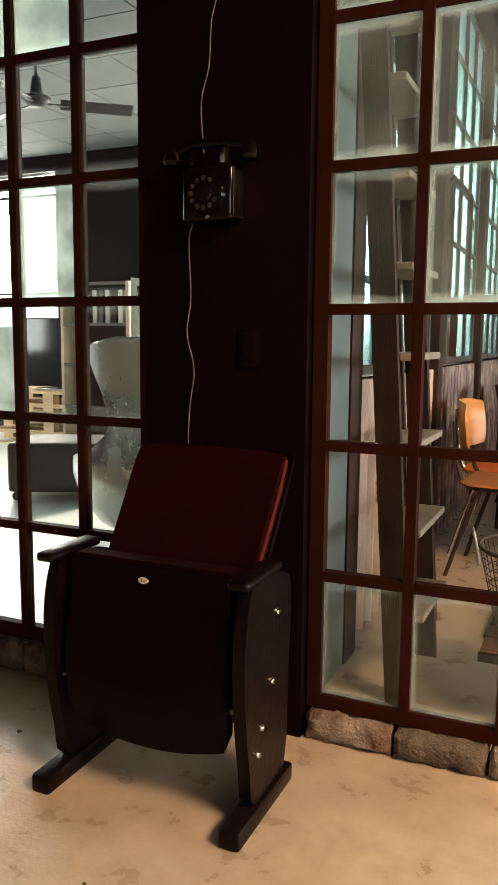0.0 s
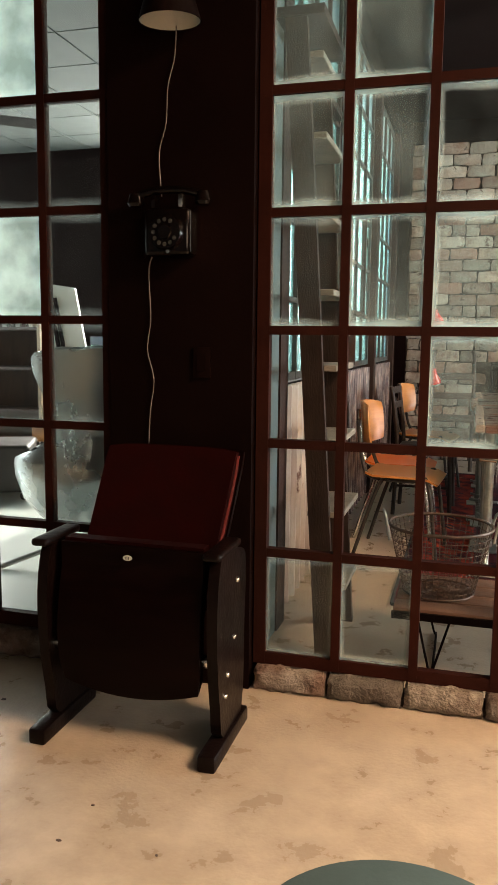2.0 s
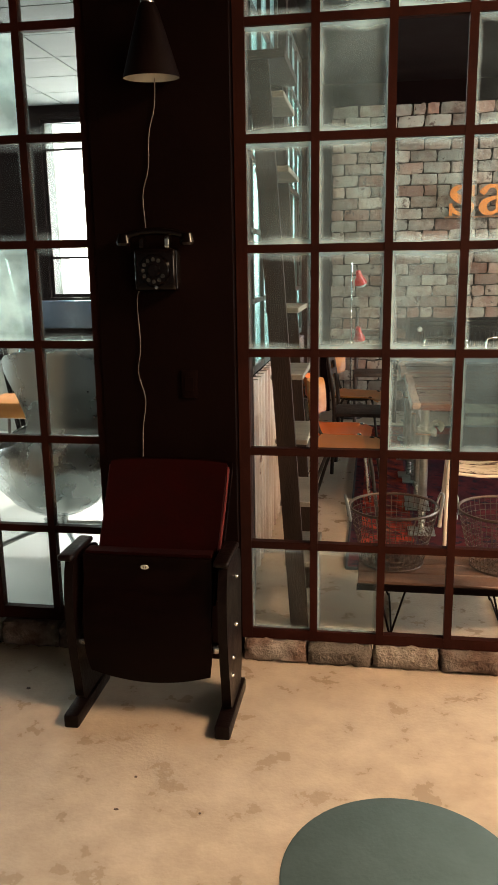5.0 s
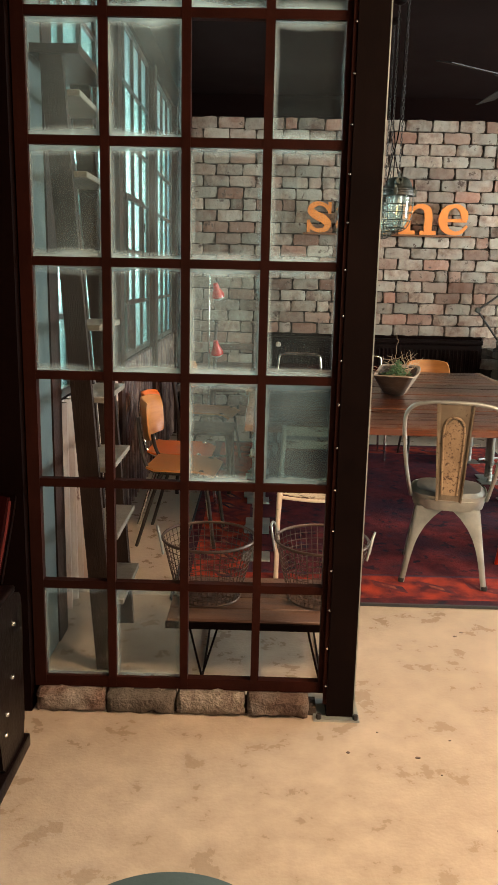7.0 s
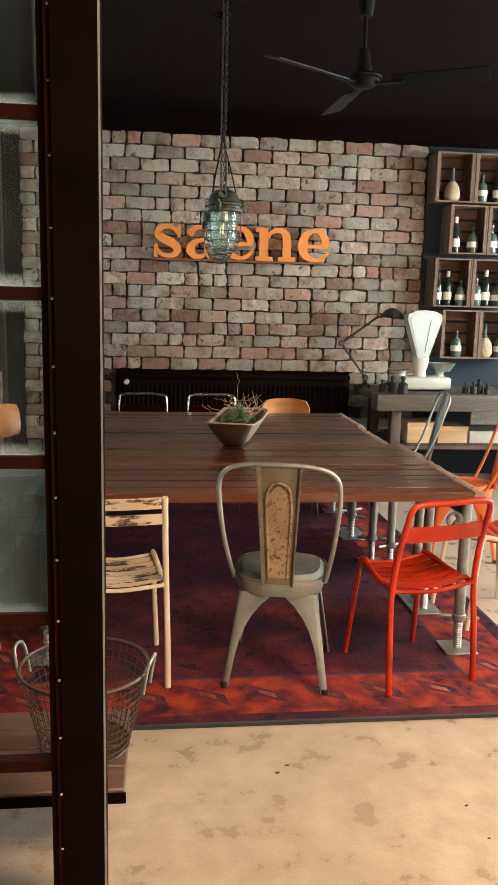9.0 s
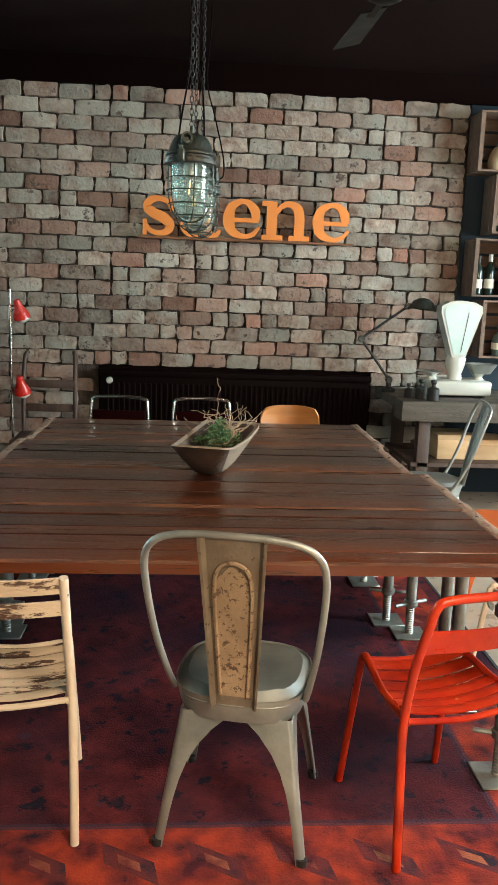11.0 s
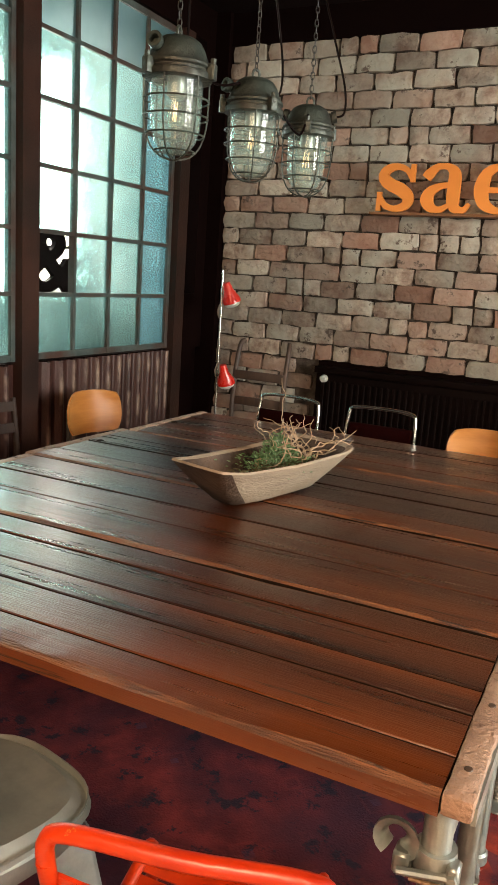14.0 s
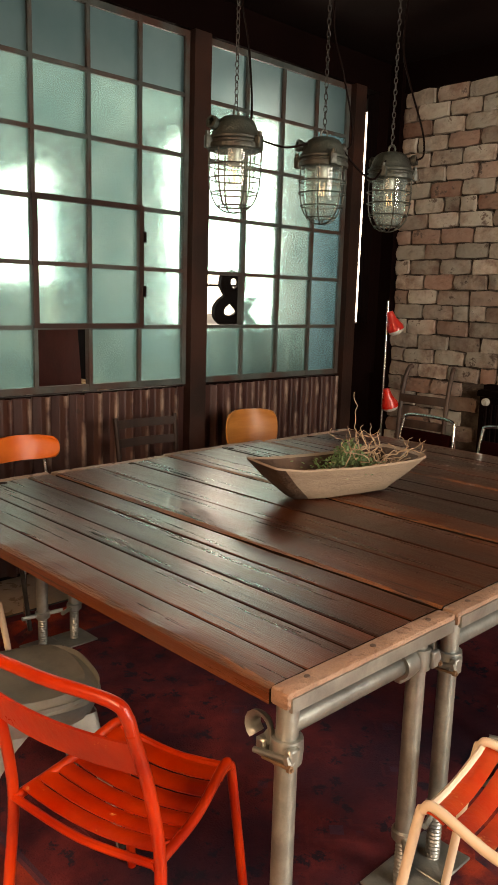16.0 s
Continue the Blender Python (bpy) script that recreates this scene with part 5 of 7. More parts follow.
def plywood_chair(m, ply, label, group="", tube_mat=None, low=0.595, high=0.83):
    """A school chair: bent plywood seat and back on a thin steel tube frame; the sitter looks along +y."""
    tm = tube_mat or DARK_TUBE
    t = thing("school_chair", m, label, "chair", group)
    for s in (-1, 1):
        bm = bmesh.new()
        tube(bm, curve_points([(0.20 * s, -0.23, 0.0), (0.175 * s, -0.10, 0.40), (0.17 * s, -0.02, 0.428), (0.17 * s, 0.10, 0.428), (0.175 * s, 0.155, 0.41), (0.20 * s, 0.215, 0.0)], 6), 0.0105, 10)
        part("leg_frame", bm, tm, t)
        bm = bmesh.new()
        tube(bm, curve_points([(0.165 * s, 0.08, 0.425), (0.16 * s, -0.12, 0.43), (0.150 * s, -0.19, 0.48), (0.135 * s, -0.225, 0.66), (0.13 * s, -0.232, (low + high) / 2 + 0.02)], 6), 0.0105, 10)
        part("back_upright", bm, tm, t)
    g = [[((0.195 - 0.02 * (i == 0)) * u, -0.18 + 0.385 * i / 8, 0.446 - 0.014 * math.sin(math.pi * i / 8 * 0.9) * (1 - u * u) - (0.03 * ((i - 6) / 2) ** 2 if i > 6 else 0) + 0.012 * (i < 1)) for u in (-1, -0.9, -0.6, -0.3, 0, 0.3, 0.6, 0.9, 1)] for i in range(9)]
    bm = bmesh.new()
    sheet(bm, g, 0.011)
    part("seat", bm, ply, t)
    g = []
    for i in range(9):
        v = i / 8
        w = 0.19 * (1 - 0.16 * abs(2 * v - 1) ** 3)
        g.append([(w * u, -0.222 - 0.018 * v + 0.070 * u * u, low + (high - low) * v - 0.016 * abs(u) ** 5 * (2 * v - 1)) for u in (-1, -0.9, -0.6, -0.3, 0, 0.3, 0.6, 0.9, 1)])
    bm = bmesh.new()
    sheet(bm, g, 0.010)
    back = part("backrest", bm, ply, t)
    for s in (-1, 1):
        bm = bmesh.new()
        bolt_head(bm, 0.13 * s, -0.215, (low + high) / 2, 0.008, "y")
        part("rivet", bm, CHROME, back)
    return t


def chrome_chair(m, label, group=""):
    t = thing("chrome_chair", m, label, "chair", group)
    for s in (-1, 1):
        bm = bmesh.new()
        tube(bm, curve_points([(0.19 * s, -0.20, 0.0), (0.18 * s, -0.17, 0.43), (0.18 * s, 0.12, 0.435), (0.185 * s, 0.17, 0.40), (0.19 * s, 0.19, 0.0)], 6), 0.010, 10)
        part("leg_frame", bm, CHROME, t)
    bm = bmesh.new()
    tube(bm, curve_points([(-0.18, -0.15, 0.43), (-0.185, -0.19, 0.62), (-0.18, -0.215, 0.80), (-0.15, -0.222, 0.842), (0, -0.225, 0.85), (0.15, -0.222, 0.842), (0.18, -0.215, 0.80), (0.185, -0.19, 0.62), (0.18, -0.15, 0.43)], 6), 0.010, 10)
    part("back_hoop", bm, CHROME, t)
    bm = bmesh.new()
    soft_box(bm, -0.185, -0.17, 0.435, 0.185, 0.18, 0.475, 0.015, 3)
    part("seat", bm, VELVET, t)
    bm = bmesh.new()
    soft_box(bm, -0.172, -0.215, 0.62, 0.172, -0.185, 0.765, 0.012, 3)
    part("back_pad", bm, VELVET, t)
    return t


ROUND = "chairs round the table"
metal_chair(pose(1.06, 3.355, 0.012, 0, 0, -13), GALV, RUST_TAN, "galvanised sheet steel chair with a rust-freckled tan back", ROUND)
metal_chair(pose(2.36, 5.85, 0.0, 0, 0, 80), GALV, GALV, "grey galvanised sheet steel chair beside the workbench", ROUND)
metal_chair(pose(2.47, 4.95, 0.0, 0, 0, 78), ORANGE_PAINT, ORANGE_PAINT, "orange painted sheet steel chair at the table", ROUND)
slat_chair(pose(1.61, 3.335, 0.012, 0, 0, 15.5), RED_PAINT, RED_PAINT, "bright red painted tube chair with curved slats", True, ROUND)
slat_chair(pose(0.372, 3.40, 0.012, 0, 0, 3), CREAM_PAINT, WORN_CREAM, "chipped cream tube chair with worn slatted seat", False, ROUND)
slat_chair(pose(2.215, 3.90, 0.0, 0, 0, 98), CREAM_PAINT, WORN_RED, "cream tube chair with worn red and orange slats", False, ROUND)
plywood_chair(pose(-0.36, 3.83, 0.0, 0, 0, -95), PLYWOOD, "honey plywood school chair with dark tube legs", ROUND)
plywood_chair(pose(-0.42, 4.24, 0.0, 0, 0, -92), ORANGE_PAINT, "bright orange school chair with thin steel legs", ROUND, CHROME, 0.675, 0.80)
plywood_chair(pose(-0.33, 5.70, 0.0, 0, 0, -101), PLYWOOD, "honey plywood school chair by the corrugated panel", ROUND)
plywood_chair(pose(1.51, 5.99, 0.012, 0, 0, 180), PLYWOOD, "honey plywood school chair before the radiator", ROUND)
chrome_chair(pose(0.945, 6.06, 0.012, 0, 0, 180), "chrome tube chair with dark red pads", ROUND)
chrome_chair(pose(0.40, 6.06, 0.012, 0, 0, 176), "chrome tube chair with dark red pads", ROUND)


def wooden_chair(m):
    t = thing("wooden_chair", m, "dark wooden high-back chair in the corner", "chair")
    for s in (-1, 1):
        bm = bmesh.new()
        tube(bm, curve_points([(0.19 * s, -0.20, 0.0), (0.19 * s, -0.19, 0.45), (0.19 * s, -0.21, 0.80), (0.185 * s, -0.26, 1.02), (0.17 * s, -0.30, 1.06)], 5), 0.017, 10)
        part("back_post", bm, DARK_WOOD, t)
        bm = bmesh.new()
        tube(bm, [(0.19 * s, 0.19, 0.0), (0.19 * s, 0.18, 0.44)], 0.018, 10)
        part("leg", bm, DARK_WOOD, t)
    bm = bmesh.new()
    soft_box(bm, -0.21, -0.20, 0.44, 0.21, 0.21, 0.475, 0.01, 2)
    part("seat", bm, DARK_WOOD, t)
    for z in (0.62, 0.80):
        bm = bmesh.new()
        soft_box(bm, -0.19, -0.215, z, 0.19, -0.197, z + 0.06, 0.006, 2)
        part("back_rail", bm, DARK_WOOD, t)
    return t


wooden_chair(pose(-0.19, 6.93, 0.0, 0, 0, 180))


def ladder_back_chair(m):
    t = thing("ladder_back_chair", m, "dark wooden chair with two broad back slats at the table", "chair", ROUND)
    for s in (-1, 1):
        bm = bmesh.new()
        tube(bm, curve_points([(0.185 * s, -0.19, 0.0), (0.185 * s, -0.175, 0.44), (0.190 * s, -0.20, 0.70), (0.195 * s, -0.225, 0.86)], 5), 0.014, 10)
        part("back_post", bm, NEAR_BLACK_WOOD, t)
        bm = bmesh.new()
        tube(bm, [(0.18 * s, 0.18, 0.0), (0.175 * s, 0.165, 0.43)], 0.015, 10)
        part("front_leg", bm, NEAR_BLACK_WOOD, t)
        bm = bmesh.new()
        tube(bm, [(0.183 * s, -0.17, 0.20), (0.178 * s, 0.17, 0.20)], 0.009, 8)
        part("stretcher", bm, NEAR_BLACK_WOOD, t)
    bm = bmesh.new()
    soft_box(bm, -0.20, -0.185, 0.428, 0.20, 0.20, 0.456, 0.009, 2)
    part("seat", bm, NEAR_BLACK_WOOD, t)
    for z in (0.70, 0.80):
        g = [[(0.19 * u, -0.198 - 0.14 * (z + d - 0.70) - 0.018 * (1 - u * u), z + d) for u in (-1, -0.5, 0, 0.5, 1)] for d in (0.0, 0.022, 0.045)]
        bm = bmesh.new()
        sheet(bm, g, 0.012)
        part("back_slat", bm, NEAR_BLACK_WOOD, t)
    return t


ladder_back_chair(pose(-0.30, 4.93, 0.0, 0, 0, -92))


def pendant_lamp(m, drop, label):
    """A caged bunker lamp on a chain; the origin is the lowest point of the cage."""
    t = thing("pendant_lamp", m, label, "lamp", "caged lamps over the table")
    bm = bmesh.new()
    lathe(bm, [(0.0, 0.012), (0.03, 0.018), (0.056, 0.045), (0.068, 0.085), (0.072, 0.205), (0.069, 0.205), (0.065, 0.087), (0.053, 0.048), (0.028, 0.022), (0.0, 0.016)], 28)
    globe = part("glass_globe", bm, LAMP_GLASS, t)
    globe.visible_shadow = False
    bm = bmesh.new()
    lathe(bm, [(0.0, 0.222), (0.026, 0.220), (0.026, 0.168), (0.018, 0.158), (0, 0.158)], 16)
    part("lamp_holder", bm, GALV, t)
    bm = bmesh.new()
    lathe(bm, [(0, 0.075), (0.012, 0.079), (0.022, 0.098), (0.022, 0.118), (0.012, 0.148), (0.012, 0.159)], 16)
    bulb = part("bulb", bm, LAMP_GLASS, t)
    bulb.visible_shadow = False
    bm = bmesh.new()
    tube(bm, [(-0.008, 0, 0.153), (-0.011, 0.004, 0.103), (-0.004, 0.0, 0.138), (0.0, 0.004, 0.101), (0.004, 0.0, 0.138), (0.011, 0.004, 0.103), (0.008, 0, 0.153)], 0.0011, 5)
    part("filament", bm, FILAMENT, bulb)
    for k in range(6):
        a = 2 * math.pi * k / 6
        c, s = math.cos(a), math.sin(a)
        cage = bmesh.new()
        tube(cage, curve_points([(r * c, r * s, z) for r, z in ((0.0, 0.001), (0.036, 0.008), (0.066, 0.034), (0.083, 0.080), (0.088, 0.13), (0.089, 0.215))], 3), 0.0026, 6)
        part("cage_bar", cage, LAMP_CAST, t)
    for r, z in ((0.055, 0.024), (0.079, 0.066), (0.088, 0.112), (0.089, 0.155)):
        cage = bmesh.new()
        tube(cage, [(r * math.cos(2 * math.pi * k / 28), r * math.sin(2 * math.pi * k / 28), z) for k in range(28)], 0.0026, 6, closed=True)
        part("cage_ring", cage, LAMP_CAST, t)
    bm = bmesh.new()
    lathe(bm, [(0.068, 0.203), (0.086, 0.203), (0.094, 0.206), (0.095, 0.214), (0.093, 0.222), (0.087, 0.225), (0.086, 0.232), (0.093, 0.236), (0.092, 0.243), (0.084, 0.250), (0.079, 0.262), (0.071, 0.283), (0.061, 0.299), (0.045, 0.309), (0.022, 0.313), (0.0, 0.313)], 32)
    body = part("cast_body", bm, LAMP_CAST, t)
    for k in range(3):
        a = radians(30 + 120 * k)
        bm = bmesh.new()
        soft_box(bm, 0.086, -0.013, 0.204, 0.110, 0.013, 0.246, 0.005, 2, pose(0, 0, 0, 0, 0, math.degrees(a)))
        lathe(bm, [(0, 0.0), (0.008, 0.0), (0.008, 0.014), (0, 0.014)], 6, pose(0, 0, 0, 0, 0, math.degrees(a)) @ Matrix.Translation((0.101, 0, 0.244)))
        part("clamp_lug", bm, LAMP_CAST, body)
    for sgn in (1, -1):
        bm = bmesh.new()
        lathe(bm, [(0, 0.0), (0.017, 0.0), (0.017, 0.022), (0.021, 0.025), (0.021, 0.042), (0.013, 0.042), (0.010, 0.024), (0, 0.024)], 16, pose(0.055 * sgn, 0.03, 0.276, 0, 78 * sgn, 0))
        part("cable_gland", bm, LAMP_CAST, body)
    bm = bmesh.new()
    tube(bm, [(0.013 * math.cos(b), 0, 0.325 + 0.015 * math.sin(b)) for b in (2 * math.pi * k / 16 for k in range(16))], 0.0042, 8, closed=True)
    part("eye_ring", bm, LAMP_CAST, body)
    bm = bmesh.new()
    z, k = 0.348, 0
    while z < drop - 0.012:
        pts = [(0.0065 * math.cos(b), 0, z + 0.014 * math.sin(b)) for b in (2 * math.pi * i / 8 for i in range(8))]
        tube(bm, pts if k % 2 else [(y, x, zz) for x, y, zz in pts], 0.0019, 4, closed=True)
        z += 0.0215
        k += 1
    part("chain", bm, IRON, t)
    bm = bmesh.new()
    tube(bm, curve_points([(0.088, 0.03, 0.283), (0.122, 0.03, 0.30), (0.115, 0.02, 0.39), (0.06, 0.0, 0.56), (0.02, 0.005, 0.72), (0.035, 0.0, drop * 0.72), (0.01, 0.0, drop)], 6), 0.0038, 6)
    part("cable", bm, BLACK_STEEL, t)
    bm = bmesh.new()
    lathe(bm, [(0, drop), (0.045, drop), (0.042, drop - 0.02), (0.012, drop - 0.034), (0, drop - 0.034)], 18)
    part("ceiling_rose", bm, BLACK_STEEL, t)
    return t


lamp_1 = pendant_lamp(pose(0.862, 4.278, 1.792, 0, 0, 100), 1.408, "grey-green caged bunker lamp on a chain over the table")
copy_thing(lamp_1, pose(0.876, 4.715, 1.792, 0, 0, 62))
copy_thing(lamp_1, pose(0.905, 5.10, 1.792, 0, 0, 20))
cable("lamp_cable", [(0.80, 4.345, 2.085), (0.82, 4.45, 2.06), (0.84, 4.55, 2.05), (0.86, 4.64, 2.075)], 0.004, BLACK_STEEL, "black cable sagging between two caged lamps")
cable("lamp_cable", [(0.90, 4.79, 2.075), (0.93, 4.87, 2.0), (0.94, 4.95, 1.98), (0.93, 5.03, 2.06)], 0.004, BLACK_STEEL, "black cable sagging between two caged lamps")


def dough_bowl(m):
    t = thing("dough_bowl", m, "bleached carved wooden dough bowl on the table", "bowl")
    bm = bmesh.new()
    rings = []

    def ring(a, b, z, lift, sq):
        out = []
        for k in range(40):
            q = 2 * math.pi * k / 40
            c, s = math.cos(q), math.sin(q)
            y = a * math.copysign(abs(s) ** sq, s)
            x = b * math.copysign(abs(c) ** sq, c) * (1 - 0.13 * max(0.0, -y / 0.35))
            out.append(bm.verts.new((x, y, z + lift * (abs(y) / max(a, 1e-6)) ** 3 + 0.004 * noise.noise((x * 9, y * 9, z * 9)))))
        return out
    for a, b, z, lift, sq in ((0.0001, 0.0001, 0.002, 0, 1), (0.15, 0.055, 0.002, 0.0, 0.6), (0.225, 0.075, 0.012, 0.0, 0.5), (0.302, 0.115, 0.075, 0.008, 0.32), (0.355, 0.148, 0.128, 0.020, 0.20),
                              (0.351, 0.144, 0.135, 0.020, 0.20), (0.332, 0.126, 0.128, 0.018, 0.22), (0.255, 0.10, 0.075, 0.008, 0.34), (0.15, 0.062, 0.028, 0, 0.6), (0.0001, 0.0001, 0.022, 0, 1)):
        rings.append(ring(a, b, z, lift, sq))
    inside = set()
    for i, (u, v) in enumerate(zip(rings, rings[1:])):
        for k in range(40):
            f = bm.faces.new((u[k], u[(k + 1) % 40], v[(k + 1) % 40], v[k]))
            if i > 5:
                inside.add(f)
    bmesh.ops.recalc_face_normals(bm, faces=bm.faces[:])
    bm.normal_update()
    for f in bm.faces:
        c = f.calc_center_median()
        level = c.z - 0.018 * (abs(c.y) / 0.355) ** 3
        ragged = 0.02 * noise.noise((c.x * 25, c.y * 14, c.z * 25))
        # The hollow below the rim and the stained near end share one dark colour.
        hollow = f in inside and (level + ragged < 0.124 or c.y < -0.22)
        end = f not in inside and level < 0.131 and c.y < -0.185 - 1.05 * (level - 0.012)
        f.material_index = 1 if hollow or end else 0
    me = as_mesh("bowl", bm, 40)
    me.materials.append(BOWL_WOOD)
    me.materials.append(BOWL_DARK)
    part("bowl", me, BOWL_WOOD, t)
    return t


BOWL = pose(1.0, 4.735, 0.762, 0, 0, -14)
dough_bowl(BOWL)


def bowl_plant(m):
    t = thing("dried_plant_arrangement", m, "green succulent sprigs, moss and curly dry twigs in the bowl", "plant")
    rnd = random.Random(21)
    bm = bmesh.new()
    for k in range(260):
        x, y = rnd.gauss(0.0, 0.035), rnd.gauss(0.09, 0.085)
        if abs(x) > 0.085 or not -0.2 < y < 0.27:
            continue
        p = Vector((x, y, 0.055 + rnd.uniform(0, 0.04)))
        q = p + Vector((rnd.uniform(-0.05, 0.05), rnd.uniform(-0.05, 0.05), rnd.uniform(-0.01, 0.03)))
        tube(bm, [p, (p + q) / 2 + Vector((0, 0, 0.015)), q], 0.0022, 4)
    lathe(bm, [(0.0, 0.075), (0.05, 0.068), (0.075, 0.048), (0.06, 0.03), (0.0, 0.03)], 16, Matrix.Translation((0, 0.06, 0)) @ Matrix.Diagonal((1.0, 2.4, 1.0, 1)))
    tagged(part("moss", bm, MOSS, t, "tangled dry brown moss"), kind="stuff")
    bm = bmesh.new()
    for k in range(950):
        a = rnd.uniform(0, 2 * math.pi)
        r = abs(rnd.gauss(0, 0.062))
        c = Vector((r * math.cos(a) * 0.85, 0.06 + r * math.sin(a) * 1.25, 0.09 + 0.10 * math.exp(-(r / 0.06) ** 2) * rnd.random() ** 1.5 + rnd.uniform(0, 0.03) + 0.025 * noise.noise((r * 40 * math.cos(a), r * 40 * math.sin(a), 0.0))))
        d = Vector((math.cos(a), math.sin(a), rnd.uniform(-0.2, 0.9))).normalized()
        d = (d + Vector((rnd.uniform(-0.9, 0.9), rnd.uniform(-0.9, 0.9), rnd.uniform(-0.3, 0.3)))).normalized()
        s = d.cross(Vector((0, 0, 1))).normalized()
        ln = rnd.uniform(0.009, 0.021)
        w = ln * rnd.uniform(0.32, 0.5)
        n = s.cross(d) * 0.002
        vs = [bm.verts.new(v) for v in (c, c + d * ln * 0.5 + s * w, c + d * ln + n, c + d * ln * 0.5 - s * w, c + d * ln * 0.5 + n * 2)]
        for f in ((0, 1, 4), (1, 2, 4), (2, 3, 4), (3, 0, 4), (3, 2, 1, 0)):
            bm.faces.new([vs[i] for i in f])
    tagged(part("foliage", bm, LEAF, t, "small fleshy green leaves"), kind="stuff")
    for k in range(26):
        a = rnd.uniform(0, 2 * math.pi)
        p = Vector((rnd.gauss(0, 0.03), rnd.uniform(0.02, 0.26), 0.10))
        d = Vector((math.cos(a) * 0.7, math.sin(a) * 0.9 + 0.25, rnd.uniform(0.8, 1.8))).normalized()
        pts = [p]
        for i in range(rnd.randint(9, 16) if k % 4 else 20):
            d = (d + Vector((rnd.uniform(-1.1, 1.1), rnd.uniform(-1.1, 1.1), rnd.uniform(-0.6, 1.0)))).normalized()
            p = p + d * rnd.uniform(0.012, 0.026)
            p.z = max(p.z, 0.10)
            pts.append(p.copy())
        bm = bmesh.new()
        tube(bm, curve_points(pts, 4), 0.0034 if k % 3 == 0 else 0.0022, 6, r_end=0.0012)
        part("twig", bm, TWIG, t, "curly dry willow twig")
    for k in range(4):
        bm = bmesh.new()
        a = radians(rnd.uniform(0, 180))
        tube(bm, curve_points([(-0.02 + 0.02 * k, -0.16 + 0.02 * k, 0.045), (-0.02 + 0.02 * k + 0.05 * math.cos(a), -0.13 + 0.02 * k, 0.075), (0.03 * math.cos(a), -0.08, 0.07)], 4), 0.009, 7, r_end=0.006)
        part("driftwood_piece", bm, TWIG, t)
    return t


bowl_plant(BOWL)


def stroke(bm, line, y0, y1, x0, w, h):
    """A flat pen stroke of changing width, cut from board. line: (x, z, width) in parts of the letter's box."""
    xz = curve_points([(x * w, z * h, 0.0) for x, z, q in line], 7)
    wide = curve_points([(q, 0.0, 0.0) for x, z, q in line], 7)
    left, right = [], []
    for k, p in enumerate(xz):
        d = (xz[min(k + 1, len(xz) - 1)] - xz[max(k - 1, 0)]).normalized()
        n = Vector((-d.y, d.x, 0)) * wide[k].x * h / 2
        for side, q in ((left, p + n), (right, p - n)):
            z = min(max(q.y, 0.0), h)
            side.append((bm.verts.new((x0 + q.x, y0, z)), bm.verts.new((x0 + q.x, y1, z))))
    for k in range(len(xz) - 1):
        (a, b), (c, d) = left[k], left[k + 1]
        (e, f), (g, i) = right[k], right[k + 1]
        for face in ((a, c, g, e), (b, f, i, d), (a, b, d, c), (e, g, i, f)):
            bm.faces.new(face)
    bm.faces.new((left[0][0], right[0][0], right[0][1], left[0][1]))
    bm.faces.new((left[-1][0], left[-1][1], right[-1][1], right[-1][0]))


# pen strokes and slab serifs of the bold letters
STROKES = {
    "s": ([(0.86, 0.70, 0.10), (0.74, 0.86, 0.12), (0.50, 0.935, 0.13), (0.26, 0.87, 0.18), (0.19, 0.71, 0.23), (0.36, 0.57, 0.26), (0.62, 0.46, 0.27), (0.81, 0.30, 0.24), (0.74, 0.13, 0.18), (0.50, 0.065, 0.13), (0.26, 0.14, 0.12), (0.13, 0.31, 0.10)],),
    "a": ([(0.10, 0.70, 0.20), (0.17, 0.80, 0.20), (0.31, 0.93, 0.13), (0.50, 0.935, 0.13), (0.64, 0.82, 0.23), (0.66, 0.60, 0.26), (0.66, 0.25, 0.26), (0.72, 0.10, 0.20), (0.87, 0.065, 0.13), (0.98, 0.20, 0.07)],
          [(0.66, 0.57, 0.10), (0.42, 0.55, 0.12), (0.22, 0.44, 0.20), (0.15, 0.27, 0.27), (0.24, 0.11, 0.20), (0.42, 0.065, 0.13), (0.64, 0.20, 0.10)]),
    "e": ([(0.86, 0.49, 0.20), (0.83, 0.72, 0.24), (0.66, 0.91, 0.16), (0.47, 0.935, 0.13), (0.24, 0.80, 0.22), (0.16, 0.50, 0.30), (0.24, 0.21, 0.24), (0.50, 0.07, 0.14), (0.76, 0.11, 0.12), (0.95, 0.31, 0.08)],),
    "n": ([(0.29, 0.66, 0.10), (0.41, 0.86, 0.13), (0.57, 0.92, 0.15), (0.73, 0.82, 0.24), (0.78, 0.60, 0.26), (0.78, 0.30, 0.26), (0.78, 0.05, 0.26)],),
}
SLABS = {
    "s": ((0.82, 0.62, 0.93, 0.985), (0.06, 0.015, 0.17, 0.41)),
    "a": (),
    "e": ((0.16, 0.42, 0.93, 0.53),),
    "n": ((0.10, 0.0, 0.31, 0.97), (0.0, 0.0, 0.44, 0.13), (0.0, 0.86, 0.22, 0.985), (0.57, 0.0, 1.0, 0.13)),
}


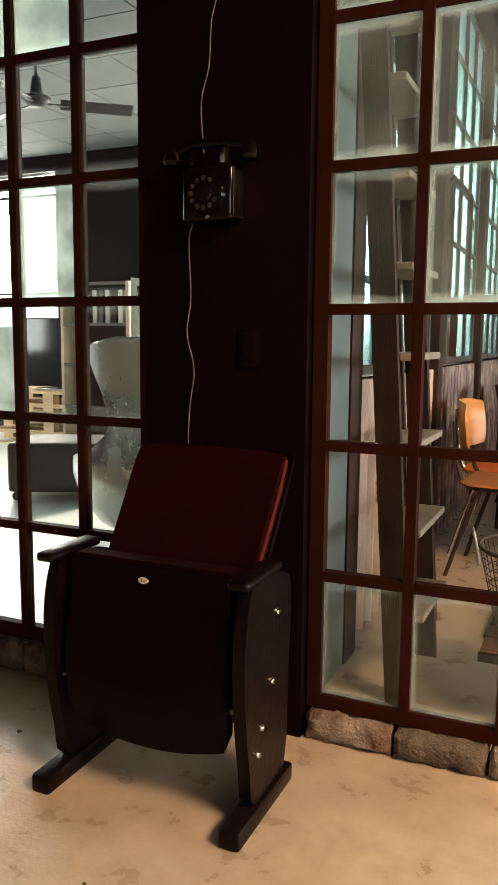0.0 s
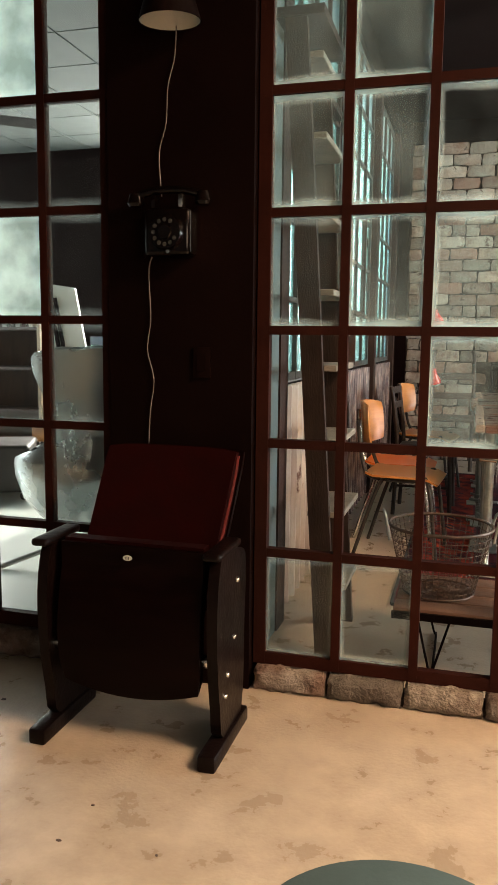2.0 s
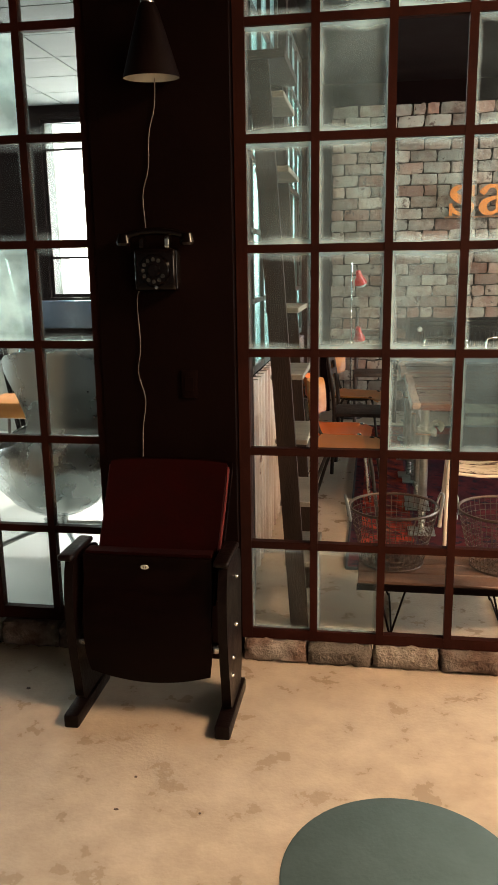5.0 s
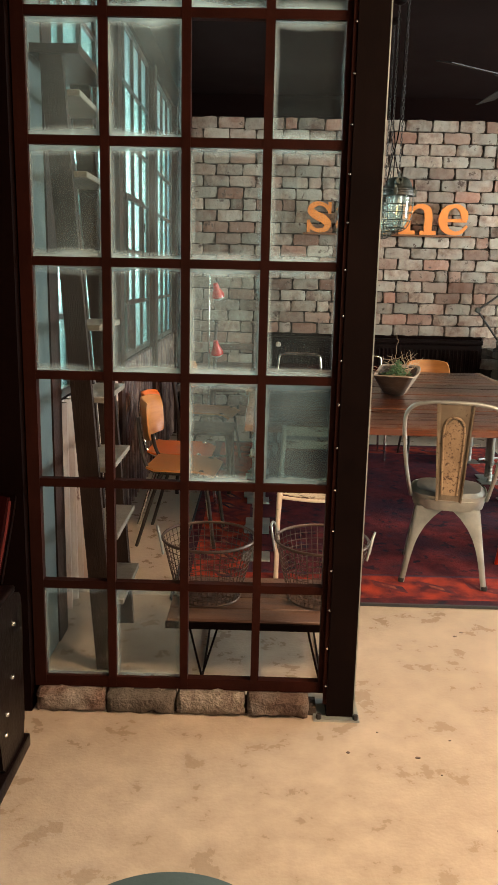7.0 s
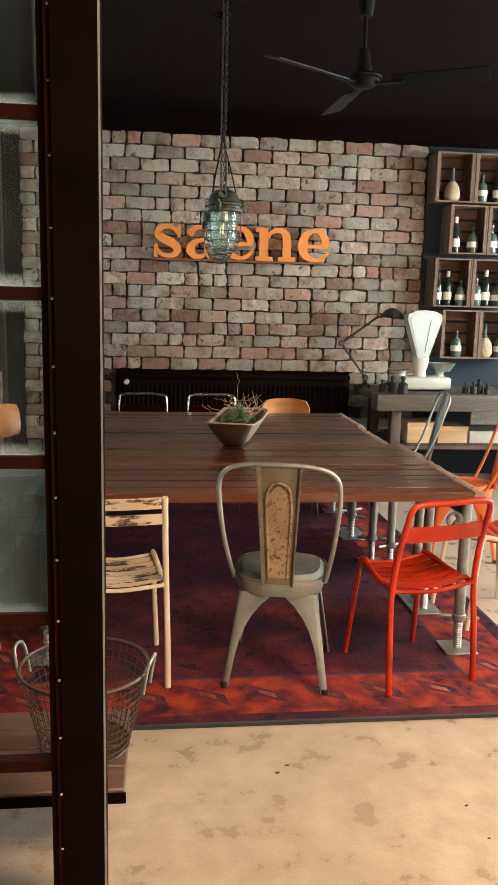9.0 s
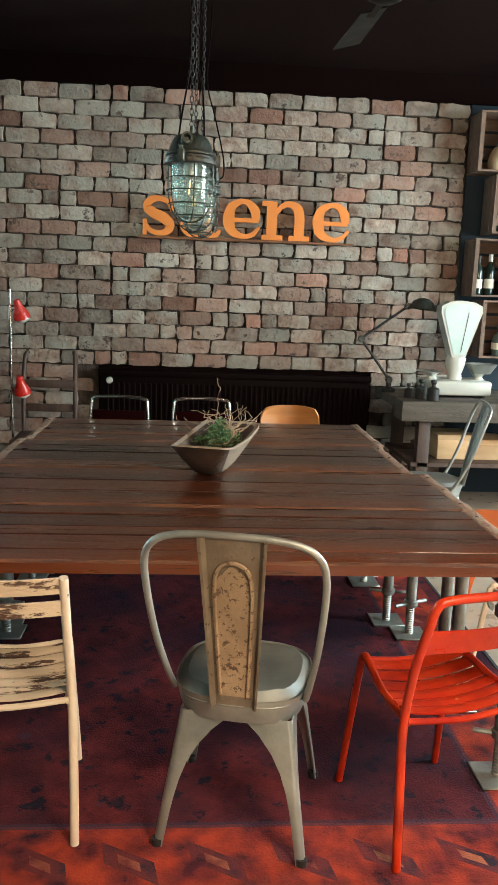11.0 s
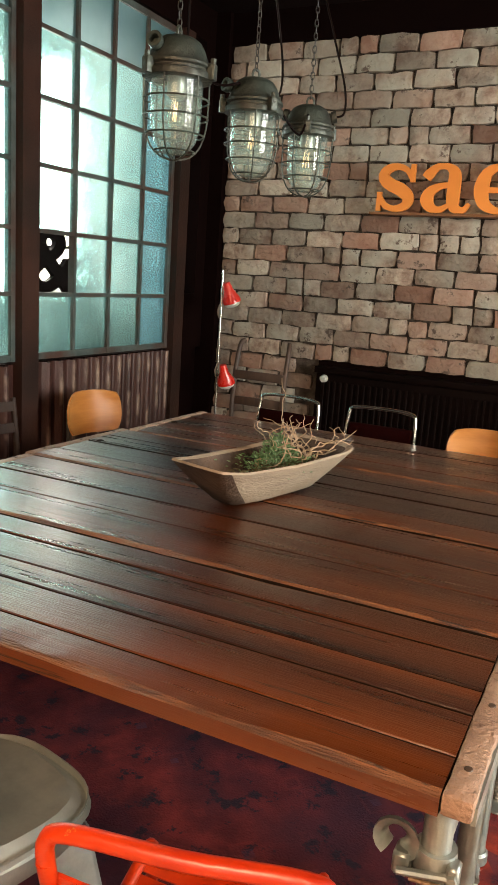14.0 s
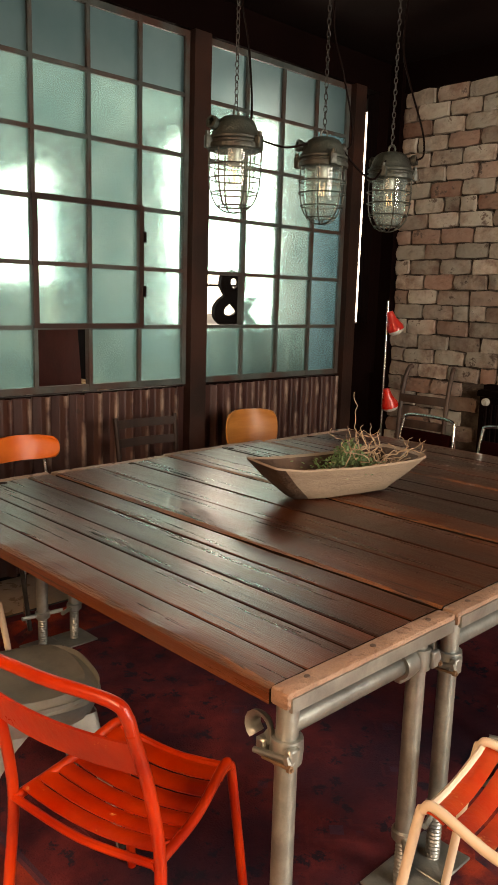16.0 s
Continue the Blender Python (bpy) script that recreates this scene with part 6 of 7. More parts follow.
def sign():
    t = thing("wall_sign", pose(0.47, 7.318, 1.945), "orange cut-out lower-case letters on a narrow ledge", "sign")
    bm = boxes((-0.02, -0.088, -0.018, 1.60, 0.02, -0.003))
    part("ledge", bm, surface("sign_ledge", (0.16, 0.06, 0.02), (0.2, 0.08, 0.03), 0.6), t)
    H = 0.287
    for ch, x0, x1 in (("s", 0.0, 0.265), ("a", 0.285, 0.595), ("e", 0.605, 0.895), ("n", 0.90, 1.26), ("e", 1.275, 1.57)):
        bm = bmesh.new()
        for k, line in enumerate(STROKES[ch]):
            stroke(bm, line, -0.0780 + 0.0008 * k, -0.050, x0, x1 - x0, H)
        for k, (a, b, c, d) in enumerate(SLABS[ch]):
            box(bm, x0 + a * (x1 - x0), -0.0768 + 0.0006 * k, b * H, x0 + c * (x1 - x0), -0.0505, d * H)
        part("letter_" + ch, bm, SIGN_ORANGE, t)
    return t


sign()


def radiator():
    t = thing("radiator", pose(0.17, 7.30, 0.10), "black ribbed panel radiator in the brick niche", "radiator")
    bm = bmesh.new()
    soft_box(bm, 0.0, -0.02, 0.02, 2.10, 0.05, 0.80, 0.008, 2)
    part("panel", bm, BLACK_STEEL, t)
    for i in range(50):
        bm = bmesh.new()
        soft_box(bm, 0.045 + i * 0.041, -0.032, 0.06, 0.066 + i * 0.041, -0.018, 0.74, 0.005, 1)
        part("rib", bm, BLACK_STEEL, t)
    bm = bmesh.new()
    soft_box(bm, -0.01, -0.045, 0.79, 2.11, 0.06, 0.835, 0.008, 2)
    part("top_grille", bm, BLACK_STEEL, t)
    bm = bmesh.new()
    lathe(bm, [(0, 0.05), (0.018, 0.05), (0.026, 0.035), (0.026, 0.012), (0.018, 0.0), (0, 0)], 16, pose(0.075, -0.045, 0.76, 90, 0, 0))
    part("valve_knob", bm, ENAMEL, t, "white round valve knob")
    for x in (0.15, 1.95):
        part("foot", boxes((x, -0.01, -0.10, x + 0.04, 0.04, 0.03)), BLACK_STEEL, t)
    return t


radiator()


def stand_lamp(m):
    t = thing("floor_lamp", m, "chrome stand lamp with two small red shades", "lamp")
    bm = bmesh.new()
    lathe(bm, [(0, 0.02), (0.11, 0.018), (0.12, 0.008), (0.12, 0), (0, 0)], 28)
    part("base", bm, IRON, t)
    bm = bmesh.new()
    tube(bm, [(0, 0, 0.015), (0.0, 0, 1.52)], 0.008, 10)
    part("pole", bm, CHROME, t)
    for z, ang in ((1.37, 0), (0.83, 8)):
        bm = bmesh.new()
        lathe(bm, [(0, 0.085), (0.022, 0.08), (0.028, 0.05), (0.03, 0.03), (0.058, -0.03), (0.060, -0.055), (0.057, -0.055), (0.028, 0.02), (0, 0.04)], 20, pose(0.075, -0.03, z, 18, -14 + ang, 0))
        sh = part("shade", bm, RED_LAMP, t, "glossy red lamp shade")
        bm = bmesh.new()
        lathe(bm, [(0.055, -0.053), (0.05, -0.072), (0.03, -0.084), (0, -0.088)], 16, pose(0.075, -0.03, z, 18, -14 + ang, 0))
        part("bulb", bm, ENAMEL, sh)
        bm = bmesh.new()
        tube(bm, [(0, 0, z - 0.01), (0.05, -0.02, z + 0.02)], 0.006, 8)
        part("joint_arm", bm, CHROME, t)
    return t


stand_lamp(pose(-0.43, 6.98, 0.0))


def workbench():
    t = thing("workbench", pose(2.30, 6.38, 0.0), "old weathered wooden workbench with a lower shelf", "workbench")
    for i in range(4):
        bm = bmesh.new()
        soft_box(bm, 0.0, i * 0.205, 0.80 if i else 0.73, 2.4, i * 0.205 + 0.20, 0.865, 0.006, 2)
        part("top_board", bm, BENCH_WOOD, t)
    for x in (0.14, 2.2):
        for y in (0.06, 0.72):
            bm = bmesh.new()
            soft_box(bm, x, y, 0.0, x + 0.085, y + 0.085, 0.80, 0.006, 2)
            part("leg", bm, DARK_WOOD, t)
    for i in range(3):
        bm = bmesh.new()
        soft_box(bm, 0.10, 0.06 + i * 0.25, 0.40, 2.32, 0.30 + i * 0.25, 0.435, 0.004, 1)
        part("shelf_board", bm, DARK_WOOD, t)
    bm = bmesh.new()
    soft_box(bm, 0.80, 0.01, 0.62, 1.5, 0.05, 0.735, 0.004, 1)
    part("drawer", bm, BENCH_WOOD, t)
    return t


workbench()
for x, w, h, mat, lab in ((2.62, 0.25, 0.17, BOX_WOOD, "light wooden box on the workbench shelf"), (2.89, 0.26, 0.14, BOX_WOOD, "light wooden box on the workbench shelf"), (3.17, 0.32, 0.10, ENAMEL, "flat white box on the workbench shelf")):
    bm = bmesh.new()
    soft_box(bm, 0, 0, 0, w, 0.3, h, 0.006, 2)
    b = solo("storage_box", bm, mat, lab, "box", pose(x, 6.55, 0.436))
    part("lid", boxes((-0.004, -0.004, h - 0.03, w + 0.004, 0.304, h + 0.006)), mat, b)


def kitchen_scale(m):
    t = thing("shop_scale", m, "white enamelled shop scale with a fan-shaped dial", "scale")
    bm = bmesh.new()
    soft_box(bm, -0.23, -0.15, 0.015, 0.23, 0.15, 0.12, 0.02, 3)
    part("base", bm, ENAMEL, t)
    for x in (-0.18, 0.18):
        for y in (-0.11, 0.11):
            bm = bmesh.new()
            lathe(bm, [(0, 0), (0.018, 0), (0.018, 0.02), (0, 0.02)], 10, Matrix.Translation((x, y, 0)))
            part("foot", bm, IRON, t)
    bm = bmesh.new()
    lathe(bm, [(0.06, 0.11), (0.05, 0.16), (0.07, 0.22), (0.075, 0.27), (0.05, 0.32), (0.0, 0.33)], 24, Matrix.Diagonal((1, 0.7, 1, 1)))
    part("neck", bm, ENAMEL, t)
    outline = [(-0.05, 0.28), (-0.155, 0.60), (-0.15, 0.645), (-0.09, 0.672), (0, 0.682), (0.09, 0.672), (0.15, 0.645), (0.155, 0.60), (0.05, 0.28)]
    bm = bmesh.new()
    prism(bm, outline, -0.05, 0.05)
    head = part("dial_housing", bm, ENAMEL, t)
    inner = [(x * 0.84, 0.30 + (z - 0.28) * 0.90) for x, z in outline]
    bm = bmesh.new()
    prism(bm, inner, -0.054, -0.0505)
    part("dial_face", bm, surface("dial_glass", (0.42, 0.52, 0.48), (0.52, 0.60, 0.56), 0.1, scale=4, bump=0), head)
    bm = bmesh.new()
    tube(bm, [(0.01, -0.056, 0.32), (0.05, -0.056, 0.60)], 0.002, 5)
    part("pointer", bm, IRON, head)
    for x, r, h in ((0.20, 0.115, 0.07), (-0.19, 0.10, 0.012)):
        bm = bmesh.new()
        lathe(bm, [(0, 0.165), (r * 0.6, 0.165), (r, 0.165 + h), (r - 0.006, 0.165 + h), (r * 0.55, 0.172), (0, 0.172)], 24, Matrix.Translation((x, 0, 0)))
        pan = part("pan", bm, GALV, t)
        bm = bmesh.new()
        lathe(bm, [(0.05, 0.115), (0.03, 0.14), (0.05, 0.168)], 16, Matrix.Translation((x * 0.9, 0, 0)))
        part("pan_support", bm, ENAMEL, pan)
    return t


kitchen_scale(pose(2.775, 6.78, 0.866, 0, 0, 4))


def iron_weight(m, k):
    bm = bmesh.new()
    lathe(bm, [(0, 0), (0.03 * k, 0), (0.031 * k, 0.005), (0.031 * k, 0.06 * k), (0.024 * k, 0.068 * k), (0.012 * k, 0.072 * k), (0.010 * k, 0.085 * k), (0.017 * k, 0.095 * k), (0.015 * k, 0.108 * k), (0, 0.112 * k)], 16)
    w = solo("scale_weight", bm, IRON, "small dark cast iron scale weight", "weight", m, "scale weights")
    return w


for x, y, k in ((2.47, 6.55, 1.25), (2.53, 6.46, 1.3), (2.40, 6.62, 0.9), (3.10, 6.55, 0.8), (3.16, 6.52, 0.9), (3.22, 6.55, 1.1), (3.27, 6.5, 0.8)):
    iron_weight(pose(x, y, 0.866), k)


def desk_lamp():
    t = thing("desk_lamp", pose(2.33, 6.92, 0.865), "jointed grey-green industrial desk lamp", "lamp")
    bm = bmesh.new()
    lathe(bm, [(0, 0), (0.05, 0), (0.05, 0.025), (0.02, 0.04), (0.02, 0.09), (0, 0.09)], 18)
    part("base", bm, IRON, t)
    a, b, c = Vector((0, 0, 0.09)), Vector((-0.225, 0, 0.385)), Vector((0.10, -0.02, 0.63))
    for p, q in ((a, b), (b, c)):
        bm = bmesh.new()
        tube(bm, [p, q], 0.0095, 10)
        part("arm", bm, IRON, t)
    for p in (a, b, c):
        bm = bmesh.new()
        lathe(bm, [(0, -0.02), (0.024, -0.02), (0.026, 0), (0.024, 0.02), (0, 0.02)], 16, Matrix.Translation(p) @ pose(0, 0, 0, 90, 0, 0))
        part("joint", bm, LAMP_CAST, t)
    bm = bmesh.new()
    lathe(bm, [(0.0, 0.075), (0.035, 0.07), (0.075, 0.045), (0.1, 0.0), (0.108, -0.008), (0.105, -0.012), (0.07, 0.038), (0.0, 0.065)], 28, Matrix.Translation((0.21, -0.02, 0.62)) @ pose(0, 0, 0, 0, 6, 0))
    part("shade", bm, LAMP_CAST, t)
    return t


desk_lamp()


def crate(x, z, w, h):
    t = thing("wine_crate", pose(x, 7.10, z), "brown slatted wooden wine crate used as a wall shelf", "crate", "crates on the wall")
    d = 0.255
    for i in range(3):
        y0 = 0.002 + i * 0.085
        for nm, b in (("side_slat", (0.0, y0, 0.014, 0.012, y0 + 0.078, h - 0.014)), ("side_slat", (w - 0.012, y0, 0.014, w, y0 + 0.078, h - 0.014)),
                      ("bottom_slat", (0.0, y0, 0.0, w, y0 + 0.08, 0.013)), ("top_slat", (0.0, y0, h - 0.013, w, y0 + 0.08, h))):
            part(nm, boxes(b), CRATE_WOOD, t)
    for i in range(4):
        part("back_slat", boxes((0.012, d - 0.012, 0.02 + i * h * 0.245, w - 0.012, d - 0.002, 0.02 + i * h * 0.245 + h * 0.19)), CRATE_WOOD, t)
    for xa in (0.013, w - 0.031):
        part("corner_post", boxes((xa, 0.004, 0.014, xa + 0.018, 0.03, h - 0.014)), CRATE_WOOD, t)
    return t


def bottle(m, kind, k=1.0):
    prof = {"wine": [(0, 0), (0.036, 0), (0.038, 0.01), (0.038, 0.18), (0.030, 0.21), (0.014, 0.235), (0.0135, 0.29), (0.016, 0.292), (0.016, 0.30), (0, 0.30)],
            "squat": [(0, 0), (0.044, 0), (0.048, 0.012), (0.048, 0.12), (0.04, 0.15), (0.016, 0.17), (0.015, 0.21), (0.019, 0.212), (0.019, 0.23), (0, 0.23)],
            "flask": [(0, 0), (0.05, 0.0), (0.07, 0.03), (0.075, 0.07), (0.06, 0.13), (0.03, 0.18), (0.015, 0.21), (0.013, 0.30), (0.016, 0.305), (0, 0.31)]}[kind]
    bm = bmesh.new()
    lathe(bm, [(r * k, z * k) for r, z in prof], 18)
    dark = kind == "wine"
    t = solo("bottle", bm, BOTTLE_DARK if dark else BOTTLE_PALE, "dark glass bottle with a paper label" if dark else "pale glass flask in a straw sleeve" if kind == "flask" else "pale squat glass bottle with a label", "bottle", m, "bottles in the crates")
    bm = bmesh.new()
    if kind == "flask":
        lathe(bm, [(r * k + 0.003, z * k) for r, z in prof[1:6]], 18)
        part("straw_sleeve", bm, STRAW, t, "woven straw sleeve")
    else:
        r = prof[3][0] * k + 0.0012
        lathe(bm, [(r, 0.05 * k), (r, (0.12 if dark else 0.10) * k)], 18)
        part("paper_label", bm, LABEL_PAPER, t)
        bm = bmesh.new()
        lathe(bm, [(0.0165 * k, prof[-1][1] * k - 0.05 * k), (0.0165 * k, prof[-1][1] * k + 0.003), (0, prof[-1][1] * k + 0.003)], 12)
        part("cap", bm, LABEL_PAPER if dark and k > 1.0 else IRON, t)
    return t


rnd = random.Random(31)
rows = ((2.93, 2.49, 0.42, ("flask",), ("squat", "wine")), (3.08, 2.05, 0.42, ("wine", "squat"), ("squat", "wine", "squat")),
        (2.966, 1.585, 0.425, ("wine", "wine", "squat"), ("squat", "wine", "squat")), (3.064, 1.123, 0.435, ("squat",), ("flask", "squat")))
for x, z, h, left, right in rows:
    for k, kinds in ((0, left), (1, right)):
        xc = x + k * 0.352
        crate(xc, z, 0.345, h)
        for i, kind in enumerate(kinds):
            s = rnd.uniform(0.92, 1.08)
            bottle(pose(xc + 0.345 * (i + 0.6) / (len(kinds) + 0.2), 7.20 + rnd.uniform(-0.03, 0.03), z + 0.0135, 0, 0, rnd.uniform(0, 360)), kind, s)


FAN_METAL = surface("dark_grey_fan_metal", (0.004, 0.0045, 0.004), (0.008, 0.009, 0.0085), 0.4, 0.1, gloss=0.12)


def ceiling_fan(m, label, rod, mat):
    t = thing("ceiling_fan", m, label, "ceiling fan", "ceiling fans")
    bm = bmesh.new()
    tube(bm, [(0, 0, 0.06), (0, 0, rod)], 0.012, 10)
    part("rod", bm, mat, t)
    bm = bmesh.new()
    lathe(bm, [(0, -0.045), (0.045, -0.042), (0.075, -0.026), (0.088, -0.004), (0.101, 0.0), (0.102, 0.012), (0.085, 0.022), (0.046, 0.03), (0.043, 0.06), (0.028, 0.15), (0, 0.15)], 24)
    part("motor", bm, mat, t)
    bm = bmesh.new()
    lathe(bm, [(0, rod), (0.062, rod), (0.060, rod - 0.012), (0.050, rod - 0.016), (0.036, rod - 0.125), (0, rod - 0.125)], 20)
    part("canopy", bm, mat, t)
    for k in range(3):
        a = pose(0, 0, 0, 0, 0, 120 * k)
        bm = bmesh.new()
        g = [[(r, (0.055 + 0.02 * (r - 0.16)) * u, -0.02 - 0.018 * u) for r in (0.16, 0.3, 0.45, 0.6, 0.66)] for u in (-1, -0.5, 0, 0.5, 1)]
        g = [[tuple(a @ Vector(p)) for p in row] for row in g]
        sheet(bm, g, 0.005)
        bl = part("blade", bm, mat, t)
        bm = bmesh.new()
        box(bm, 0.07, -0.016, -0.03, 0.22, 0.016, -0.022, a)
        part("blade_bracket", bm, mat, bl)
    return t


ceiling_fan(pose(1.63, 4.64, 2.76, 0, 0, 93), "dark metal three-blade ceiling fan under the black ceiling", 0.44, FAN_METAL)


def wire_basket(m):
    t = thing("wire_basket", m, "rusty round wire basket with two handles on the bench", "basket", "wire baskets")
    h = 0.245
    R = lambda z: 0.128 + 0.058 * z / h
    for z, r in ((0.0, 0.004), (h, 0.006)):
        bm = bmesh.new()
        tube(bm, [(R(z) * math.cos(2 * math.pi * k / 36), R(z) * math.sin(2 * math.pi * k / 36), z + 0.005) for k in range(36)], r, 6, closed=True)
        part("rim" if z else "base_ring", bm, WIRE, t)
    for k in range(44):
        a = 2 * math.pi * k / 44
        bm = bmesh.new()
        tube(bm, [(R(0) * 0.2 * math.cos(a), R(0) * 0.2 * math.sin(a), 0.006), (R(0) * math.cos(a), R(0) * math.sin(a), 0.005), (R(h) * math.cos(a), R(h) * math.sin(a), h + 0.004)], 0.0013, 4)
        part("upright_wire", bm, WIRE, t)
    for i in range(1, 10):
        z = h * i / 10 if i < 7 else h * (0.6 + (i - 6) * 0.1)
        bm = bmesh.new()
        tube(bm, [(R(z) * math.cos(2 * math.pi * k / 30), R(z) * math.sin(2 * math.pi * k / 30), z) for k in range(30)], 0.0013, 4, closed=True)
        part("hoop_wire", bm, WIRE, t)
    for k in (0.045, 0.08):
        bm = bmesh.new()
        tube(bm, [(k * math.cos(2 * math.pi * q / 20), k * math.sin(2 * math.pi * q / 20), 0.006) for q in range(20)], 0.0013, 4, closed=True)
        part("hoop_wire", bm, WIRE, t)
    for s in (-1, 1):
        bm = bmesh.new()
        tube(bm, curve_points([(s * R(h), -0.035, h - 0.05), (s * (R(h) + 0.012), -0.034, h + 0.02), (s * (R(h) + 0.02), -0.02, h + 0.05), (s * (R(h) + 0.02), 0.02, h + 0.05), (s * (R(h) + 0.012), 0.034, h + 0.02), (s * R(h), 0.035, h - 0.05)], 5), 0.0048, 8)
        part("handle", bm, GALV, t, "grey steel grip handle")
    return t


basket = wire_basket(pose(-0.115, 2.43, 0.2405, 0, 0, 10))
copy_thing(basket, pose(0.338, 2.43, 0.2405, 0, 0, -15))


def low_bench():
    t = thing("low_bench", pose(-0.262, 2.195, 0.0) @ Matrix.Diagonal((0.985, 1.04, 0.92, 1)), "low bench of brown boards on a black steel frame", "bench")
    for i in range(4):
        bm = bmesh.new()
        soft_box(bm, 0.004, 0.006 + i * 0.105, 0.225, 0.735, 0.106 + i * 0.105, 0.260, 0.004, 1)
        part("board", bm, DARK_PLANK, t)
    for y in (0.0, 0.428):
        part("frame_rail", boxes((0.0, y - 0.006, 0.222, 0.74, y + 0.005, 0.25)), BLACK_STEEL, t)
    for x in (0.14, 0.60):
        bm = bmesh.new()
        tube(bm, curve_points([(x - 0.05, 0.03, 0.215), (x - 0.005, 0.02, 0.02), (x + 0.005, 0.03, 0.007), (x + 0.005, 0.39, 0.007), (x - 0.005, 0.40, 0.02), (x - 0.05, 0.39, 0.215)], 4), 0.0045, 8)
        part("leg_loop", bm, BLACK_STEEL, t)
        bm = bmesh.new()
        tube(bm, [(x + 0.06, 0.03, 0.215), (x + 0.005, 0.03, 0.007)], 0.0045, 8)
        part("leg_brace", bm, BLACK_STEEL, t)
    return t


DARK_PLANK = surface("brown_bench_board", (0.065, 0.032, 0.020), (0.13, 0.066, 0.04), 0.5, scale=5, bump=0.25, stretch=(0.4, 5, 5), rand=0.2)
low_bench()


LADDER_WOOD = surface("dark_ladder_wood", (0.016, 0.009, 0.007), (0.03, 0.017, 0.012), 0.6, gloss=0.2, scale=5, bump=0.25, stretch=(3, 3, 0.5))


def step_ladder(m, stile_w, label, h, mat, treads=True):
    """A ladder whose stiles stand along y, leaning towards -x."""
    t = thing("wooden_ladder", m, label, "ladder", "ladders at the window")
    lean = -0.15
    for y in (0.0, 0.42):
        bm = bmesh.new()
        poly = [(0.0, 0.0), (stile_w, 0.0), (stile_w + lean, h), (lean, h)]
        prism(bm, poly, y, y + 0.028)
        part("stile", bm, mat, t)
    part("top_cap", boxes((lean - 0.03, -0.01, h, lean + stile_w + 0.06, 0.458, h + 0.03)), mat, t)
    n = int(h / 0.27)
    for i in range(1, n + 1):
        z = i * 0.262
        x = lean * z / h
        bm = bmesh.new()
        if treads:
            soft_box(bm, x - 0.01, 0.028, z, x + stile_w + 0.045, 0.42, z + 0.022, 0.003, 1)
        else:
            tube(bm, [(x + stile_w / 2, 0.0, z), (x + stile_w / 2, 0.448, z)], 0.014, 8)
        part("tread" if treads else "rung", bm, GREEN_GREY_WOOD, t)
    return t


step_ladder(pose(-0.535, 2.235, 0.0), 0.075, "dark wooden step ladder with pale treads by the partition", 2.22, LADDER_WOOD)
step_ladder(pose(-0.56, 2.60, 0.0), 0.032, "slim dark wooden ladder leaning at the window", 2.10, LADDER_WOOD, False)

# ---- living room ----
def egg_chair(m):
    t = thing("shell_chair", m, "riveted aluminium shell armchair on a steel swivel base", "armchair")

    def shell(scale, low, high, inset):
        """A pod with a high winged back: radius and reach round the sitter change with the height."""
        g = []
        for i in range(37):
            v = i / 36
            z = low + (high - low) * (1 - (1 - v) ** 1.25)
            r = scale * float(np.interp(z, (0.17, 0.20, 0.26, 0.36, 0.48, 0.58, 0.72, 0.88, 1.0, 1.11), (0.02, 0.13, 0.24, 0.325, 0.365, 0.37, 0.345, 0.34, 0.365, 0.39)))
            reach = float(np.interp(z, (0.2, 0.47, 0.54, 0.58, 0.63, 0.70, 0.78, 0.90, 1.0, 1.06, 1.09, 1.11), (3.12, 3.12, 2.95, 2.62, 2.15, 1.95, 1.98, 2.22, 2.42, 2.44, 2.3, 1.9))) - inset
            back = 0.14 * max(0.0, z - 0.55)
            g.append([(r * math.sin(reach * (j / 20 - 1)), -r * math.cos(reach * (j / 20 - 1)) * 0.97 - back, z) for j in range(41)])
        return g
    bm = bmesh.new()
    sheet(bm, shell(1.0, 0.17, 1.11, 0.0), 0.012)
    part("shell", bm, ALU, t)
    bm = bmesh.new()
    sheet(bm, shell(0.93, 0.25, 1.07, 0.06), 0.02)
    part("lining", bm, LEATHER, t)
    for k in range(18):
        bm = bmesh.new()
        a = -1.9 + 3.8 * k / 17
        z = 0.84 - 0.03 * abs(a)
        lathe(bm, [(0, 0.006), (0.006, 0.004), (0.008, 0), (0, 0)], 8, Matrix.Translation((0.349 * math.sin(a), -0.34 * math.cos(a) - 0.14 * (z - 0.55), z)) @ pose(0, 0, 0, 90, 0, math.degrees(a)))
        part("rivet", bm, ALU, t)
    bm = bmesh.new()
    tube(bm, [(0, 0, 0.09), (0, 0, 0.24)], 0.03, 14)
    part("swivel_column", bm, CHROME, t)
    for k in range(4):
        a = radians(20 + 90 * k)
        bm = bmesh.new()
        tube(bm, curve_points([(0, 0, 0.12), (0.2 * math.cos(a), 0.2 * math.sin(a), 0.085), (0.44 * math.cos(a), 0.44 * math.sin(a), 0.012)], 4), 0.013, 8)
        part("base_leg", bm, GALV, t)
    return t


egg_chair(pose(-1.90, 3.12, 0.0, 0, 0, 106))


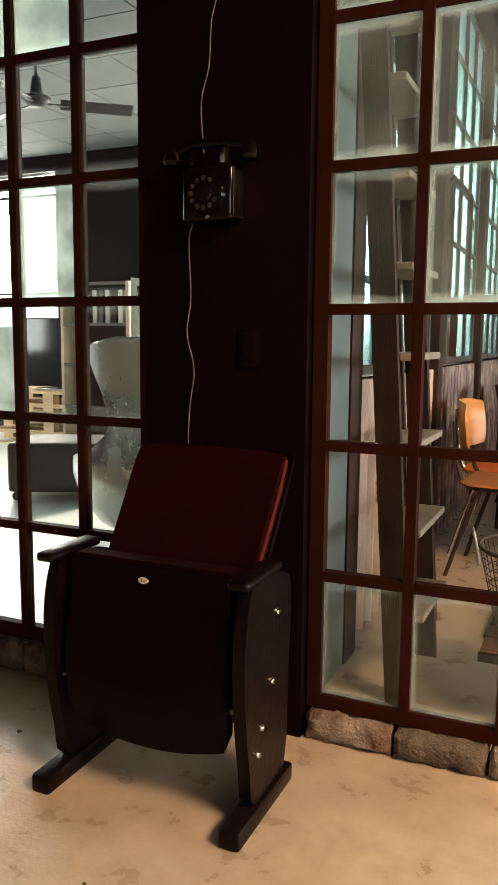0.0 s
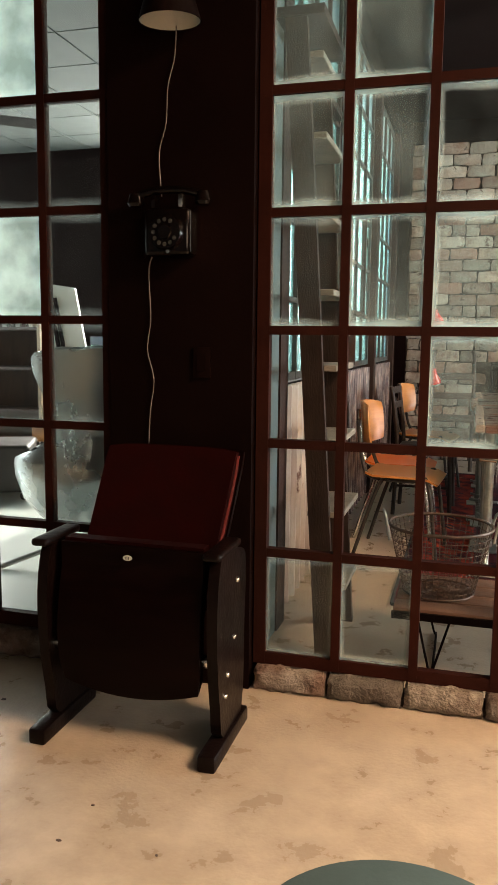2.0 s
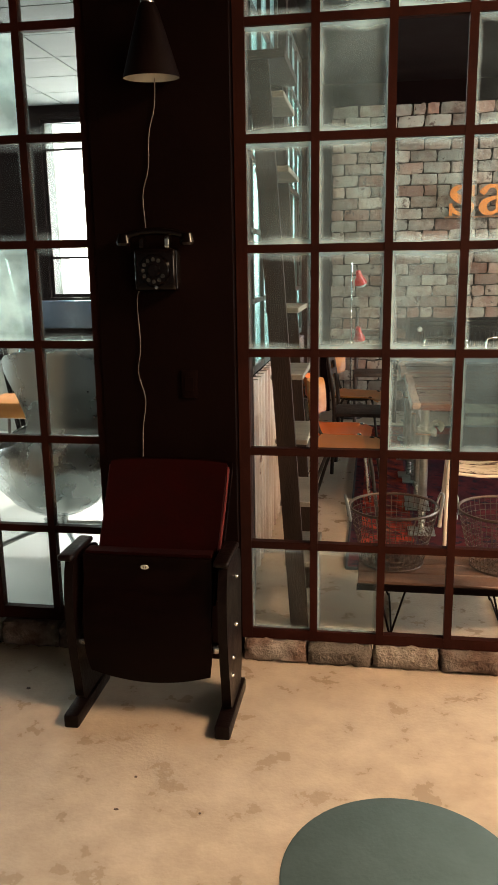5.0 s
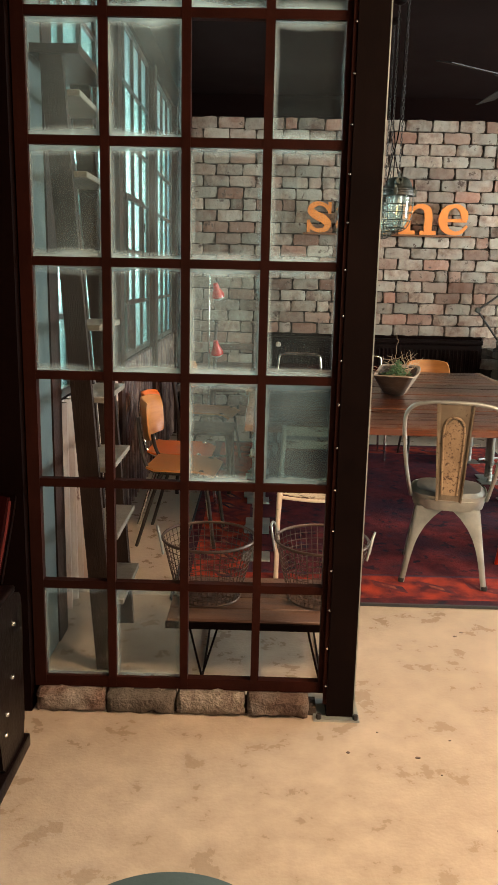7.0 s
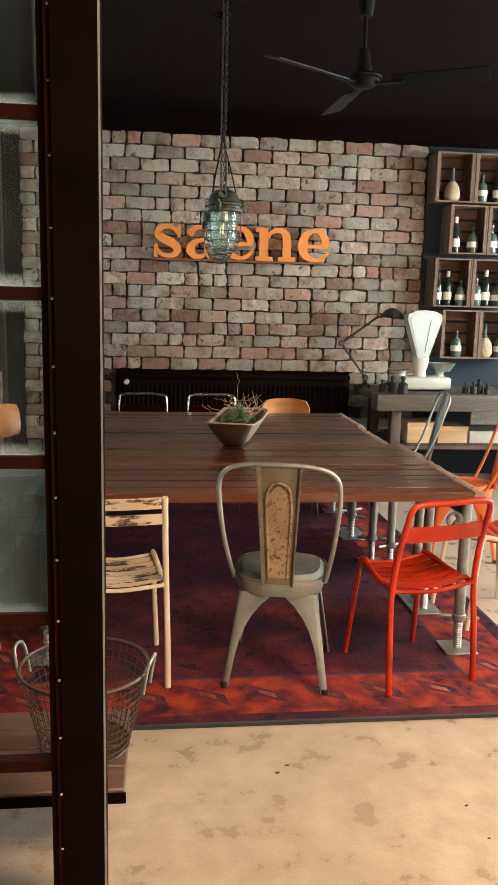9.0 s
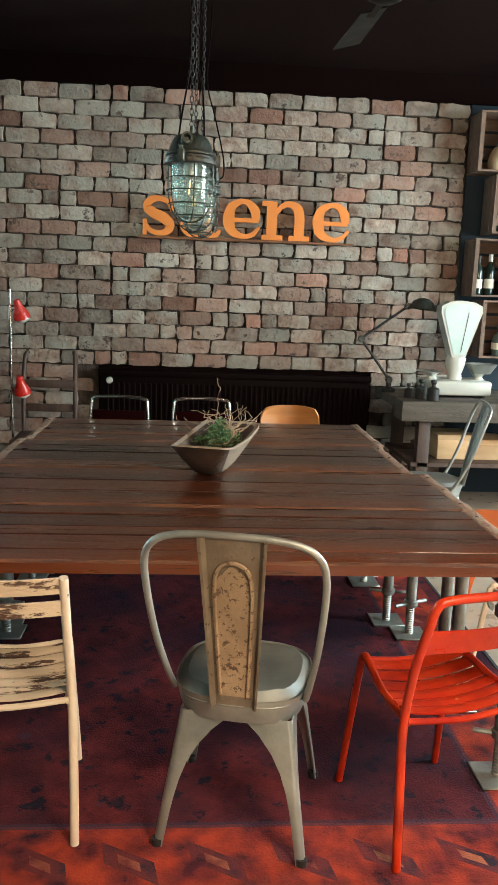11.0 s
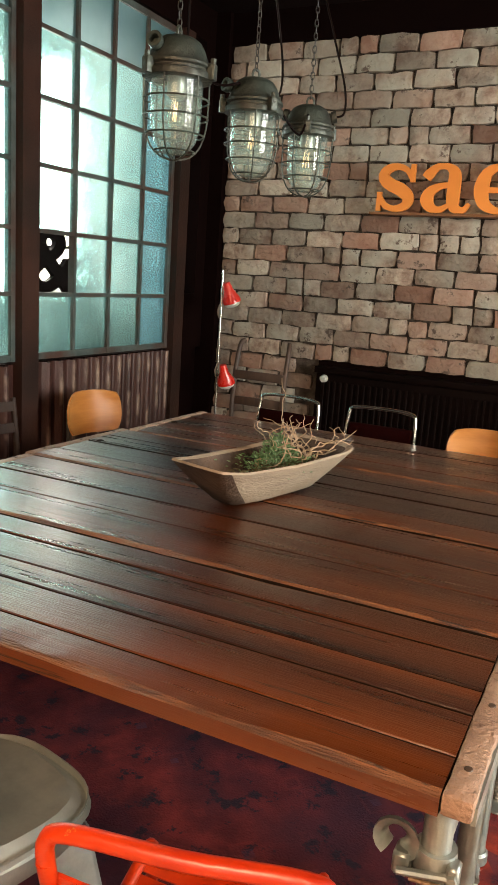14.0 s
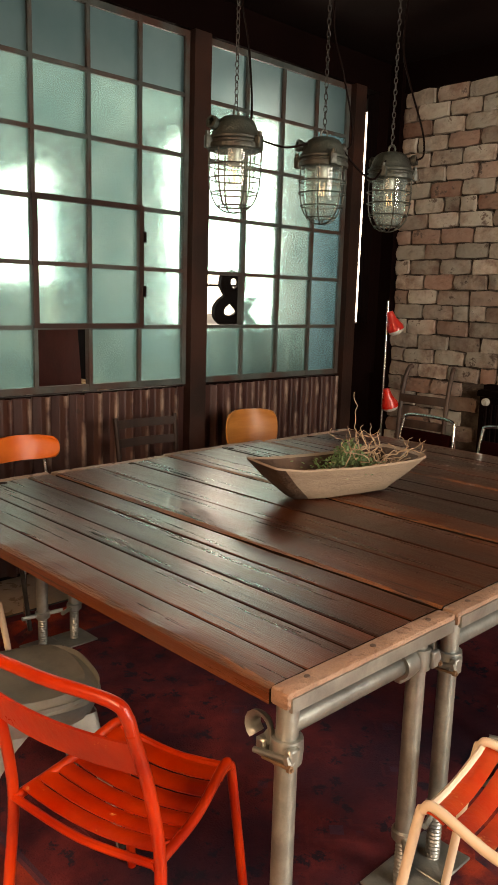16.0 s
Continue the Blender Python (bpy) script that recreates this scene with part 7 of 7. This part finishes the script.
def television():
    t = thing("television", pose(-5.2, 6.75, 0.56), "flat black television standing on a pallet bench", "television")
    bm = bmesh.new()
    soft_box(bm, -0.62, -0.02, 0.03, 0.62, 0.035, 0.76, 0.008, 2)
    part("housing", bm, BLACK_STEEL, t)
    part("screen", boxes((-0.605, -0.0235, 0.045, 0.605, -0.0205, 0.745)), SCREEN, t)
    bm = bmesh.new()
    soft_box(bm, -0.3, -0.1, 0.0, 0.3, 0.1, 0.018, 0.006, 1)
    part("stand_foot", bm, CHROME, t)
    part("stand_neck", boxes((-0.06, -0.01, 0.018, 0.06, 0.02, 0.06)), BLACK_STEEL, t)
    return t


television()


def pallet_bench():
    t = thing("pallet_bench", pose(-6.0, 6.35, 0.0), "low television bench made of stacked wooden pallets", "bench")
    for lay in range(4):
        z = lay * 0.14
        for y in (0.0, 0.37, 0.72):
            for x in (0.0, 0.85, 1.72):
                part("block", boxes((x, y, z + 0.018, x + 0.13, y + 0.09, z + 0.12)), BOX_WOOD, t)
            part("bottom_board", boxes((0.0, y, z, 1.85, y + 0.09, z + 0.018)), BOX_WOOD, t)
        for i in range(6):
            part("top_board", boxes((0.0, i * 0.14, z + 0.12, 1.85, i * 0.14 + 0.11, z + 0.138)), BOX_WOOD, t)
    return t


pallet_bench()


def ottoman():
    t = thing("ottoman", pose(-3.42, 4.45, 0.0, 0, 0, 25), "black leather ottoman on castors", "ottoman")
    bm = bmesh.new()
    soft_box(bm, -0.34, -0.27, 0.06, 0.34, 0.27, 0.40, 0.03, 3)
    part("cushion", bm, LEATHER, t)
    for x in (-0.29, 0.29):
        for y in (-0.22, 0.22):
            bm = bmesh.new()
            lathe(bm, [(0, -0.012), (0.03, -0.012), (0.03, 0.012), (0, 0.012)], 14, pose(x, y, 0.03, 90, 0, 0))
            part("castor", bm, IRON, t)
    return t


ottoman()


def side_table():
    t = thing("side_table", pose(-3.05, 5.15, 0.0), "small yellow-topped wooden side table", "table")
    bm = bmesh.new()
    soft_box(bm, -0.28, -0.24, 0.34, 0.28, 0.24, 0.47, 0.02, 2)
    part("tabletop", bm, PLYWOOD, t)
    for x in (-0.22, 0.22):
        for y in (-0.18, 0.18):
            bm = bmesh.new()
            tube(bm, [(x * 1.1, y * 1.1, 0), (x, y, 0.345)], 0.014, 8)
            part("leg", bm, DARK_WOOD, t)
    return t


side_table()


def open_shelf():
    t = thing("book_shelf", pose(-4.62, 5.98, 0.0), "dark shelf unit with pale edges and leaning folders", "shelf")
    for x in (0.0, 0.72):
        part("side", boxes((x, 0.0, 0.0, x + 0.03, 0.35, 1.62)), PALE_WOOD, t)
    for z in (0.05, 0.45, 0.85, 1.22, 1.59):
        part("shelf_board", boxes((0.03, 0.0, z, 0.72, 0.35, z + 0.028)), DARK_WOOD, t)
    part("back_panel", boxes((0.03, 0.34, 0.05, 0.72, 0.35, 1.6)), DARK_WOOD, t)
    return t


open_shelf()
for i in range(5):
    bm = bmesh.new()
    soft_box(bm, 0, 0, 0, 0.05, 0.24, 0.30, 0.003, 1)
    solo("folder", bm, (ENAMEL, LEATHER, ENAMEL, DARK_RED_WOOD, LABEL_PAPER)[i], ("white paper folder standing on the shelf", "black folder standing on the shelf", "white paper folder standing on the shelf", "dark red folder standing on the shelf", "cream paper folder standing on the shelf")[i], "folder",
         pose(-4.30 + i * 0.07, 6.04, 1.248))
bm = bmesh.new()
prism(bm, [(0.0, 0.0), (0.54, 0.0), (0.44, 1.06), (0.34, 1.60), (0.0, 1.65)], 0.0, 0.03)
solo("leaning_board", bm, ENAMEL, "white tapered board standing beside the shelf", "board", pose(-3.855, 6.0, 0.0))
for k in (0.0, 0.055):
    bm = bmesh.new()
    prism(bm, [(0.33 + k, 0.0), (0.37 + k, 0.0), (0.105 + k, 1.57 - k), (0.075 + k, 1.57 - k)], -0.022, -0.002)
    solo("batten", bm, BLACK_STEEL, "thin black batten leaning on the white board", "batten", pose(-3.855, 6.0, 0.0))
bm = bmesh.new()
soft_box(bm, -3.05, 6.93, 0.0, -2.6, 7.30, 0.62, 0.006, 1)
solo("cabinet", bm, BLACK_WOOD, "low black cabinet against the wall", "cabinet")
bm = bmesh.new()
soft_box(bm, -4.0, 7.22, 0.88, -3.08, 7.36, 1.17, 0.01, 2)
solo("window_bench", bm, BLUE_SILL, "dark blue lacquered box below the window", "window box")
bm = bmesh.new()
soft_box(bm, -1.55, 5.95, 0.0, -1.15, 6.75, 1.30, 0.006, 2)
cab = solo("cabinet", bm, DARK_RED_WOOD, "tall dark red wooden cabinet behind the factory window", "cabinet")
part("cabinet_door", boxes((-1.148, 5.97, 0.05, -1.142, 6.345, 1.27)), DARK_RED_WOOD, cab)
part("cabinet_door", boxes((-1.148, 6.355, 0.05, -1.142, 6.73, 1.27)), DARK_RED_WOOD, cab)
bm = lettering("&", 1.0, 0.05, Matrix(), 0.02)
xs, ys = [v.co.x for v in bm.verts], [v.co.y for v in bm.verts]
k = 0.42 / (max(ys) - min(ys))
bmesh.ops.transform(bm, matrix=Matrix.Translation((0, 0, -min(ys) * k)) @ pose(0, 0, 0, 90, 0, 0) @ Matrix.Diagonal((k, k, 1, 1)), verts=bm.verts)
solo("ampersand_letter", bm, BLACK_STEEL, "black cut-out ampersand letter on the cabinet", "letter", pose(-1.40, 6.18, 1.301, 0, 0, 72))
bm = bmesh.new()
prism(bm, [(-0.2, 0.0), (0.2, 0.0), (0.12, 1.32), (-0.12, 1.32)], -0.15, 0.15)
solo("pedestal", bm, DARK_RED_WOOD, "tapered dark red wooden pedestal by the window", "pedestal", pose(-1.35, 4.88, 0.0, 0, 0, 60))
ceiling_fan(pose(-3.66, 4.53, 2.74, 0, 0, 40), "dark metal three-blade ceiling fan under the pale ceiling", 0.41, IRON)

# ---- brick pieces ----
setting_wall = setting("wall_brick", boxes((-0.655, 7.375, 0.0, 0.15, 7.42, 3.0), (2.3, 7.375, 0.0, 2.935, 7.42, 3.0), (0.15, 7.375, 0.97, 2.3, 7.42, 3.0)), MORTAR,
                       "wall of old weathered reddish-grey bricks with dark recessed joints", "brick wall")


def brick_mesh(w, h, d, seed):
    """A worn brick: an uneven face, chipped outline and rounded arrises."""
    rnd = random.Random(seed)
    bm = bmesh.new()
    nx, nz = 5, 2
    grid = []
    for i in range(nz + 1):
        row = []
        for j in range(nx + 1):
            x, z = w * (j / nx - 0.5), h * (i / nz - 0.5)
            rim = j in (0, nx) or i in (0, nz)
            corner = j in (0, nx) and i in (0, nz)
            k = 0.955 if corner else 1.0
            row.append(bm.verts.new((x * k + rnd.uniform(-0.0065, 0.0065), -d + rnd.uniform(-0.005, 0.005) + (0.006 if rim else 0) + (0.006 if corner else 0), z * k + rnd.uniform(-0.0058, 0.0058))))
        grid.append(row)
    for i in range(nz):
        for j in range(nx):
            bm.faces.new((grid[i][j], grid[i][j + 1], grid[i + 1][j + 1], grid[i + 1][j]))
    loop = grid[0] + [grid[i][nx] for i in range(1, nz + 1)] + grid[nz][::-1][1:] + [grid[i][0] for i in range(nz - 1, 0, -1)]
    back = [bm.verts.new((v.co.x * 1.025, 0.0, v.co.z * 1.03)) for v in loop]
    for j in range(len(loop)):
        k = (j + 1) % len(loop)
        bm.faces.new((loop[j], back[j], back[k], loop[k]))
    return as_mesh("brick", bm, 42)


PITCH, COURSE = 0.2555, 0.1072
whole = [brick_mesh(0.2425, 0.0985, 0.036, s) for s in range(14)]
half = [brick_mesh(0.116, 0.0985, 0.036, 20 + s) for s in range(5)]
rnd = random.Random(4)
for row in range(28):
    z = (row + 0.5) * COURSE
    x = -0.655 + (0 if row % 2 else -PITCH / 2) + rnd.uniform(-0.01, 0.01)
    owed = 0
    while x < 2.91:
        w = PITCH
        meshes = whole
        if not owed and x > -0.5 and rnd.random() < 0.05:
            owed = 2
        if owed or x < -0.70 or x + w > 2.975:
            owed = max(0, owed - 1)
            w, meshes = PITCH / 2, half
            if x < -0.70:
                x += PITCH / 2
        cx = x + w / 2
        x += w
        if z < 0.99 and 0.10 < cx < 2.36:
            continue
        b = part("brick", meshes[rnd.randrange(len(meshes))], BRICK, setting_wall)
        b.matrix_basis = pose(cx, 7.374 + rnd.uniform(-0.014, 0.008), z + rnd.uniform(-0.0035, 0.0035), rnd.uniform(-1.5, 1.5), rnd.uniform(-0.6, 0.6), rnd.uniform(-1.2, 1.2))
